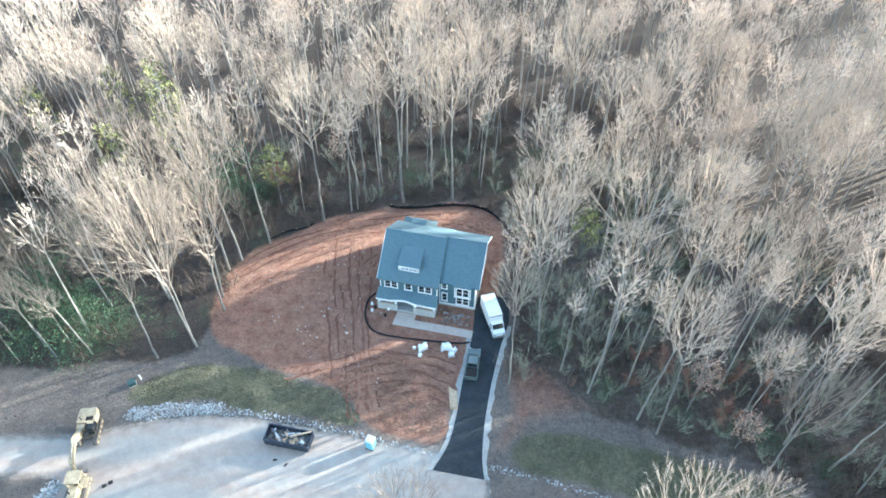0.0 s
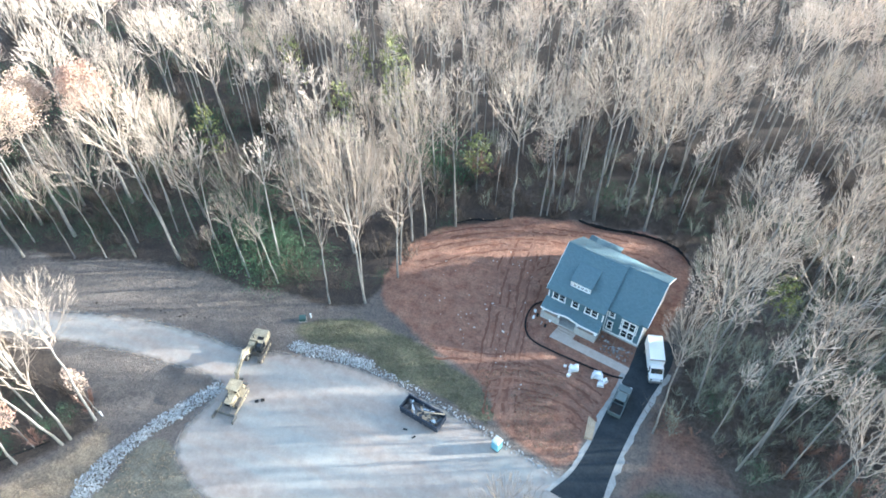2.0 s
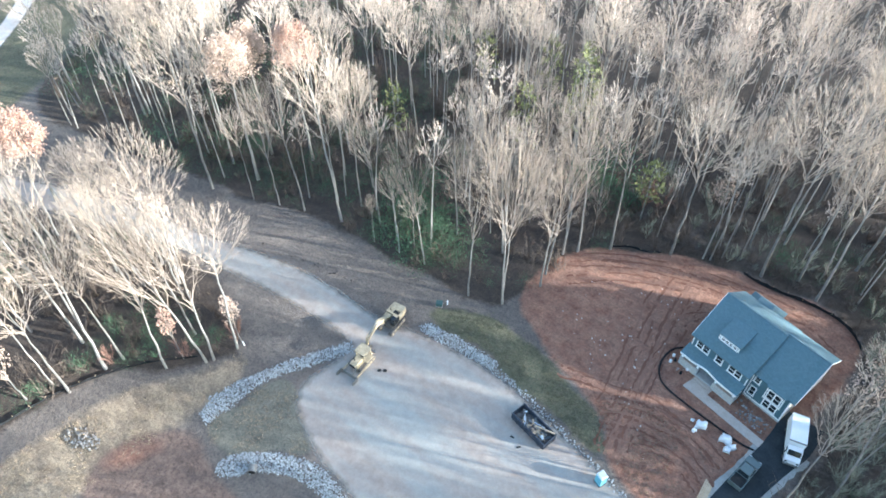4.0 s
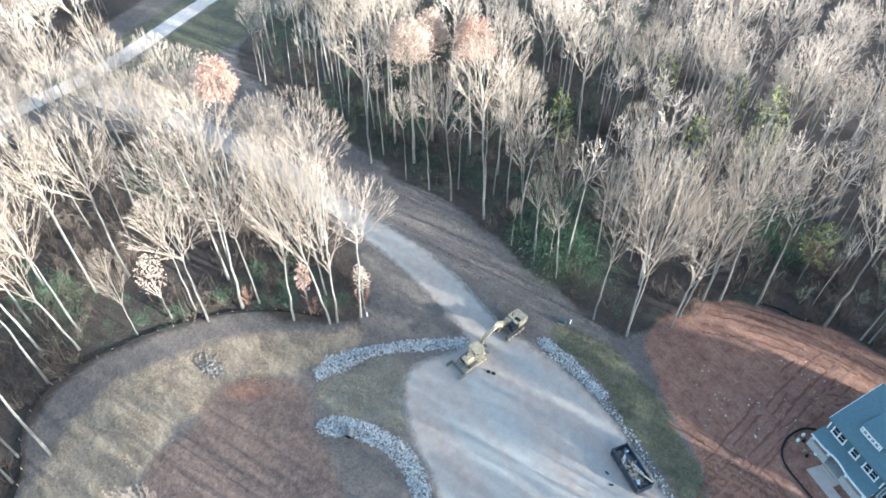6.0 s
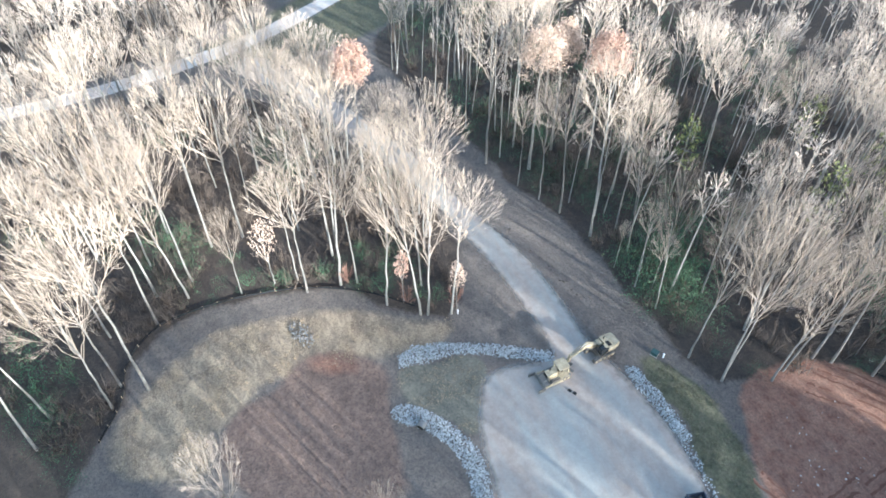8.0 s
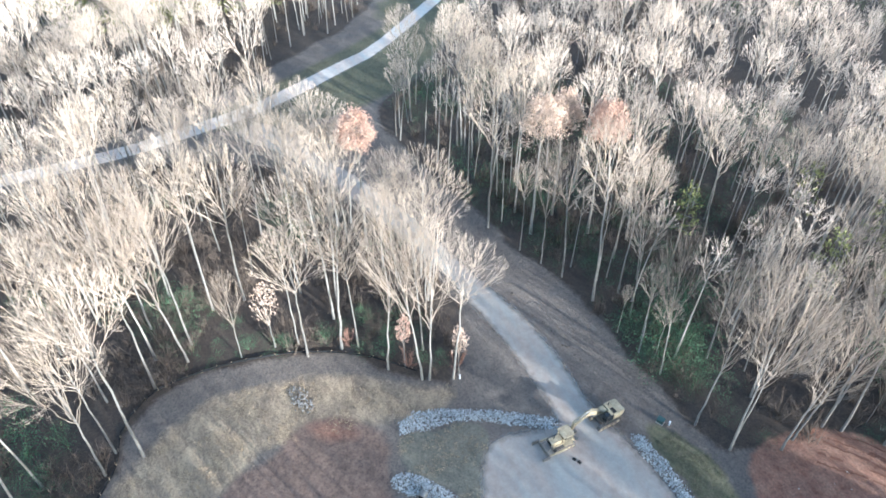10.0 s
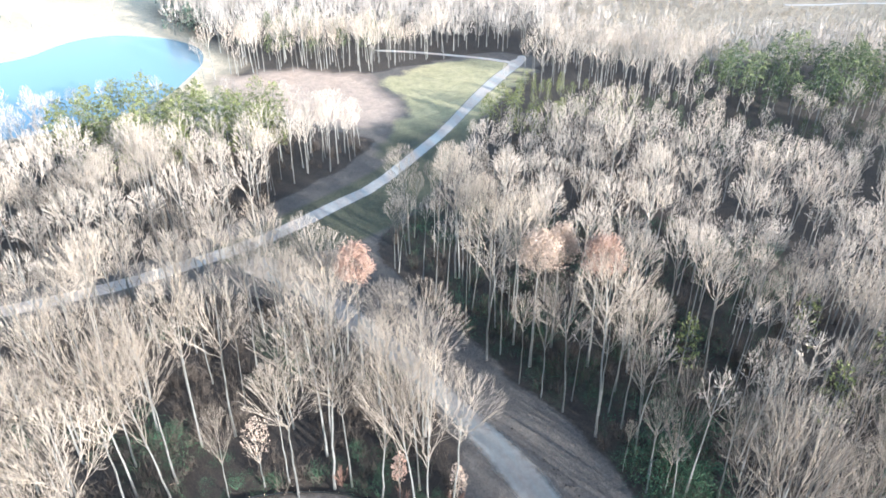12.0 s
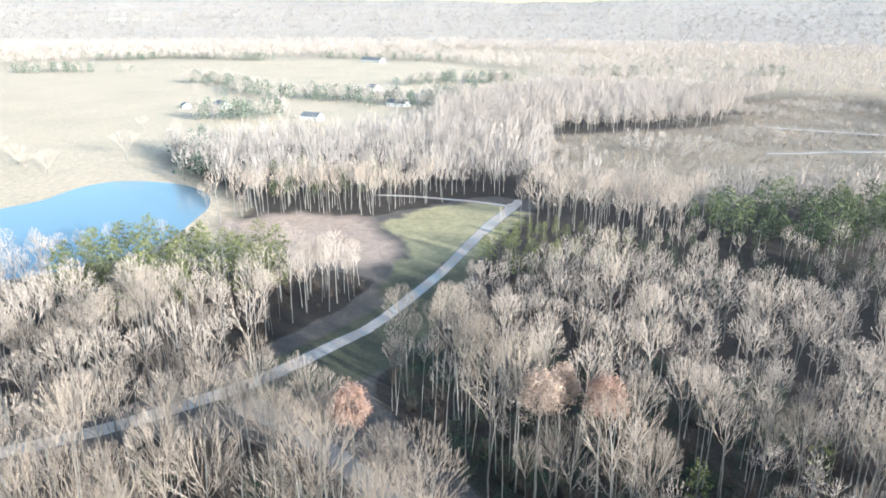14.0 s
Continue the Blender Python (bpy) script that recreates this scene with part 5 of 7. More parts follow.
def beam(name, pts, w, mat, parent, x=0.0, label=""):
    """A plate-sided beam with an outline in y, z."""
    return profile(name, pts, x - w / 2, x + w / 2, mat, parent, label)


digger = tagged(new("excavator"), "faded yellow crawler excavator parked on the gravel road, arm stretched out", "excavator")
digger.matrix_basis = pose(-49.7, 45.4, 0.012, 0, 0, 189)      # local +y: where the boom points
track(digger, -1.15, -2.1, 2.0, 0.6, 0.9)
track(digger, 1.15, -2.1, 2.0, 0.6, 0.9)
# darker steel on these two paints the shadow gap under the machine's body
boxes("undercarriage", [(-0.9, 0.9, -0.9, 0.9, 0.4, 1.0)], MAT_TRACK, digger)
boxes("turntable", [(-1.25, 1.25, -2.0, 0.7, 1.05, 1.35)], MAT_TRACK, digger, "", 0.04)
bm = bmesh.new()
vs = box(bm, -1.35, 1.35, -3.0, -1.7, 1.15, 2.3)
for q in vs:
    if q.co.y < -2.5:
        q.co.x *= 0.82
solid("counterweight", bm, MAT_YELLOW, digger, "rounded counterweight", 0.15)
boxes("engine_hood", [(-1.3, 1.3, -1.9, -0.75, 1.35, 2.2)], MAT_YELLOW, digger, "", 0.08)
boxes("engine_vent", [(-0.9, 0.1, -1.6, -0.95, 2.19, 2.24)], MAT_RUBBER, digger, "dark engine grille")
cab = boxes("cab", [(-1.3, -0.4, -0.65, 0.75, 1.35, 2.75)], MAT_RUBBER, digger, "dark dusty cab", 0.08)
boxes("cab_window", [(-1.2, -0.5, 0.74, 0.77, 1.9, 2.6)], MAT_GLASS, cab)
boxes("cab_window", [(-1.325, -1.295, -0.5, 0.6, 1.95, 2.6)], MAT_GLASS, cab)
boxes("cab_roof", [(-1.28, -0.42, -0.62, -0.1, 2.74, 2.8)], MAT_YELLOW, cab, "faded yellow cab roof")
boxes("roof_hatch", [(-1.1, -0.6, 0.0, 0.6, 2.74, 2.78)], MAT_GLASS, cab)
boxes("side_box", [(0.2, 1.3, -0.7, 0.1, 1.35, 1.95)], MAT_YELLOW, digger, "", 0.05)
bm = bmesh.new()
cyl(bm, 0.07, 0.07, 0.7, Matrix.Translation((0.7, -1.2, 2.5)), 8)
solid("exhaust", bm, MAT_RUBBER, digger)
beam("boom", [(0.2, 1.4), (0.1, 1.9), (2.0, 3.1), (2.9, 3.2), (5.3, 2.25), (5.3, 1.85), (2.9, 2.5), (2.4, 2.4), (0.9, 1.4)], 0.62, MAT_YELLOW, digger, 0.75, "faded yellow boom")
beam("stick", [(4.9, 2.55), (5.4, 2.4), (5.7, 0.85), (5.4, 0.75), (5.0, 1.9)], 0.42, MAT_YELLOW, digger, 0.75, "yellow stick")
beam("bucket", [(5.3, 0.9), (5.75, 0.8), (5.9, 0.3), (5.6, 0.02), (5.0, 0.02), (4.9, 0.4)], 1.0, MAT_STEEL, digger, 0.75, "worn steel bucket")
for x in (0.36, 1.14):
    rope("boom_cylinder", np.array([(x, 1.1, 1.4), (x, 2.5, 2.65)]), 0.09, MAT_STEEL, digger)
rope("stick_cylinder", np.array([(0.75, 2.5, 3.3), (0.75, 4.9, 2.65)]), 0.1, MAT_STEEL, digger)

dozer = tagged(new("bulldozer"), "faded yellow bulldozer with canopy parked at the gravel turning circle", "bulldozer")
dozer.matrix_basis = pose(-48.3, 37.2, 0.012, 0, 0, 184)
track(dozer, -1.0, -1.9, 1.7, 0.55, 0.95)
track(dozer, 1.0, -1.9, 1.7, 0.55, 0.95)
boxes("chassis", [(-0.72, 0.72, -1.9, 1.7, 0.5, 1.15)], MAT_YELLOW, dozer, "", 0.05)
bm = bmesh.new()
vs = box(bm, -0.55, 0.55, 0.15, 2.0, 1.15, 1.95)
for q in vs:
    if q.co.y > 1 and q.co.z > 1.5:
        q.co.z -= 0.15
solid("engine_hood", bm, MAT_YELLOW, dozer, "", 0.06)
boxes("radiator_grille", [(-0.45, 0.45, 2.0, 2.05, 1.2, 1.75)], MAT_RUBBER, dozer)
boxes("seat", [(-0.35, 0.35, -0.9, -0.3, 1.15, 1.9)], MAT_RUBBER, dozer, "black operator seat", 0.05)
for sx in (-0.8, 0.8):
    for y in (-1.45, 0.1):
        boxes("canopy_post", [(sx - 0.06, sx + 0.06, y - 0.06, y + 0.06, 1.1, 2.75)], MAT_YELLOW, dozer)
    boxes("fender", [(sx * 1.2 - 0.3, sx * 1.2 + 0.3, -1.5, 0.1, 1.0, 1.12)], MAT_YELLOW, dozer, "", 0.03)
    boxes("push_arm", [(sx * 1.72 - 0.1, sx * 1.72 + 0.1, -0.3, 2.9, 0.35, 0.62)], MAT_YELLOW, dozer, "", 0.03)
    boxes("blade_wing", [(sx * 2.0 - 0.06, sx * 2.0 + 0.06, 2.9, 4.0, 0.05, 0.85)], MAT_STEEL, dozer, "steel blade wing")
    rope("lift_cylinder", np.array([(sx * 0.7, 1.7, 1.6), (sx * 0.95, 2.9, 0.7)]), 0.07, MAT_STEEL, dozer)
boxes("canopy", [(-1.0, 1.0, -1.6, 0.3, 2.75, 2.88)], MAT_YELLOW, dozer, "flat yellow canopy", 0.04)
profile("blade", [(2.85, 0.05), (2.95, 0.05), (2.85, 0.5), (3.0, 1.0), (2.9, 1.0), (2.72, 0.5)], -1.66, 1.66, MAT_STEEL, dozer, "worn steel blade")
bm = bmesh.new()
cyl(bm, 0.06, 0.06, 0.8, Matrix.Translation((0.2, 1.2, 2.2)), 8)
solid("exhaust", bm, MAT_RUBBER, dozer)
boxes("ripper", [(-0.7, 0.7, -2.5, -2.3, 0.5, 0.75), (-0.6, -0.5, -2.7, -2.5, 0.1, 0.9), (0.5, 0.6, -2.7, -2.5, 0.1, 0.9)], MAT_STEEL, dozer)
for x, y in ((-45.2, 37.9), (-44.5, 38.4)):
    s = tagged(boxes("scrap", [(-0.28, 0.28, -0.2, 0.2, 0, 0.22)], MAT_RUBBER, None, "", 0.05), "dark clod lying on the gravel", "scrap")
    s.matrix_basis = pose(x, y, 0.012, 0, 0, 30)

# ---- small things on the lot ----
for k, (x, y, a, s) in enumerate(((-3.0, 60.6, 20, 1.0), (0.7, 60.7, 8, 1.05), (1.9, 60.2, 40, 0.7), (1.5, 59.3, 10, 0.65), (-3.4, 59.3, 70, 0.45), (-4.3, 60.7, 0, 0.35))):
    bm = bmesh.new()
    box(bm, -0.75, 0.75, -0.55, 0.55, 0.0, 1.0)
    bmesh.ops.subdivide_edges(bm, edges=bm.edges, cuts=4, use_grid_fill=True)
    for q in bm.verts:
        d = noise.noise_vector(q.co * 1.4 + Vector((k * 9, 0, 0)))
        top = max(0.0, q.co.z)
        q.co = Vector((q.co.x * (1 - 0.25 * top), q.co.y * (1 - 0.25 * top), q.co.z)) + Vector((d.x, d.y, d.z * top)) * 0.28
        q.co.z = max(0.0, q.co.z)
    wrap = tagged(solid("wrapped_pallet", bm, MAT_PLASTIC, smooth=True), "crumpled white plastic-wrapped material on bare clay", "material pile", "wrapped material on the lot")
    wrap.matrix_basis = pose(x, y, 0, 0, 0, a) @ Matrix.Diagonal((s, s, s * 0.9, 1))
pile = tagged(new("lumber_stack"), "stack of raw lumber on clay beside the driveway", "lumber")
pile.matrix_basis = pose(1.75, 51.8, 0, 0, 0, 3)
for i in range(3):
    for j in range(5):
        boxes("plank", [(-0.55 + j * 0.23, -0.35 + j * 0.23, -1.8 + 0.1 * i, 1.8 - 0.15 * j, 0.02 + i * 0.09, 0.1 + i * 0.09)], MAT_LUMBER, pile)
box_g = tagged(new("utility_box"), "small green utility box on a concrete pad beside a white marker", "utility box")
box_g.matrix_basis = pose(-46.3, 53.6, 0, 0, 0, 30) @ Matrix.Diagonal((0.8, 0.8, 0.75, 1))
boxes("cabinet", [(-0.65, 0.65, -0.55, 0.55, 0.12, 0.95)], MAT_GREENBOX, box_g, "", 0.05)
boxes("lid", [(-0.7, 0.7, -0.6, 0.6, 0.95, 1.02)], MAT_GREENBOX, box_g, "", 0.02)
boxes("pad", [(-0.75, 0.75, -0.65, 0.65, 0, 0.12)], MAT_CONCRETE, box_g)
for x, y, a in ((-45.3, 54.5, 0), (-65.0, 27.6, 20)):
    mk = tagged(new("marker_post"), "short white marker post standing in the soil", "post")
    mk.matrix_basis = pose(x, y, 0, 0, 0, a)
    boxes("post", [(-0.09, 0.09, -0.09, 0.09, 0, 0.95)], MAT_WHITE, mk, "", 0.02)
    boxes("cap", [(-0.12, 0.12, -0.12, 0.12, 0.95, 1.02)], MAT_WHITE, mk)
# black drain pipe round the front corner
pts = curve_through([(-11.2, 71.5), (-12.3, 70.0), (-12.6, 67.3), (-11.8, 64.8), (-10.0, 63.3), (-6.0, 62.5), (-1.0, 61.9), (2.5, 61.6), (4.4, 61.8)], 8)
pipe3 = np.concatenate([pts, np.full((len(pts), 1), 0.13)], 1)
ob = tagged(rope("drain_pipe", pipe3, 0.15, MAT_BLACK), "black corrugated drain pipe curving over the clay", "pipe")
for k, (x, y) in enumerate(((-11.6, 69.2), (-11.0, 68.5), (-11.5, 67.9), (-9.3, 66.9), (-8.8, 68.2))):
    bm = bmesh.new()
    cyl(bm, 0.24, 0.2, 0.45, Matrix.Translation((0, 0, 0.225)), 10)
    bk = tagged(solid("bucket", bm, (MAT_WHITE, MAT_BLACK)[k % 2]), "plastic bucket standing beside the porch", "bucket", "buckets by the porch")
    bk.matrix_basis = pose(x, y, 0)


def silt_fence(name, line, label, h=0.55, gap=2.4):
    """A sagging black fabric strip on wooden stakes."""
    top = tagged(new(name), label, "fence")
    p = curve_through(line, 6)
    n_ = len(p)
    r = np.random.default_rng(3)
    V = []
    for k in range(n_):
        s_ = h * (0.85 + 0.25 * r.uniform(-1, 1))
        o = r.normal(0, 0.08, 2)
        V += [(p[k, 0], p[k, 1], 0), (p[k, 0] + o[0], p[k, 1] + o[1], s_)]
    V = np.array(V)
    back = V + np.array([0.03, 0.03, 0])
    T = []
    for k in range(n_ - 1):
        a_ = 2 * k
        for base, flip in ((0, 0), (2 * n_, 1)):
            q = [base + a_, base + a_ + 2, base + a_ + 3, base + a_ + 1]
            T.append(q[::-1] if flip else q)
        T.append([a_ + 1, a_ + 3, 2 * n_ + a_ + 3, 2 * n_ + a_ + 1])
    part("fabric", mesh_of("fabric", np.concatenate([V, back]), np.array(T), MAT_BLACK), top, "black silt fabric")
    run = np.concatenate([[0], np.cumsum(np.linalg.norm(np.diff(p, axis=0), axis=1))])
    for d in np.arange(0.3, run[-1], gap):
        x, y = np.interp(d, run, p[:, 0]), np.interp(d, run, p[:, 1])
        boxes("stake", [(x - 0.03, x + 0.03, y - 0.03 + 0.06, y + 0.03 + 0.06, 0, h + 0.18)], MAT_LUMBER, top)
    return top


silt_fence("silt_fence", [(-10.0, 92.2), (-7.0, 91.8), (-4.0, 92.0), (1.8, 92.7), (5.8, 92.4), (8.8, 90.8), (10.6, 88.6)], "black silt fence along the wood's edge behind the house", 0.75)
silt_fence("silt_fence", [(-31, 83.5), (-28.5, 85.3), (-25.5, 86.2), (-23.5, 87.6)], "slack black silt fence lying at the wood's edge", 0.4)
silt_fence("silt_fence", [(-61.5, -29.0), (-67.5, -25.6), (-74.5, -24.2), (-80, -19), (-81.4, -10), (-81.0, -2.5), (-79.4, 5.5), (-75, 14.5), (-69, 21.5)], "long sagging black silt fence round the dry grass clearing", 0.5)

# ---- riprap ----
ROCK = bmesh.new()
bmesh.ops.create_cube(ROCK, size=1.5)
bmesh.ops.triangulate(ROCK, faces=ROCK.faces)
ROCK.verts.ensure_lookup_table()
ico_v = np.array([q.co[:] for q in ROCK.verts])
ico_t = np.array([[q.index for q in f.verts] for f in ROCK.faces])
ROCK.free()


def stones(name, outline, size, per_m2, label, seed, heap=0.12):
    """Loose stones strewn over an outline, as one object."""
    r = np.random.default_rng(seed)
    xs, ys = [p[0] for p in outline], [p[1] for p in outline]
    area = (max(xs) - min(xs)) * (max(ys) - min(ys))
    n_ = int(area * per_m2)
    x, y = r.uniform(min(xs) - 0.3, max(xs) + 0.3, n_), r.uniform(min(ys) - 0.3, max(ys) + 0.3, n_)
    d = signed(outline, x, y)
    k = d > r.uniform(0.0, 0.6, n_)
    x, y, d = x[k], y[k], np.clip(d[k], 0, 1.2)
    n_ = len(x)
    s = size * r.uniform(0.6, 1.7, (n_, 1, 1)) * r.uniform(0.6, 1.25, (n_, 1, 3))
    v_ = ico_v[None] * s * r.uniform(0.6, 1.25, (n_, len(ico_v), 3))
    a_ = r.uniform(0, 6.28, n_)
    ca, sa = np.cos(a_)[:, None], np.sin(a_)[:, None]
    V = np.stack([v_[..., 0] * ca - v_[..., 1] * sa + x[:, None], v_[..., 0] * sa + v_[..., 1] * ca + y[:, None],
                  v_[..., 2] + (size * 0.35 + heap * d * r.uniform(0.3, 1, n_))[:, None]], -1)
    T = (ico_t[None] + (np.arange(n_) * len(ico_v))[:, None, None]).reshape(-1, 3)
    return tagged(new(name, mesh_of(name, V.reshape(-1, 3), T, MAT_RIPRAP)), label, "stones", kind="stuff")


stones("riprap", [(-58.2, 14.8), (-60.6, 15.4), (-61.8, 18.6), (-60.5, 23.4), (-58.4, 28.5), (-55.9, 33.4), (-52.6, 39.4), (-50.3, 38.2), (-53.6, 32.0), (-56.4, 27.0), (-57.6, 23.2), (-57.4, 19.0)], 0.088, 46, "pale riprap stones in a ditch beside the gravel road", 41)
stones("riprap", [(-51.6, 11.3), (-52.5, 13.0), (-50.9, 16.0), (-47.4, 18.8), (-43.4, 20.9), (-40.2, 21.7), (-35.8, 21.0), (-30, 19.0), (-30.5, 16.6), (-37.2, 18.1), (-39.8, 18.2), (-43.6, 17.1), (-47.0, 14.8), (-48.8, 12.4), (-50.4, 11.2)], 0.088, 46, "pale riprap stones round a culvert mouth", 42)
stones("riprap", [(-46.2, 48.0), (-45.3, 49.9), (-40.2, 50.7), (-35, 50.9), (-31.5, 50.7), (-31.8, 48.6), (-35.5, 48.4), (-40.2, 47.9), (-44.4, 47.3)], 0.088, 50, "bright riprap stones lining the roadside ditch", 43, 0.15)
stones("riprap", [(-32.0, 50.3), (-27, 49.7), (-22.8, 49.0), (-17.8, 47.8), (-12.8, 46.7), (-9.5, 45.7), (-4.7, 44.5), (-0.6, 43.5), (-0.8, 42.7), (-4.9, 43.4), (-9.7, 44.5), (-12.9, 45.4), (-17.9, 46.4), (-22.9, 47.5), (-27.1, 48.1), (-31.9, 48.4)], 0.09, 18, "narrow line of pale stones along the gravel road", 44, 0.08)
stones("riprap", [(6.8, 41.8), (9.6, 41.2), (13.3, 40.2), (17, 39.1), (21, 38.0), (28, 36), (28, 35.2), (20.5, 37.1), (16.8, 38.1), (13, 39.1), (9.2, 40.1), (6.6, 40.8)], 0.09, 18, "narrow line of pale stones beside the grass", 45, 0.08)
stones("rock_pile", rounded([(-72.6, 0.2), (-73.2, 2.4), (-71.0, 4.2), (-68.2, 4.4), (-66.2, 3.0), (-68.4, 0.6)], 1), 0.12, 10, "small heap of pale rocks in dry grass", 46, 0.3).data.materials[0] = simple("dusty_rocks", (0.20, 0.175, 0.155), (0.42, 0.38, 0.345), 0.6, 0.9, 0, 0.3, per_island=0.35)
clods = stones("soil_clods", [(-84, 42.5), (-78, 45.2), (-70, 47.2), (-62, 48.4), (-57, 48.3), (-57, 47.3), (-62, 47.2), (-70, 45.9), (-78, 43.9), (-84, 41.2)], 0.12, 1.6, "dark clods and roots along the road's edge", 50, 0.1)
clods.data.materials[0] = simple("dark_soil", (0.045, 0.036, 0.03), (0.13, 0.105, 0.088), 0.6, 0.95, 0, 0.3, per_island=0.3)
cul = tagged(new("culvert"), "dark concrete culvert mouth among pale riprap", "culvert")
cul.matrix_basis = pose(-47.6, 15.0, 0.35, 0, 0, 40)
bm = bmesh.new()
cyl(bm, 0.6, 0.6, 1.0, Matrix.Rotation(math.pi / 2, 4, 'X'), 16)
solid("pipe", bm, MAT_STEEL, cul)
# the pipe is solid; a black disc paints the shade of its opening
bm = bmesh.new()
cyl(bm, 0.48, 0.48, 0.02, Matrix.Translation((0, -0.51, 0)) @ Matrix.Rotation(math.pi / 2, 4, 'X'), 16)
solid("mouth", bm, MAT_BLACK, cul, "black disc for the shade inside the pipe")

# a bare snag leaning out of the wood's edge
snag = tagged(new("leaning_snag"), "bare dead trunk leaning out of the wood's edge", "dead tree")
tw = Twine()
tw.tube(np.array([(-59.5, 58.2, -0.1), (-61.0, 59.6, 2.6), (-62.8, 61.0, 5.4), (-65.0, 62.6, 8.6)]), [0.17, 0.14, 0.10, 0.04], 6)
part("trunk", mesh_of("trunk", *tw.arrays(), MAT_BARK, True), snag)
tw = Twine()
for a, c in (((-61.9, 60.3, 4.0), (-60.9, 60.6, 5.4)), ((-63.4, 61.5, 6.3), (-64.9, 61.0, 7.0)), ((-64.2, 62.0, 7.5), (-63.6, 63.2, 8.6))):
    tw.tube(np.array([a, c]), [0.05, 0.02], 4)
part("branches", mesh_of("branches", *tw.arrays(), MAT_BARK, True), snag)

# ---- leaf-holding oaks, evergreens and undergrowth ----
def leafy_tree(name, seed, h, radius, n, size, leaf, label, foot=0.45):
    """An oak that keeps its dry leaves: they fill lumpy bunches on the crown's dome."""
    r = np.random.default_rng(seed)
    tr, cr = bare_tree(seed, h, foot, radius * 0.95, 5, 4, 50, 2, 0.025, 0.01, 0.02)
    k = np.arange(34) + 0.5
    c_, th = 1 - k / 34 * 1.5, k * 2.39996
    s_ = np.sqrt(1 - c_ ** 2)
    mid, up = h * (0.5 + foot / 2), h * (1 - foot) / 2
    core = np.stack([radius * 0.74 * s_ * np.cos(th), radius * 0.74 * s_ * np.sin(th), mid + up * 0.82 * c_], -1) + r.normal(0, 0.12 * radius, (34, 3))
    p = core[r.integers(0, 34, n)] + r.normal(0, 1, (n, 3)) * radius * 0.16
    tw = Twine()
    tw.leaves(p, size, r)
    return tree_thing(name, tr, cr, label, "tree", extra=(tw, leaf))


for x, y, h, rad, mat, label, s in ((-102.5, 22.5, 31, 3.3, MAT_REDLEAF, "russet oak still holding its dry leaves", 501), (-94.5, 55.0, 31.5, 4.3, MAT_TANLEAF, "tan-leaved oak among bare trees", 502),
                                    (-90.5, 66.0, 30.5, 3.8, MAT_REDLEAF, "russet-leaved oak among bare trees", 503), (-98.5, 62.0, 29, 3.2, MAT_TANLEAF, "tan-leaved oak among bare trees", 504),
                                    (-66.0, 27.8, 12, 1.3, MAT_TANLEAF, "young beech with tan leaves at the wood's edge", 505), (-70.5, 20.0, 13, 1.2, MAT_REDLEAF, "young beech with tan leaves at the wood's edge", 506),
                                    (-19.5, 101.0, 11, 2.6, MAT_TANLEAF, "young beech with tan leaves in the wood", 507), (-82.5, 0.5, 16, 2.2, MAT_TANLEAF, "tan-leaved young oak at the clearing", 508),
                                    (37.5, 52.0, 10, 2.4, MAT_REDLEAF, "russet-leaved young oak in the wood", 509), (41.5, 44.5, 9, 2.0, MAT_REDLEAF, "russet-leaved young oak in the wood", 510),
                                    (46.5, 52.5, 14, 2.6, MAT_TANLEAF, "tan-leaved oak at the wood's edge", 511), (12.0, 72.5, 17, 2.6, MAT_TANLEAF, "tan-leaved tree beside the house", 512)):
    t = leafy_tree("oak_tree", s, h, rad, 520 if h < 20 else 6000, 0.15 if h < 20 else 0.15, mat, label, 0.35 if h < 20 else 0.68)
    t.matrix_basis = Matrix.Translation((x, y, 0))


def pine(seed, h, radius, n, size, foot=0.5):
    """A pine: a straight trunk and boughs that end in lumpy bunches of needles."""
    r = np.random.default_rng(seed)
    tr, cr = Twine(), Twine()
    z = np.linspace(0, 1, 5)
    tr.tube(np.stack([r.normal(0, 0.05, 5) * z, r.normal(0, 0.05, 5) * z, z * h * 0.95], -1), h * 0.011 * (1.1 - z), 5)
    m = 26
    f = (np.arange(m) + 0.5) / m
    reach = radius * np.sqrt(np.clip(1 - f ** 2.4, 0.03, 1)) * r.uniform(0.6, 1.0, m)
    th = np.arange(m) * 2.39996
    core = np.stack([reach * np.cos(th), reach * np.sin(th), h * (foot + (0.98 - foot) * f)], -1)
    for c in core[::2]:
        tr.tube(np.stack([[0, 0, c[2] - 0.12 * radius], c]), [h * 0.004, h * 0.002], 3)
    p = core[r.integers(0, m, n)] + r.normal(0, 1, (n, 3)) * radius * np.array([0.17, 0.17, 0.11])
    cr.leaves(p, size, r)
    return tr, cr


PINES = [pine(600 + k, 20.0, (4.4, 3.7, 4.9, 4.1)[k], 460, 0.36, (0.3, 0.4, 0.36, 0.34)[k]) for k in range(4)]
near_pines = [(-47.3, 95.5, 28, 3.6), (-55.0, 88.0, 22, 2.8), (-30.5, 93.0, 14, 2.4), (-78.0, 78.0, 18, 2.4), (-50.0, 100.0, 26, 3.2), (-62, 108, 20, 2.8), (-75.5, 104, 18, 2.6), (24, 80, 12, 2.4)]
for k, (x, y, h, rad) in enumerate(near_pines):
    tr, cr = pine(650 + k, h, rad, 520, 0.24, 0.42)
    t = tree_thing("pine_tree", tr, cr, "yellow-green pine among bare hardwoods", "tree", leaf=MAT_PINE)
    t.matrix_basis = Matrix.Translation((x, y, 0))


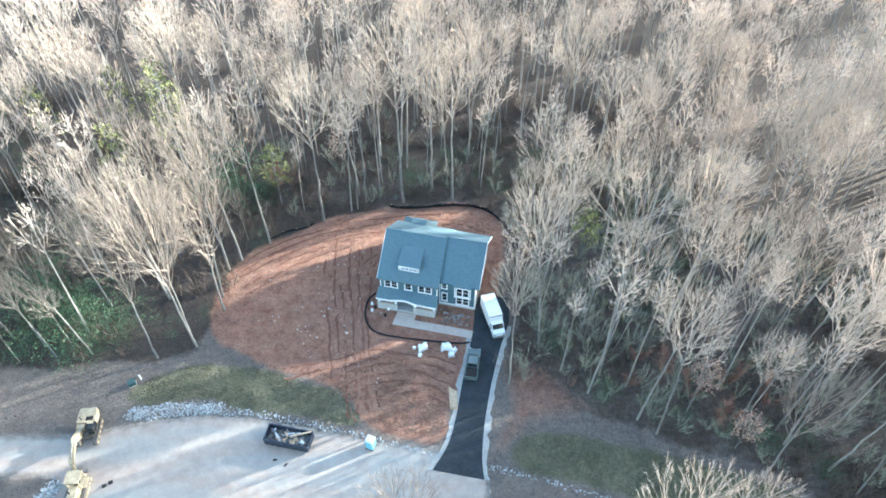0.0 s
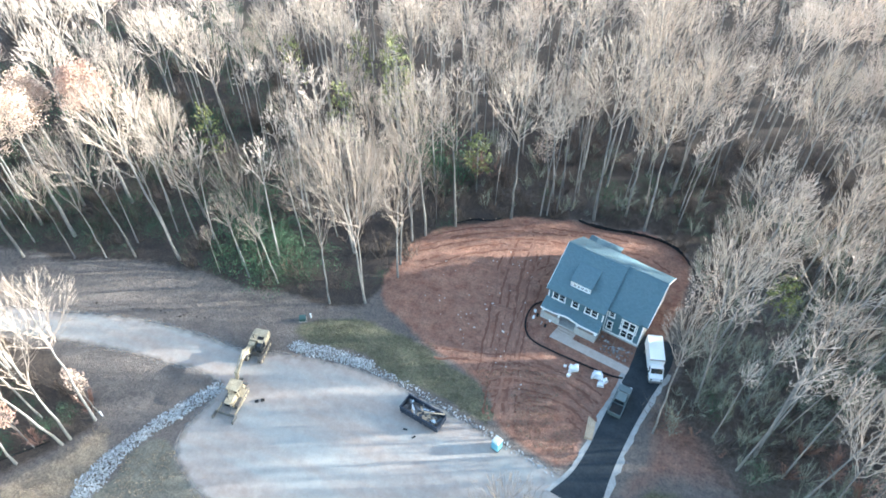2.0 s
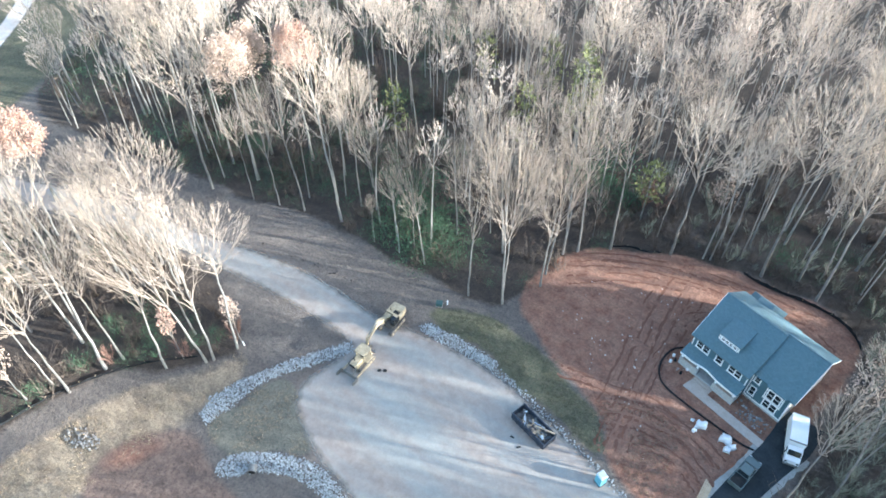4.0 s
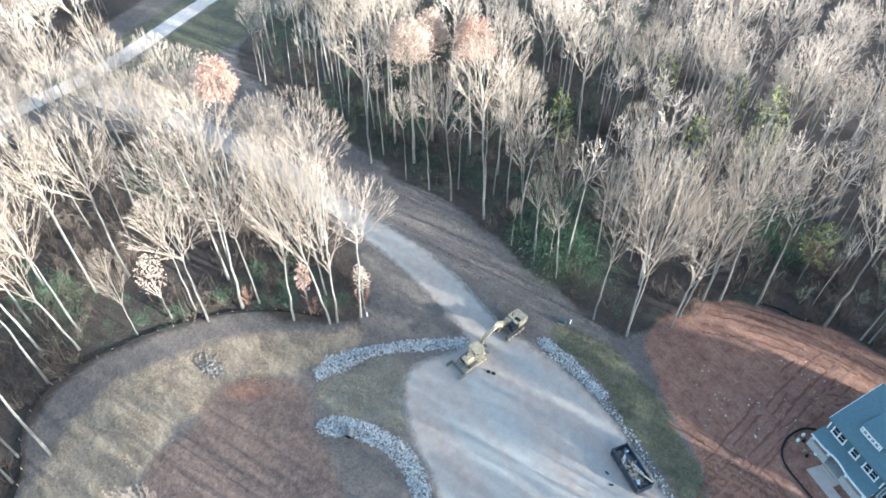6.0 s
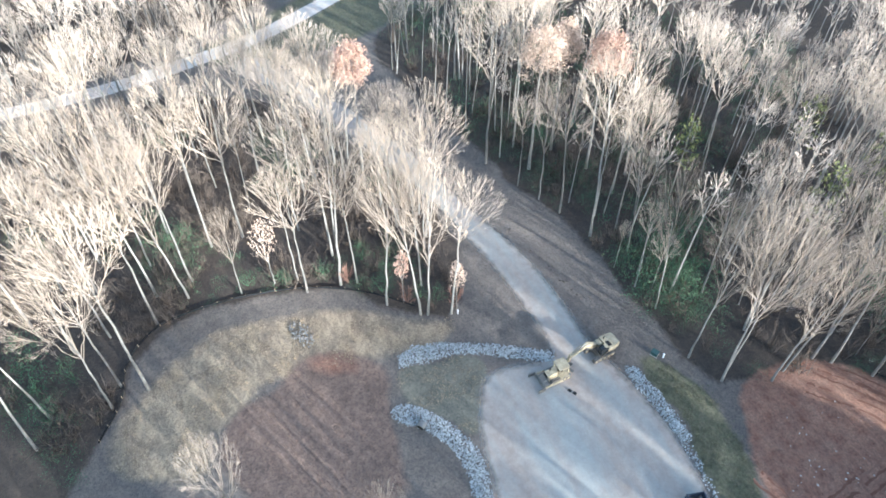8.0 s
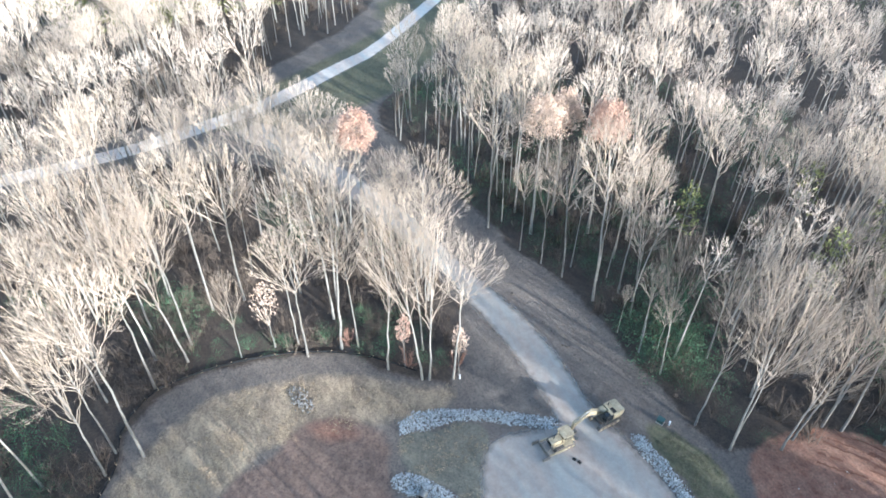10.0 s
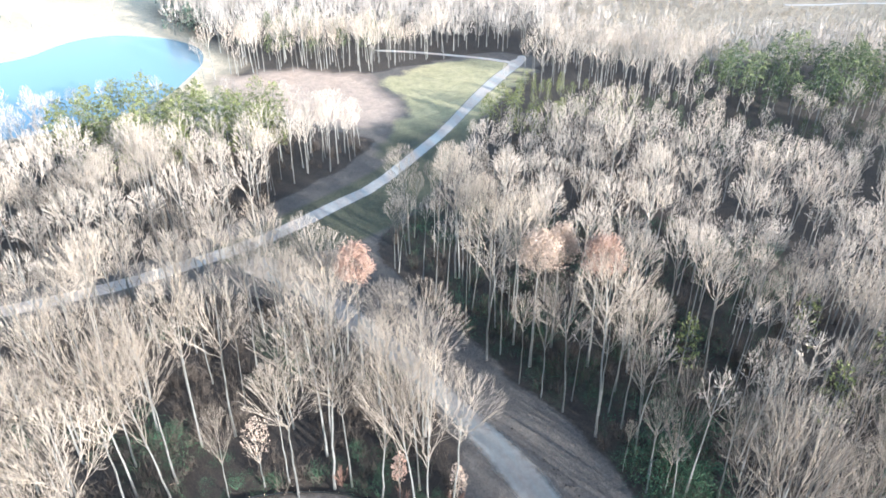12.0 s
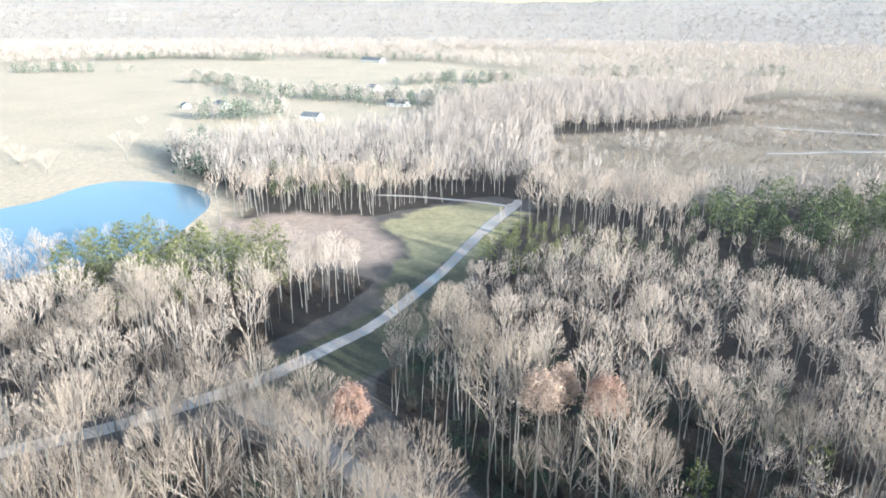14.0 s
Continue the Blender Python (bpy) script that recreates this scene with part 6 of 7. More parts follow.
def pines_in(poly, step, seed, h0, h1, name, label, mat=MAT_PINE):
    x, y = scatter(step, lambda a, c: inside(poly, a, c), seed, min(p[0] for p in poly), max(p[0] for p in poly), min(p[1] for p in poly), max(p[1] for p in poly))
    hs_ = np.random.default_rng(seed).uniform(h0, h1, len(x))
    pair = joined(PINES, x, y, hs_, 20.0, seed, 0.92)
    stuff(name, pair[1], mat, label, "pines")
    stuff("pine_trunks", pair[0], MAT_TRUNKS, "slim pine trunks under a green stand", "pine trunks")


pines_in(PINE_W, 7.6, 61, 14, 21, "pine_stand", "yellow-green pine stand between wood and pond")
pines_in(PINE_N, 7.6, 62, 8, 14, "pine_stand", "yellow-green pine stand beside the far road")
pines_in(PINE_LOW, 5.5, 64, 4, 8, "pine_stand", "young green pines beside the far road")
# shade-coloured and sun-coloured pines mixed in one stand
pines_in(PINE_E, 11.5, 63, 12, 22, "pine_stand", "pine stand in the bare forest, needles coloured dark for shade", MAT_PINE_SHADE)
pines_in(PINE_E, 12.5, 65, 15, 24, "pine_stand", "taller pines in the stand, needles coloured bright for sunlit tops", MAT_PINE_LIT)
pines_in(PINE_HOLLOW, 8.5, 67, 4, 11, "pine_stand", "young pines in the hollow, needles coloured dark for shade", MAT_PINE_SHADE)
pines_in([(-344, 34), (-334, 86), (-350, 110), (-378, 96), (-396, 50), (-372, 28)], 11.0, 66, 12, 20, "pine_stand", "green pines among pale trees behind the dirt field", MAT_PINE_LIT)

# undergrowth: evergreen shrubs and brush under the trees
SHRUBS = []
for k in range(4):
    tw = Twine()
    tw.leaves(leafy(700 + k, 1.0, 0.85, 400, 0.055, 0.0), 0.027, np.random.default_rng(700 + k))
    SHRUBS.append((tw, tw))


def half(forms, xs, ys, hs_, seed):
    """Joined shrubs: each form is a single twine."""
    r = np.random.default_rng(seed)
    arrays = [f[0].arrays() for f in forms]
    V, T, n_ = [], [], 0
    for x, y, h in zip(xs, ys, hs_):
        v_, t_ = arrays[r.integers(len(arrays))]
        a_ = r.uniform(0, 6.28)
        w_ = h * r.uniform(0.7, 1.3)
        V.append(np.stack([x + (v_[:, 0] * math.cos(a_) - v_[:, 1] * math.sin(a_)) * w_, y + (v_[:, 0] * math.sin(a_) + v_[:, 1] * math.cos(a_)) * w_, np.maximum(0.02, v_[:, 2] * h)], -1))
        T.append(t_ + n_)
        n_ += len(v_)
    return np.concatenate(V), np.concatenate(T)


def clumped(step, seed, keep, thresh, scale=0.045):
    x, y = scatter(step, keep, seed, -130, 75, -70, 130)
    k = np.array([noise.noise(Vector((a * scale, c * scale, seed))) for a, c in zip(x, y)]) > thresh
    return x[k], y[k]


def under(a, c):
    d = -signed(MAIN, a, c)
    return (d > 0.6) & (d < 45) & (np.hypot(a, c) > 40) & (bearing(a, c) > -64) & (bearing(a, c) < 120)


ux, uy = clumped(3.4, 71, under, 0.17)
stuff("undergrowth", half(SHRUBS, ux, uy, rng.uniform(1.0, 3.6, len(ux)), 72), MAT_EVERGREEN, "dark evergreen shrubs under the bare trees", "shrubs")
ex, ey = scatter(5.2, lambda a, c: (a > 9) & (a < 75) & (c < 100) & under(a, c), 77, 8, 76, 30, 100)
k = np.array([noise.noise(Vector((a * 0.09, c * 0.09, 5))) for a, c in zip(ex, ey)]) > 0.24
ex, ey = ex[k], ey[k]
stuff("evergreen_understory", half(SHRUBS, ex, ey, rng.uniform(1.0, 3.4, len(ex)), 78), MAT_EVERGREEN, "dark green shrubs under bare trees", "shrubs")


def sapling(seed, n_, w):
    """A twiggy bush one metre high: stems from the foot and a haze of fine twigs."""
    r = np.random.default_rng(seed)
    tw = Twine()
    th, f = r.uniform(0, 6.28, 7), r.uniform(0.12, 0.4, 7)
    stems = np.stack([f * np.cos(th), f * np.sin(th), r.uniform(0.6, 0.9, 7)], -1)
    tw.twigs(np.zeros((7, 3)), stems, w * 1.4, r)
    q = stems[r.integers(0, 7, n_)] * r.uniform(0.35, 1.0, (n_, 1))
    tw.twigs(q, q * np.array([0.35, 0.35, 0.12]) + r.normal(0, 0.075, (n_, 3)) + np.array([0, 0, 0.07]), w, r)
    return tw, tw


SAPLINGS = [sapling(730 + k, 320, 0.0095) for k in range(4)]
MAT_RUSSETTWIG = simple("russet_twigs", (0.20, 0.115, 0.088), (0.37, 0.225, 0.175), 0.5, 0.9, 0, 0, per_island=0.25)
gx2, gy2 = scatter(2.7, lambda a, c: (a > 9) & (a < 80) & (c < 100) & under(a, c), 88, 8, 81, 32, 100)
k = np.array([noise.noise(Vector((a * 0.07, c * 0.07, 9))) for a, c in zip(gx2, gy2)]) > -0.2
gx2, gy2 = gx2[k], gy2[k]
stuff("sapling_thicket", half(SAPLINGS, gx2, gy2, rng.uniform(2.0, 6.5, len(gx2)), 89), MAT_SAPLING, "grey-green twiggy saplings under bare trees", "shrubs")
hx2, hy2 = scatter(4.0, lambda a, c: (bearing(a, c) > -20) & (bearing(a, c) < 74) & (-signed(MAIN, a, c) > 1) & (-signed(MAIN, a, c) < 26) & (a < 12), 96, -120, 12, 20, 125)
back = hx2 > -34
stuff("sapling_thicket", half(SAPLINGS, hx2[back], hy2[back], rng.uniform(1.2, 5.0, back.sum()), 97), MAT_SAPLING, "grey-green twiggy saplings behind the house", "shrubs")
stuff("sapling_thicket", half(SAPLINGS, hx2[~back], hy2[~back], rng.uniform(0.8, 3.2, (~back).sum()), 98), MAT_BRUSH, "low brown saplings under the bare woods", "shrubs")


def shrub_form(name, mat, k, leafy_):
    """One shrub, a metre high: leaf clumps or fine russet twigs on short stems."""
    tw = Twine()
    if leafy_:
        tw.leaves(leafy(740 + k, 1.0, 0.6, 700, 0.05, 0.04), 0.022, np.random.default_rng(740 + k))
        st = np.random.default_rng(745 + k).normal(0, 0.22, (9, 3)) + np.array([0, 0, 0.7])
        tw.twigs(np.zeros((9, 3)), st, 0.03, np.random.default_rng(k))
    else:
        tw = sapling(750 + k, 520, 0.013)[0]
    return mesh_of(name, *tw.arrays(), mat)


GREENS = [shrub_form("evergreen_shrub", MAT_EVERGREEN, k, True) for k in range(3)]
RUSSETS = [shrub_form("russet_shrub", MAT_RUSSETTWIG, k + 5, False) for k in range(3)]
SHRUB_SPOTS = [(-39.5, 96.6, 11.0), (-36.8, 91.5, 6.5), (-33.8, 93.5, 7.5), (-41.5, 93.0, 8.5), (-17.3, 95.0, 2.6), (-7.2, 99.6, 3.0), (-71.0, 71.0, 6.0), (-63.4, 70.7, 8.0), (-60.8, 63.7, 6.0), (-67.0, 65.0, 5.6), (-64.0, 66.5, 7.0),
               (-57.5, 66.5, 4.4), (-98.0, -14.2, 5.0), (-82.0, 2.0, 3.0), (-83.5, -3.9, 2.6), (-81.0, 9.0, 3.6), (-82.5, 16.1, 4.0), (-74.0, 17.3, 3.4), (-70.5, 23.0, 3.2), (-69.0, 25.6, 3.0), (-74.5, -37.7, 5.5),
               (-74.0, -32.0, 5.0), (-67.5, -35.5, 4.4), (-80.4, -38.6, 5.5), (-77.5, 18.8, 3.0), (24.0, 52.5, 3.6), (44.8, 44.4, 4.6), (52.4, 40.5, 4.2), (50.6, 45.2, 3.6), (36.5, 54.0, 3.0), (17.5, 60.5, 4.4)]
RUSSET_SPOTS = [(-31.5, 95.8, 7.5), (-29.0, 97.5, 6.5), (-59.2, 62.6, 3.2), (-54.2, 61.6, 3.0), (15.6, 55.8, 2.6), (19.5, 54.0, 2.4), (33.5, 56.5, 6.0), (36.8, 52.5, 6.5), (42.8, 54.5, 6.5), (40.0, 48.0, 6.0), (47.5, 51.0, 7.0), (30.0, 58.5, 5.0),
                (-70.0, 20.5, 4.5), (-66.5, 27.5, 5.0), (-78.0, 12.5, 4.0), (28.0, 54.0, 4.2)]
for spots, forms, name, label in ((SHRUB_SPOTS, GREENS, "evergreen_shrub", "dense dark green holly shrub under bare trees"), (RUSSET_SPOTS, RUSSETS, "russet_shrub", "twiggy russet beech sapling at the wood's edge")):
    for i_, (x, y, h) in enumerate(spots):
        ob = tagged(new(name, forms[i_ % 3]), label, "shrub")
        w_ = h * (0.95 + 0.2 * math.sin(i_ * 2.3))
        ob.matrix_basis = Matrix.Translation((x, y, 0)) @ Matrix.Rotation(i_ * 1.9, 4, 'Z') @ Matrix.Diagonal((w_, w_, h, 1))
tx_, ty_ = scatter(2.1, lambda a, c: inside([(-66, 58.5), (-60, 58), (-50, 59), (-47, 60), (-48, 66), (-57, 70), (-66, 68)], a, c), 73, -68, -44, 56, 72)
stuff("holly_thicket", half(SHRUBS, tx_, ty_, rng.uniform(1.2, 5.5, len(tx_)), 74), MAT_EVERGREEN, "dense dark green holly thicket at the wood's edge", "shrubs")
bx, by = clumped(2.9, 75, under, -0.12, 0.07)
BRUSH = []
for k in range(3):
    r = np.random.default_rng(760 + k)
    tw = Twine()
    d = r.normal(0, 0.45, (40, 3)) + np.array([0, 0, 1.0])
    p = np.zeros((40, 3)) + r.normal(0, 0.12, (40, 3)) * np.array([1, 1, 0])
    tw.twigs(p, d * r.uniform(0.4, 1.0, (40, 1)), 0.028, r)
    q = p[:30] + d[:30] * 0.6
    tw.twigs(q, r.normal(0, 0.35, (30, 3)) + np.array([0, 0, 0.2]), 0.022, r)
    BRUSH.append((tw, tw))
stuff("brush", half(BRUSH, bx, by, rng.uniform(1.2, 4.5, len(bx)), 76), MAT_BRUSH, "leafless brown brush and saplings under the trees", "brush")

wx, wy = scatter(7.0, lambda a, c: (np.hypot(a, c) < 250) & (bearing(a, c) > 30) & (bearing(a, c) < 108) & (-signed(MAIN, a, c) > 2) & (-signed(MAIN, a, c) < 70) & ~inside(OPEN_FAR, a, c)
                 & ~inside(POND, a, c) & (np.hypot(a, c) > 110), 79, -250, -40, -90, 220)
sx_, sy_ = scatter(5.5, lambda a, c: (np.hypot(a, c) < 175) & (np.hypot(a, c) > 95) & (bearing(a, c) > 38) & (bearing(a, c) < 76) & (-signed(MAIN, a, c) > 3), 85, -175, -50, 20, 140)
stuff("understory", half(SHRUBS, sx_, sy_, rng.uniform(1.5, 6.0, len(sx_)), 86), MAT_EVERGREEN, "dark evergreen understory of the dense wood", "shrubs")
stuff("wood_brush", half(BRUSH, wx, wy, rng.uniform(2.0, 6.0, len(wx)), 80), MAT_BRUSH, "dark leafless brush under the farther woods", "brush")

# ---- distance: woods, hedges, farms, hills ----
def tuft(seed, h, rad, n_, w):
    """A far bare tree: a stem and a fan of rising sprays."""
    r = np.random.default_rng(seed)
    tr, cr = Twine(), Twine()
    tr.tube(np.array([(0, 0, 0), (0, 0, h * 0.7)]), [h * 0.011, h * 0.006], 3)
    f = r.uniform(0, 1, n_)
    th = r.uniform(0, 6.28, n_)
    reach = rad * np.sqrt(np.clip(np.sin(np.pi * (0.12 + 0.8 * f)), 0.05, 1)) * r.uniform(0.25, 1.0, n_)
    p = np.stack([reach * np.cos(th), reach * np.sin(th), h * (0.34 + 0.5 * f)], -1)
    d = p * np.array([0.32, 0.32, 0]) + r.normal(0, 0.035 * h, (n_, 3)) + np.array([0, 0, 1])[None] * h * r.uniform(0.1, 0.24, (n_, 1))
    cr.twigs(p, d, w, r)
    return tr, cr


TUFTS = [tuft(800 + k, 22.0, 4.6, 120, 0.2) for k in range(4)]
FAR_FIELDS = [[(-700, 250), (-860, 330), (-1100, 560), (-1080, 610), (-860, 470), (-720, 300)], [(-1900, 700), (-1500, 1000), (-1700, 1150), (-2200, 800)]]


def far_wooded(x, y):
    k = wooded(x, y)
    for f in FAR_FIELDS:
        k &= ~inside(f, x, y)
    return k


dx, dy = scatter(9.8, lambda x, y: (np.hypot(x, y) >= 350) & (np.hypot(x, y) < 950) & (bearing(x, y) > 33) & (bearing(x, y) < 106) & far_wooded(x, y), 13, -950, 0, -100, 800)
woods("distant_woods", joined(TUFTS, dx, dy, rng.uniform(17, 27, len(dx)), 22.0, 23), "bare woods stretching into the distance, twigs paled for haze", MAT_HAZEWOOD)
# hillside twigs toned to match the hill, whose colour has haze painted in
MAT_HAZE = simple("hazy_hill_twigs", (0.25, 0.222, 0.20), (0.36, 0.32, 0.288), 0.01, 1.0, 0, 0, per_island=0.1)
TINY = [tuft(820 + k, 22.0, 6.0, 52, 0.55) for k in range(4)]
for near, far, step, seed in ((950, 1800, 21.0, 14), (1800, 3000, 36.0, 31)):
    hx, hy = scatter(step, lambda x, y: (np.hypot(x, y) >= near) & (np.hypot(x, y) < far) & (bearing(x, y) > 33) & (bearing(x, y) < 108) & far_wooded(x, y), seed, -3000, 0, -950, 2600)
    woods("horizon_woods", joined(TINY, hx, hy, rng.uniform(13, 24, len(hx)) * (1.0 if near < 1000 else 1.2), 22.0, seed + 10, step / 21.0), "bare woods near the horizon, twigs paled for haze", MAT_HAZEWOOD)
# trees on the far hillsides
r = np.random.default_rng(87)
parts_v, parts_t, n_ = [], [], 0
HILLTREES = [tuft(840 + k, 22.0, 6.0, 22, 1.2) for k in range(4)]
for rad in np.arange(2960, 4290, 42):
    q = np.radians(np.arange(34, 106, 0.55) + r.uniform(-0.3, 0.3, 131))
    lift_ = float(np.interp(rad, [2900, 3400, 3900, 4300], [0, 66, 118, 196]))
    d_ = rad + r.uniform(-28, 28, len(q))
    v_, t_ = joined(HILLTREES, -np.sin(q) * d_, np.cos(q) * d_, r.uniform(16, 28, len(q)), 22.0, int(rad), 1.8)[1]
    v_[:, 2] += lift_ - 4
    parts_v.append(v_)
    parts_t.append(t_ + n_)
    n_ += len(v_)
stuff("hill_woods", (np.concatenate(parts_v), np.concatenate(parts_t)), MAT_HAZE, "woods on the far hillsides, coloured to match the haze-pale hills", "forest")
# hedges and groves in the fields
gx_, gy_ = [], []
for (x0, y0), (x1, y1), n_, w_ in (((-1764, -150), (-1829, 20), 70, 16), ((-1829, 20), (-1664, 204), 80, 16), ((-1737, 353), (-1506, 597), 50, 12), ((-1415, -271), (-1376, -142), 34, 14),
                                    ((-1340, -83), (-1345, -75), 4, 6), ((-1114, 28), (-1069, 67), 26, 12), ((-1060, 70), (-840, 98), 34, 16), ((-867, 125), (-799, 203), 40, 16), ((-771, 200), (-715, 290), 46, 16),
                                    ((-690, 20), (-680, 90), 26, 10), ((-950, 300), (-1020, 420), 34, 12), ((-420, 14), (-520, 4), 24, 8), ((-1049, 670), (-1011, 768), 40, 14), ((-955, 967), (-943, 998), 22, 14), ((-951, 425), (-997, 505), 40, 12), ((-773, 296), (-783, 330), 24, 12), ((-1186, 975), (-1098, 1032), 24, 16)):
    r = np.random.default_rng(n_ * 7)
    n_ = int(n_ * 1.6)
    u_ = r.uniform(0, 1, n_)
    gx_ += list(x0 + (x1 - x0) * u_ + r.normal(0, w_, n_))
    gy_ += list(y0 + (y1 - y0) * u_ + r.normal(0, w_, n_))
gx_, gy_ = np.array(gx_), np.array(gy_)
ev = rng.uniform(size=len(gx_)) < 0.45
woods("field_grove", joined(TINY, gx_[~ev], gy_[~ev], rng.uniform(14, 22, (~ev).sum()), 22.0, 25), "bare hedgerow trees between pale fields", MAT_HAZEWOOD)
BUSHY = [pine(620 + k, 20.0, 6.0, 130, 0.95, 0.08) for k in range(3)]
stuff("field_evergreens", joined(BUSHY, gx_[ev], gy_[ev], rng.uniform(13, 20, ev.sum()), 20.0, 26)[1], MAT_FARGREEN, "dark evergreens between pale fields", "trees")
# broad bare trees by the pond
pond_form = tree_thing("broad_tree", *bare_tree(431, 26.0, 0.2, 13.0, 8, 4, 130, 9, 0.14, 0.012, 0.02, low=True, lift=0.05, dome=0.7), "broad bare tree with a pale crown near the pond", "tree", leaf=MAT_WOOD)
for x, y, h in ((-503, -36, 24), (-472, -79, 22), (-510, -101, 20), (-486, -92, 16), (-566, -122, 19), (-640, -30, 17)):
    t = plant(pond_form, x, y, h, None, 1.1)
    t["label"] = "broad bare tree with a pale crown near the pond"
# young scrub on the felled ground
MAT_SCRUB = simple("olive_scrub", (0.25, 0.20, 0.155), (0.43, 0.36, 0.285), 0.05, 0.95, 0, 0, per_island=0.25)
SCRUB = []
for k in range(3):
    r = np.random.default_rng(770 + k)
    tw = Twine()
    d = r.normal(0, 0.5, (16, 3)) + np.array([0, 0, 1.0])
    tw.twigs(r.normal(0, 0.5, (16, 3)) * np.array([1, 1, 0]), d * r.uniform(0.4, 1.0, (16, 1)), 0.12, r)
    SCRUB.append((tw, tw))
cx, cy = scatter(4.8, lambda a, c: inside(CLEARCUT, a, c) & (signed(TRACK, a, c) < -7) & (signed(TRACK_B, a, c) < -7), 81, -680, -280, 210, 910)
stuff("scrub", half(SCRUB, cx, cy, rng.uniform(0.8, 2.8, len(cx)), 82), MAT_SCRUB, "low young scrub on felled ground", "scrub")
yx, yy = scatter(9.0, lambda a, c: inside(CLEARCUT, a, c) & (signed(TRACK, a, c) < -9) & (signed(TRACK_B, a, c) < -9) & (np.sin(a * 0.045 + 1.3) + np.sin(c * 0.06) > 0.1), 84, -680, -240, 190, 850)
woods("young_trees", joined(TUFTS, yx, yy, np.random.default_rng(85).uniform(4, 10, len(yx)), 22.0, 86, 1.5), "thin young bare trees scattered over felled ground", MAT_HAZEWOOD)
hx, hy = scatter(12.5, lambda a, c: inside(PINE_HOLLOW, a, c), 88, -235, -135, 130, 262)
woods("hollow_trees", joined(FARS, hx, hy, np.random.default_rng(89).uniform(13, 20, len(hx)), 26.0, 90), "slim bare trees standing in the shaded hollow")
side = [(-143 - 0.19 * (k * 5.2) + 2.2 * math.sin(k * 2.7), -64 + k * 5.2 + 1.5 * math.sin(k * 4.1)) for k in range(15)]
woods("roadside_trees", joined(MIDS, [q[0] for q in side], [q[1] for q in side], [23.0 + 3 * math.sin(k * 1.9) for k in range(len(side))], 26.0, 91), "pale bare trees along the gravel road")
# a row of pale trees before the far wood, and bare trees on the pond's near bank
bank = [(-327 + 3 * math.sin(k * 2.1), 8 + k * 5.6 + 1.5 * math.sin(k * 3.7)) for k in range(19)] + [(-284, -92), (-280, -74), (-279, -52), (-276, -30), (-272, -12), (-290, -104), (-276, -63)]
woods("bank_trees", joined(FARS, [q[0] for q in bank], [q[1] for q in bank], [(20 + 6 * math.sin(k * 1.7)) if k < 19 else 17 + 3 * math.sin(k * 2.3) for k in range(len(bank))], 26.0, 83), "pale bare trees along the dirt field and pond")


def farm(name, x, y, turn, l_, w_, h_, label):
    f = tagged(new(name), label, "house")
    f.matrix_basis = pose(x, y, 0, 0, 0, turn)
    profile("wall", [(-w_ / 2, 0), (-w_ / 2, h_), (0, h_ + w_ * 0.3), (w_ / 2, h_), (w_ / 2, 0)], -l_ / 2, l_ / 2, MAT_PALEWALL, f)
    for s in (-1, 1):
        slab("roof", [(-l_ / 2 - 0.4, s * (w_ / 2 + 0.4), h_ - 0.1), (l_ / 2 + 0.4, s * (w_ / 2 + 0.4), h_ - 0.1), (l_ / 2 + 0.4, 0, h_ + w_ * 0.3 + 0.15), (-l_ / 2 - 0.4, 0, h_ + w_ * 0.3 + 0.15)], 0.2, MAT_DARKROOF, f)
    for k in range(3):
        u_ = -l_ / 2 + l_ * (k + 0.5) / 3
        boxes("window", [(u_ - 0.5, u_ + 0.5, s * (w_ / 2 + 0.02) - 0.03, s * (w_ / 2 + 0.02) + 0.03, 1.0, 2.2) for s in (-1, 1)], MAT_GLASS, f)


for x, y, turn, l_, w_, h_ in ((-793, 8, 10, 12, 8, 3), (-655, 118, 40, 20, 11, 4), (-1540, 420, 30, 60, 18, 6), (-779, 45, 20, 22, 12, 4), (-735, 228, 40, 24, 12, 4), (-922, 252, 10, 24, 12, 4)):
    farm("farmhouse", x, y, turn, l_, w_, h_, "small white farmhouse with a grey roof in pale fields")

# wooded hills along the horizon, with haze painted into their pale colour
MAT_HILL, nt, b = material("haze_pale_hills", 1.0)
b.inputs["Specular IOR Level"].default_value = 0.0
v = where(nt)
mp = nt.nodes.new("ShaderNodeMapping")
mp.inputs["Scale"].default_value = (0.0022, 0.0022, 0.045)
nt.links.new(v, mp.inputs["Vector"])
belt = noise_tex(nt, 1.0, 5, 0.62, mp.outputs[0], 0.3)
speck = noise_tex(nt, 0.03, 4, 0.7, v)
woody = mix(nt, speck, (0.54, 0.455, 0.39), (0.64, 0.545, 0.465))
col = mix(nt, ramp(nt, belt, [(0.28, (1, 1, 1)), (0.45, (0, 0, 0))]), woody, (0.46, 0.405, 0.36))
col = mix(nt, ramp(nt, belt, [(0.6, (0, 0, 0)), (0.66, (1, 1, 1))]), col, (0.68, 0.59, 0.49))
nt.links.new(col, b.inputs["Base Color"])
a_ = np.radians(np.arange(20, 120, 0.5))
rows_ = []
for k, (rad, base) in enumerate(((2900, 0.0), (3400, 70.0), (3900, 125.0), (4300, 205.0), (4800, 160.0))):
    hgt = np.array([base * (1 + 0.10 * noise.noise(Vector((q * 5, k * 0.6, 0))) + 0.04 * noise.noise(Vector((q * 23, k, 4)))) for q in a_])
    rows_.append(np.stack([-np.sin(a_) * rad, np.cos(a_) * rad, hgt - (0.5 if base == 0 else 0)], -1))
V = np.array(rows_)
i_ = np.arange(V.shape[0] * V.shape[1]).reshape(V.shape[:2])
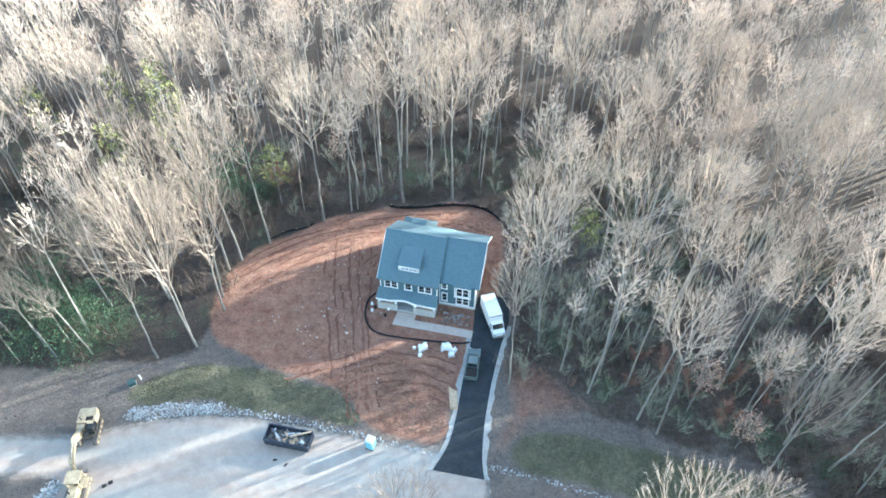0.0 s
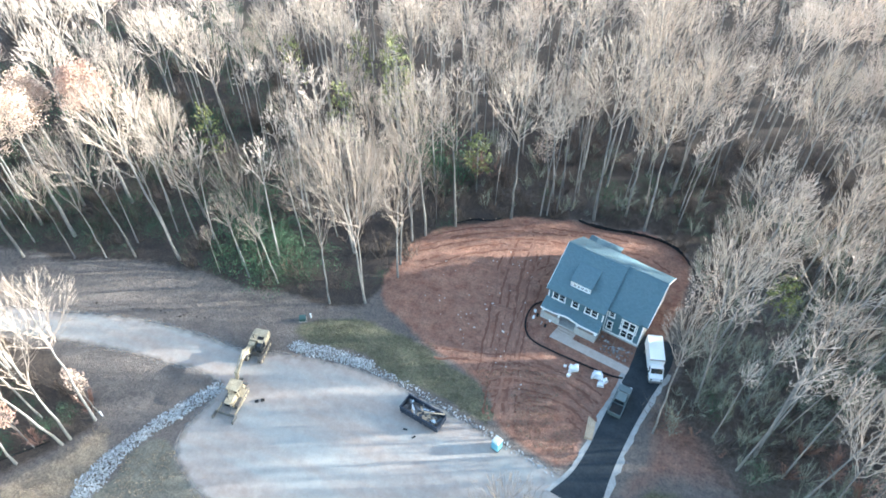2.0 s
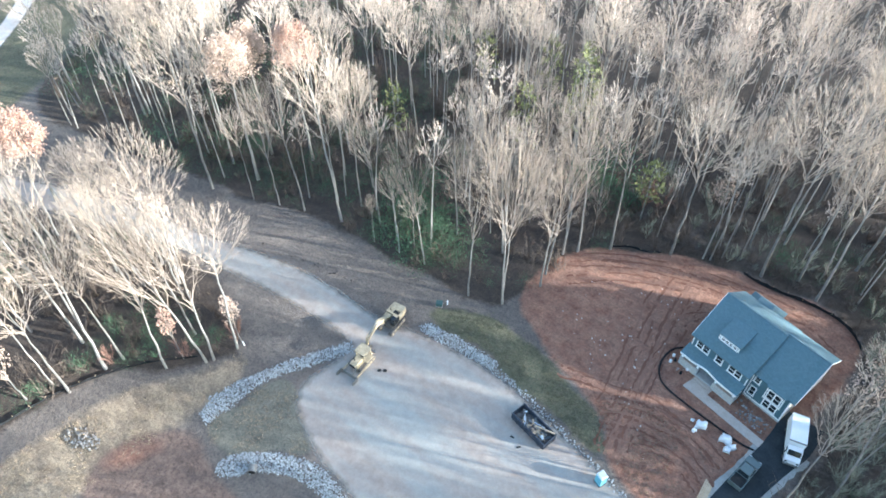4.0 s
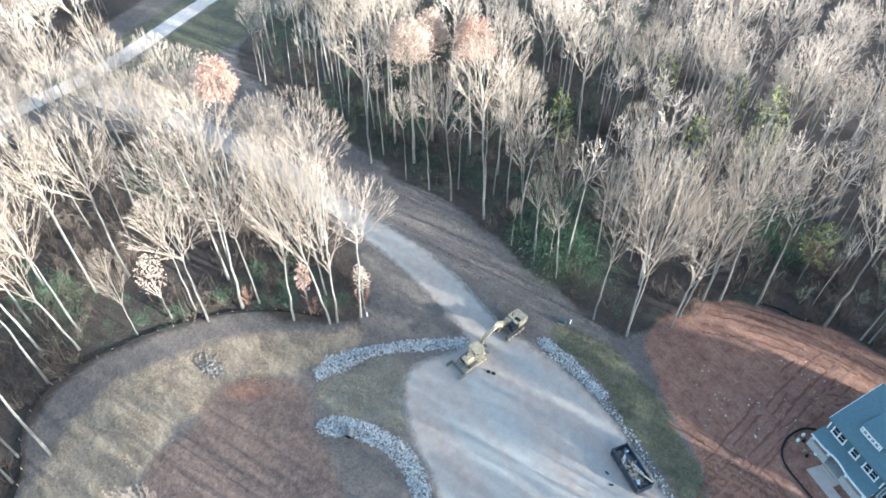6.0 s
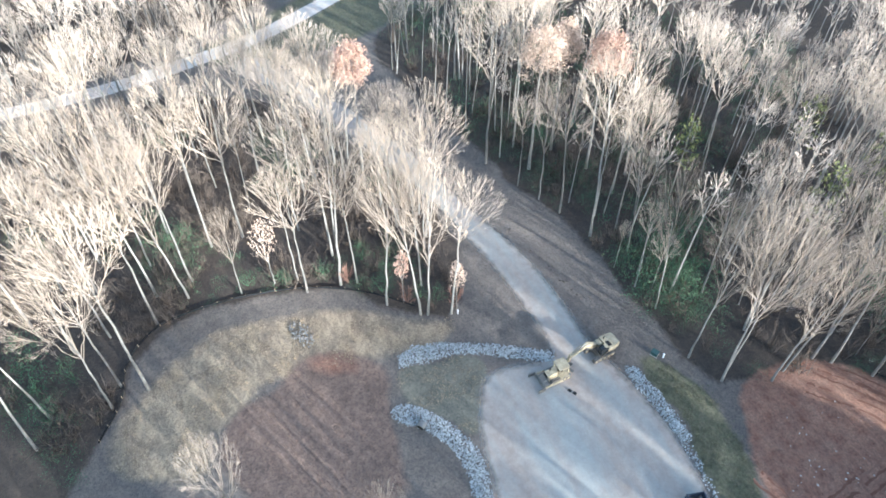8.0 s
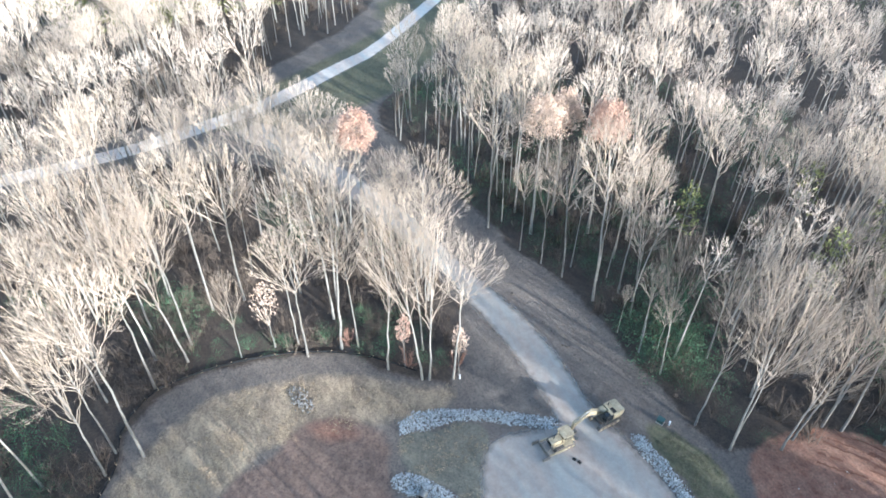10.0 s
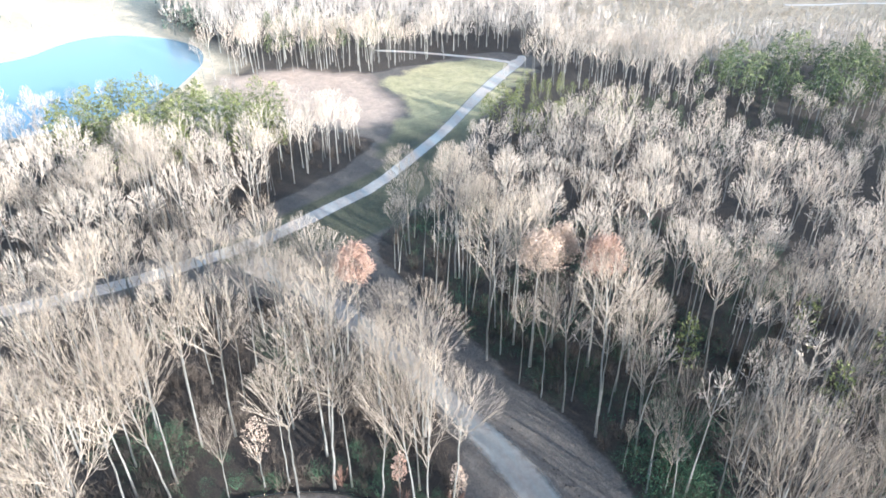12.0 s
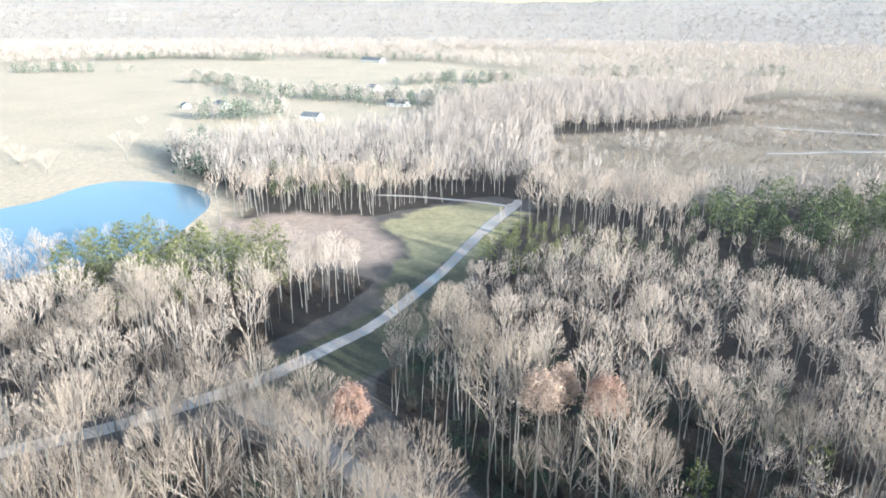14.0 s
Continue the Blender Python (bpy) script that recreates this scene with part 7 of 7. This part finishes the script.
Q = np.stack([i_[:-1, :-1], i_[:-1, 1:], i_[1:, 1:], i_[1:, :-1]], -1).reshape(-1, 4)
tagged(new("backdrop", mesh_of("backdrop", V.reshape(-1, 3), Q, MAT_HILL, True)), "low wooded hills along the horizon, coloured pale for haze", "hills", kind="structure")

# ---- wheel ruts on the clay, tufts of grass ----
MAT_RUT = simple("dark_damp_clay", (0.125, 0.058, 0.04), (0.215, 0.108, 0.075), 0.8, 0.95, 0, 0.5)
MAT_RUT_PALE = simple("dry_pale_clay", (0.2, 0.103, 0.071), (0.3, 0.172, 0.124), 0.8, 0.95, 0, 0.5)


def rut(line, width, mat, seed, offset=0.0):
    """A ragged narrow strip along the line, lying on the clay, as triangles."""
    r = np.random.default_rng(seed)
    p = curve_through(line, 14)
    t = np.gradient(p, axis=0)
    t /= np.linalg.norm(t, axis=1, keepdims=True) + 1e-9
    nrm = np.stack([-t[:, 1], t[:, 0]], -1)
    p = p + nrm * (np.convolve(r.normal(0, 0.5, len(p) + 8), np.ones(9) / 9, "valid"))[:, None]
    w0, w1 = width * r.uniform(0.1, 0.6, (len(p), 1)), width * r.uniform(0.1, 0.6, (len(p), 1))
    a_, c_ = p + nrm * (offset + w0), p + nrm * (offset - w1)
    V = np.concatenate([np.concatenate([a_, np.full((len(p), 1), 0.012)], 1), np.concatenate([c_, np.full((len(p), 1), 0.012)], 1)])
    k = np.arange(len(p) - 1)
    k = k[np.convolve(r.uniform(-1, 1, len(k) + 6), np.ones(7) / 7, 'valid') > -0.12]
    n_ = len(p)
    return V, np.stack([k, n_ + k, n_ + k + 1, k + 1], -1)


RUTS = [[(-19.5, 84), (-19.4, 77), (-18.2, 69), (-17.0, 62), (-15.8, 55)], [(-13.6, 82), (-13.2, 75), (-12.9, 66), (-11.6, 58), (-10.0, 50)], [(-9.0, 88), (-2.0, 88.6), (4.5, 88.2), (8.6, 86)], [(-33, 72), (-27, 77.5), (-20, 81.4), (-13, 84)],
        [(-14, 57.5), (-8, 58.8), (-2, 58.4), (2.2, 57)], [(-17.5, 86), (-17.2, 78), (-15.8, 70), (-14.6, 62), (-13.6, 54), (-12.6, 48.5)], [(-15.5, 85), (-15.4, 77), (-14.2, 70), (-13.2, 62), (-12.0, 54), (-11.2, 48)],
        [(-35, 75), (-29, 80), (-22, 83.6), (-13, 86.2), (-5, 87)], [(-35, 77), (-29, 82), (-22, 85.6), (-13, 88.2), (-5, 89.4), (3, 90)], [(-14, 73), (-13.5, 76), (-12, 79), (-9, 82), (-4, 85.5)],
        [(-15.5, 54.5), (-10, 57), (-4, 57.6), (1, 55.5)], [(-15, 52.6), (-10, 55), (-4, 55.6), (1.2, 53.6)], [(-13, 51), (-8, 53), (-3, 53.4), (1.0, 51.5)], [(-24, 55.6), (-17, 57.5), (-10, 59.3), (-5, 59.0)]]
for mat, name, wid, offs, seed in ((MAT_RUT, "wheel_rut", 0.5, (-0.8, 0.75), 90), (MAT_RUT_PALE, "pale_rut", 0.42, (-0.42, 1.13), 91)):
    VV, QQ, n_ = [], [], 0
    for i_, line in enumerate(RUTS):
        for o in offs:
            V, Q = rut(line, wid, mat, seed + i_ * 7 + int(o * 10), o)
            V[:, 2] += 0.001 * len(VV)
            VV.append(V)
            QQ.append(Q + n_)
            n_ += len(V)
    V = np.concatenate(VV)
    V[:, 2] += 0.016 if name == "pale_rut" else 0.0
    stuff(name, (V, np.concatenate(QQ)), mat, "wheel ruts pressed into the reddish clay", "wheel ruts")

MAT_CHIPS = simple("pale_chips", (0.42, 0.36, 0.31), (0.66, 0.60, 0.54), 0.6, 0.9, 0, 0, per_island=0.25)
MAT_RUBBLE = simple("grey_rubble", (0.16, 0.145, 0.135), (0.42, 0.39, 0.37), 0.6, 0.9, 0, 0, per_island=0.35)
for name, poly, size, dens, label, seed, mat in (("clay_chips", [(-34, 64), (-30, 79), (-14, 86), (-13, 62), (-6, 50), (-12, 52)], 0.09, 0.16, "pale stones and scraps strewn on the clay lot", 47, MAT_CHIPS),
                                                 ("rubble", [(-0.4, 68.4), (5.0, 67.4), (4.5, 64.6), (-1.0, 65.6)], 0.13, 7, "grey rubble between the house and the walk", 48, MAT_RUBBLE),
                                                 ("rubble", [(-10.3, 68.2), (-8.4, 67.9), (-8.9, 65.6), (-10.8, 65.9)], 0.11, 2.5, "loose rubble beside the porch", 49, MAT_RUBBLE)):
    ob = stones(name, poly, size, dens, label, seed, 0.0)
    ob.data.materials[0] = mat

MAT_DRYGRASS = simple("dry_grass", (0.27, 0.20, 0.135), (0.50, 0.385, 0.26), 0.4, 0.9, 0, 0, per_island=0.2)
MAT_GREENGRASS = simple("winter_grass", (0.09, 0.093, 0.055), (0.20, 0.18, 0.115), 0.4, 0.9, 0, 0, per_island=0.25)


def tufts(name, polys, step, seed, mat, label, h=0.17):
    x, y = scatter(step, lambda a, c: np.logical_or.reduce([signed(p, a, c) > np.random.default_rng(seed).uniform(-1.2, 1.0, a.shape) for p in polys]), seed,
                   min(q[0] for p in polys for q in p), max(q[0] for p in polys for q in p), min(q[1] for p in polys for q in p), max(q[1] for p in polys for q in p))
    k = np.array([noise.noise(Vector((a * 0.22, c * 0.22, seed))) for a, c in zip(x, y)]) > -0.02
    x, y = x[k], y[k]
    r = np.random.default_rng(seed)
    tw = Twine()
    m = 7
    p = np.repeat(np.stack([x, y, np.zeros(len(x))], -1), m, 0) + r.normal(0, 0.12, (len(x) * m, 3)) * np.array([1, 1, 0])
    d = r.normal(0, 0.6, p.shape)
    d[:, 2] = np.abs(d[:, 2]) + 0.5
    tw.twigs(p, d * h * r.uniform(0.5, 1.2, (len(p), 1)), 0.12, r)
    stuff(name, tw.arrays(), mat, label, "grass")


tufts("dry_grass", [STRAW, ISLAND], 0.55, 92, MAT_DRYGRASS, "matted dry straw-coloured grass on the clearing")
LOT_LOW = rounded([(-17, 52.5), (-16, 56), (-11, 58.5), (-5, 59), (0, 57), (0.8, 51), (0.4, 46), (-8, 46.5), (-12, 50)], 1)
tufts("dry_weeds", [LOT_LOW], 0.5, 99, simple("tan_weeds", (0.20, 0.135, 0.095), (0.38, 0.275, 0.2), 0.4, 0.9, 0, 0, per_island=0.2), "tan dry weeds on the lower part of the lot", 0.2)
tufts("green_grass", [GREEN, GREEN_R], 0.5, 93, MAT_GREENGRASS, "short green winter grass beside the road", 0.16)
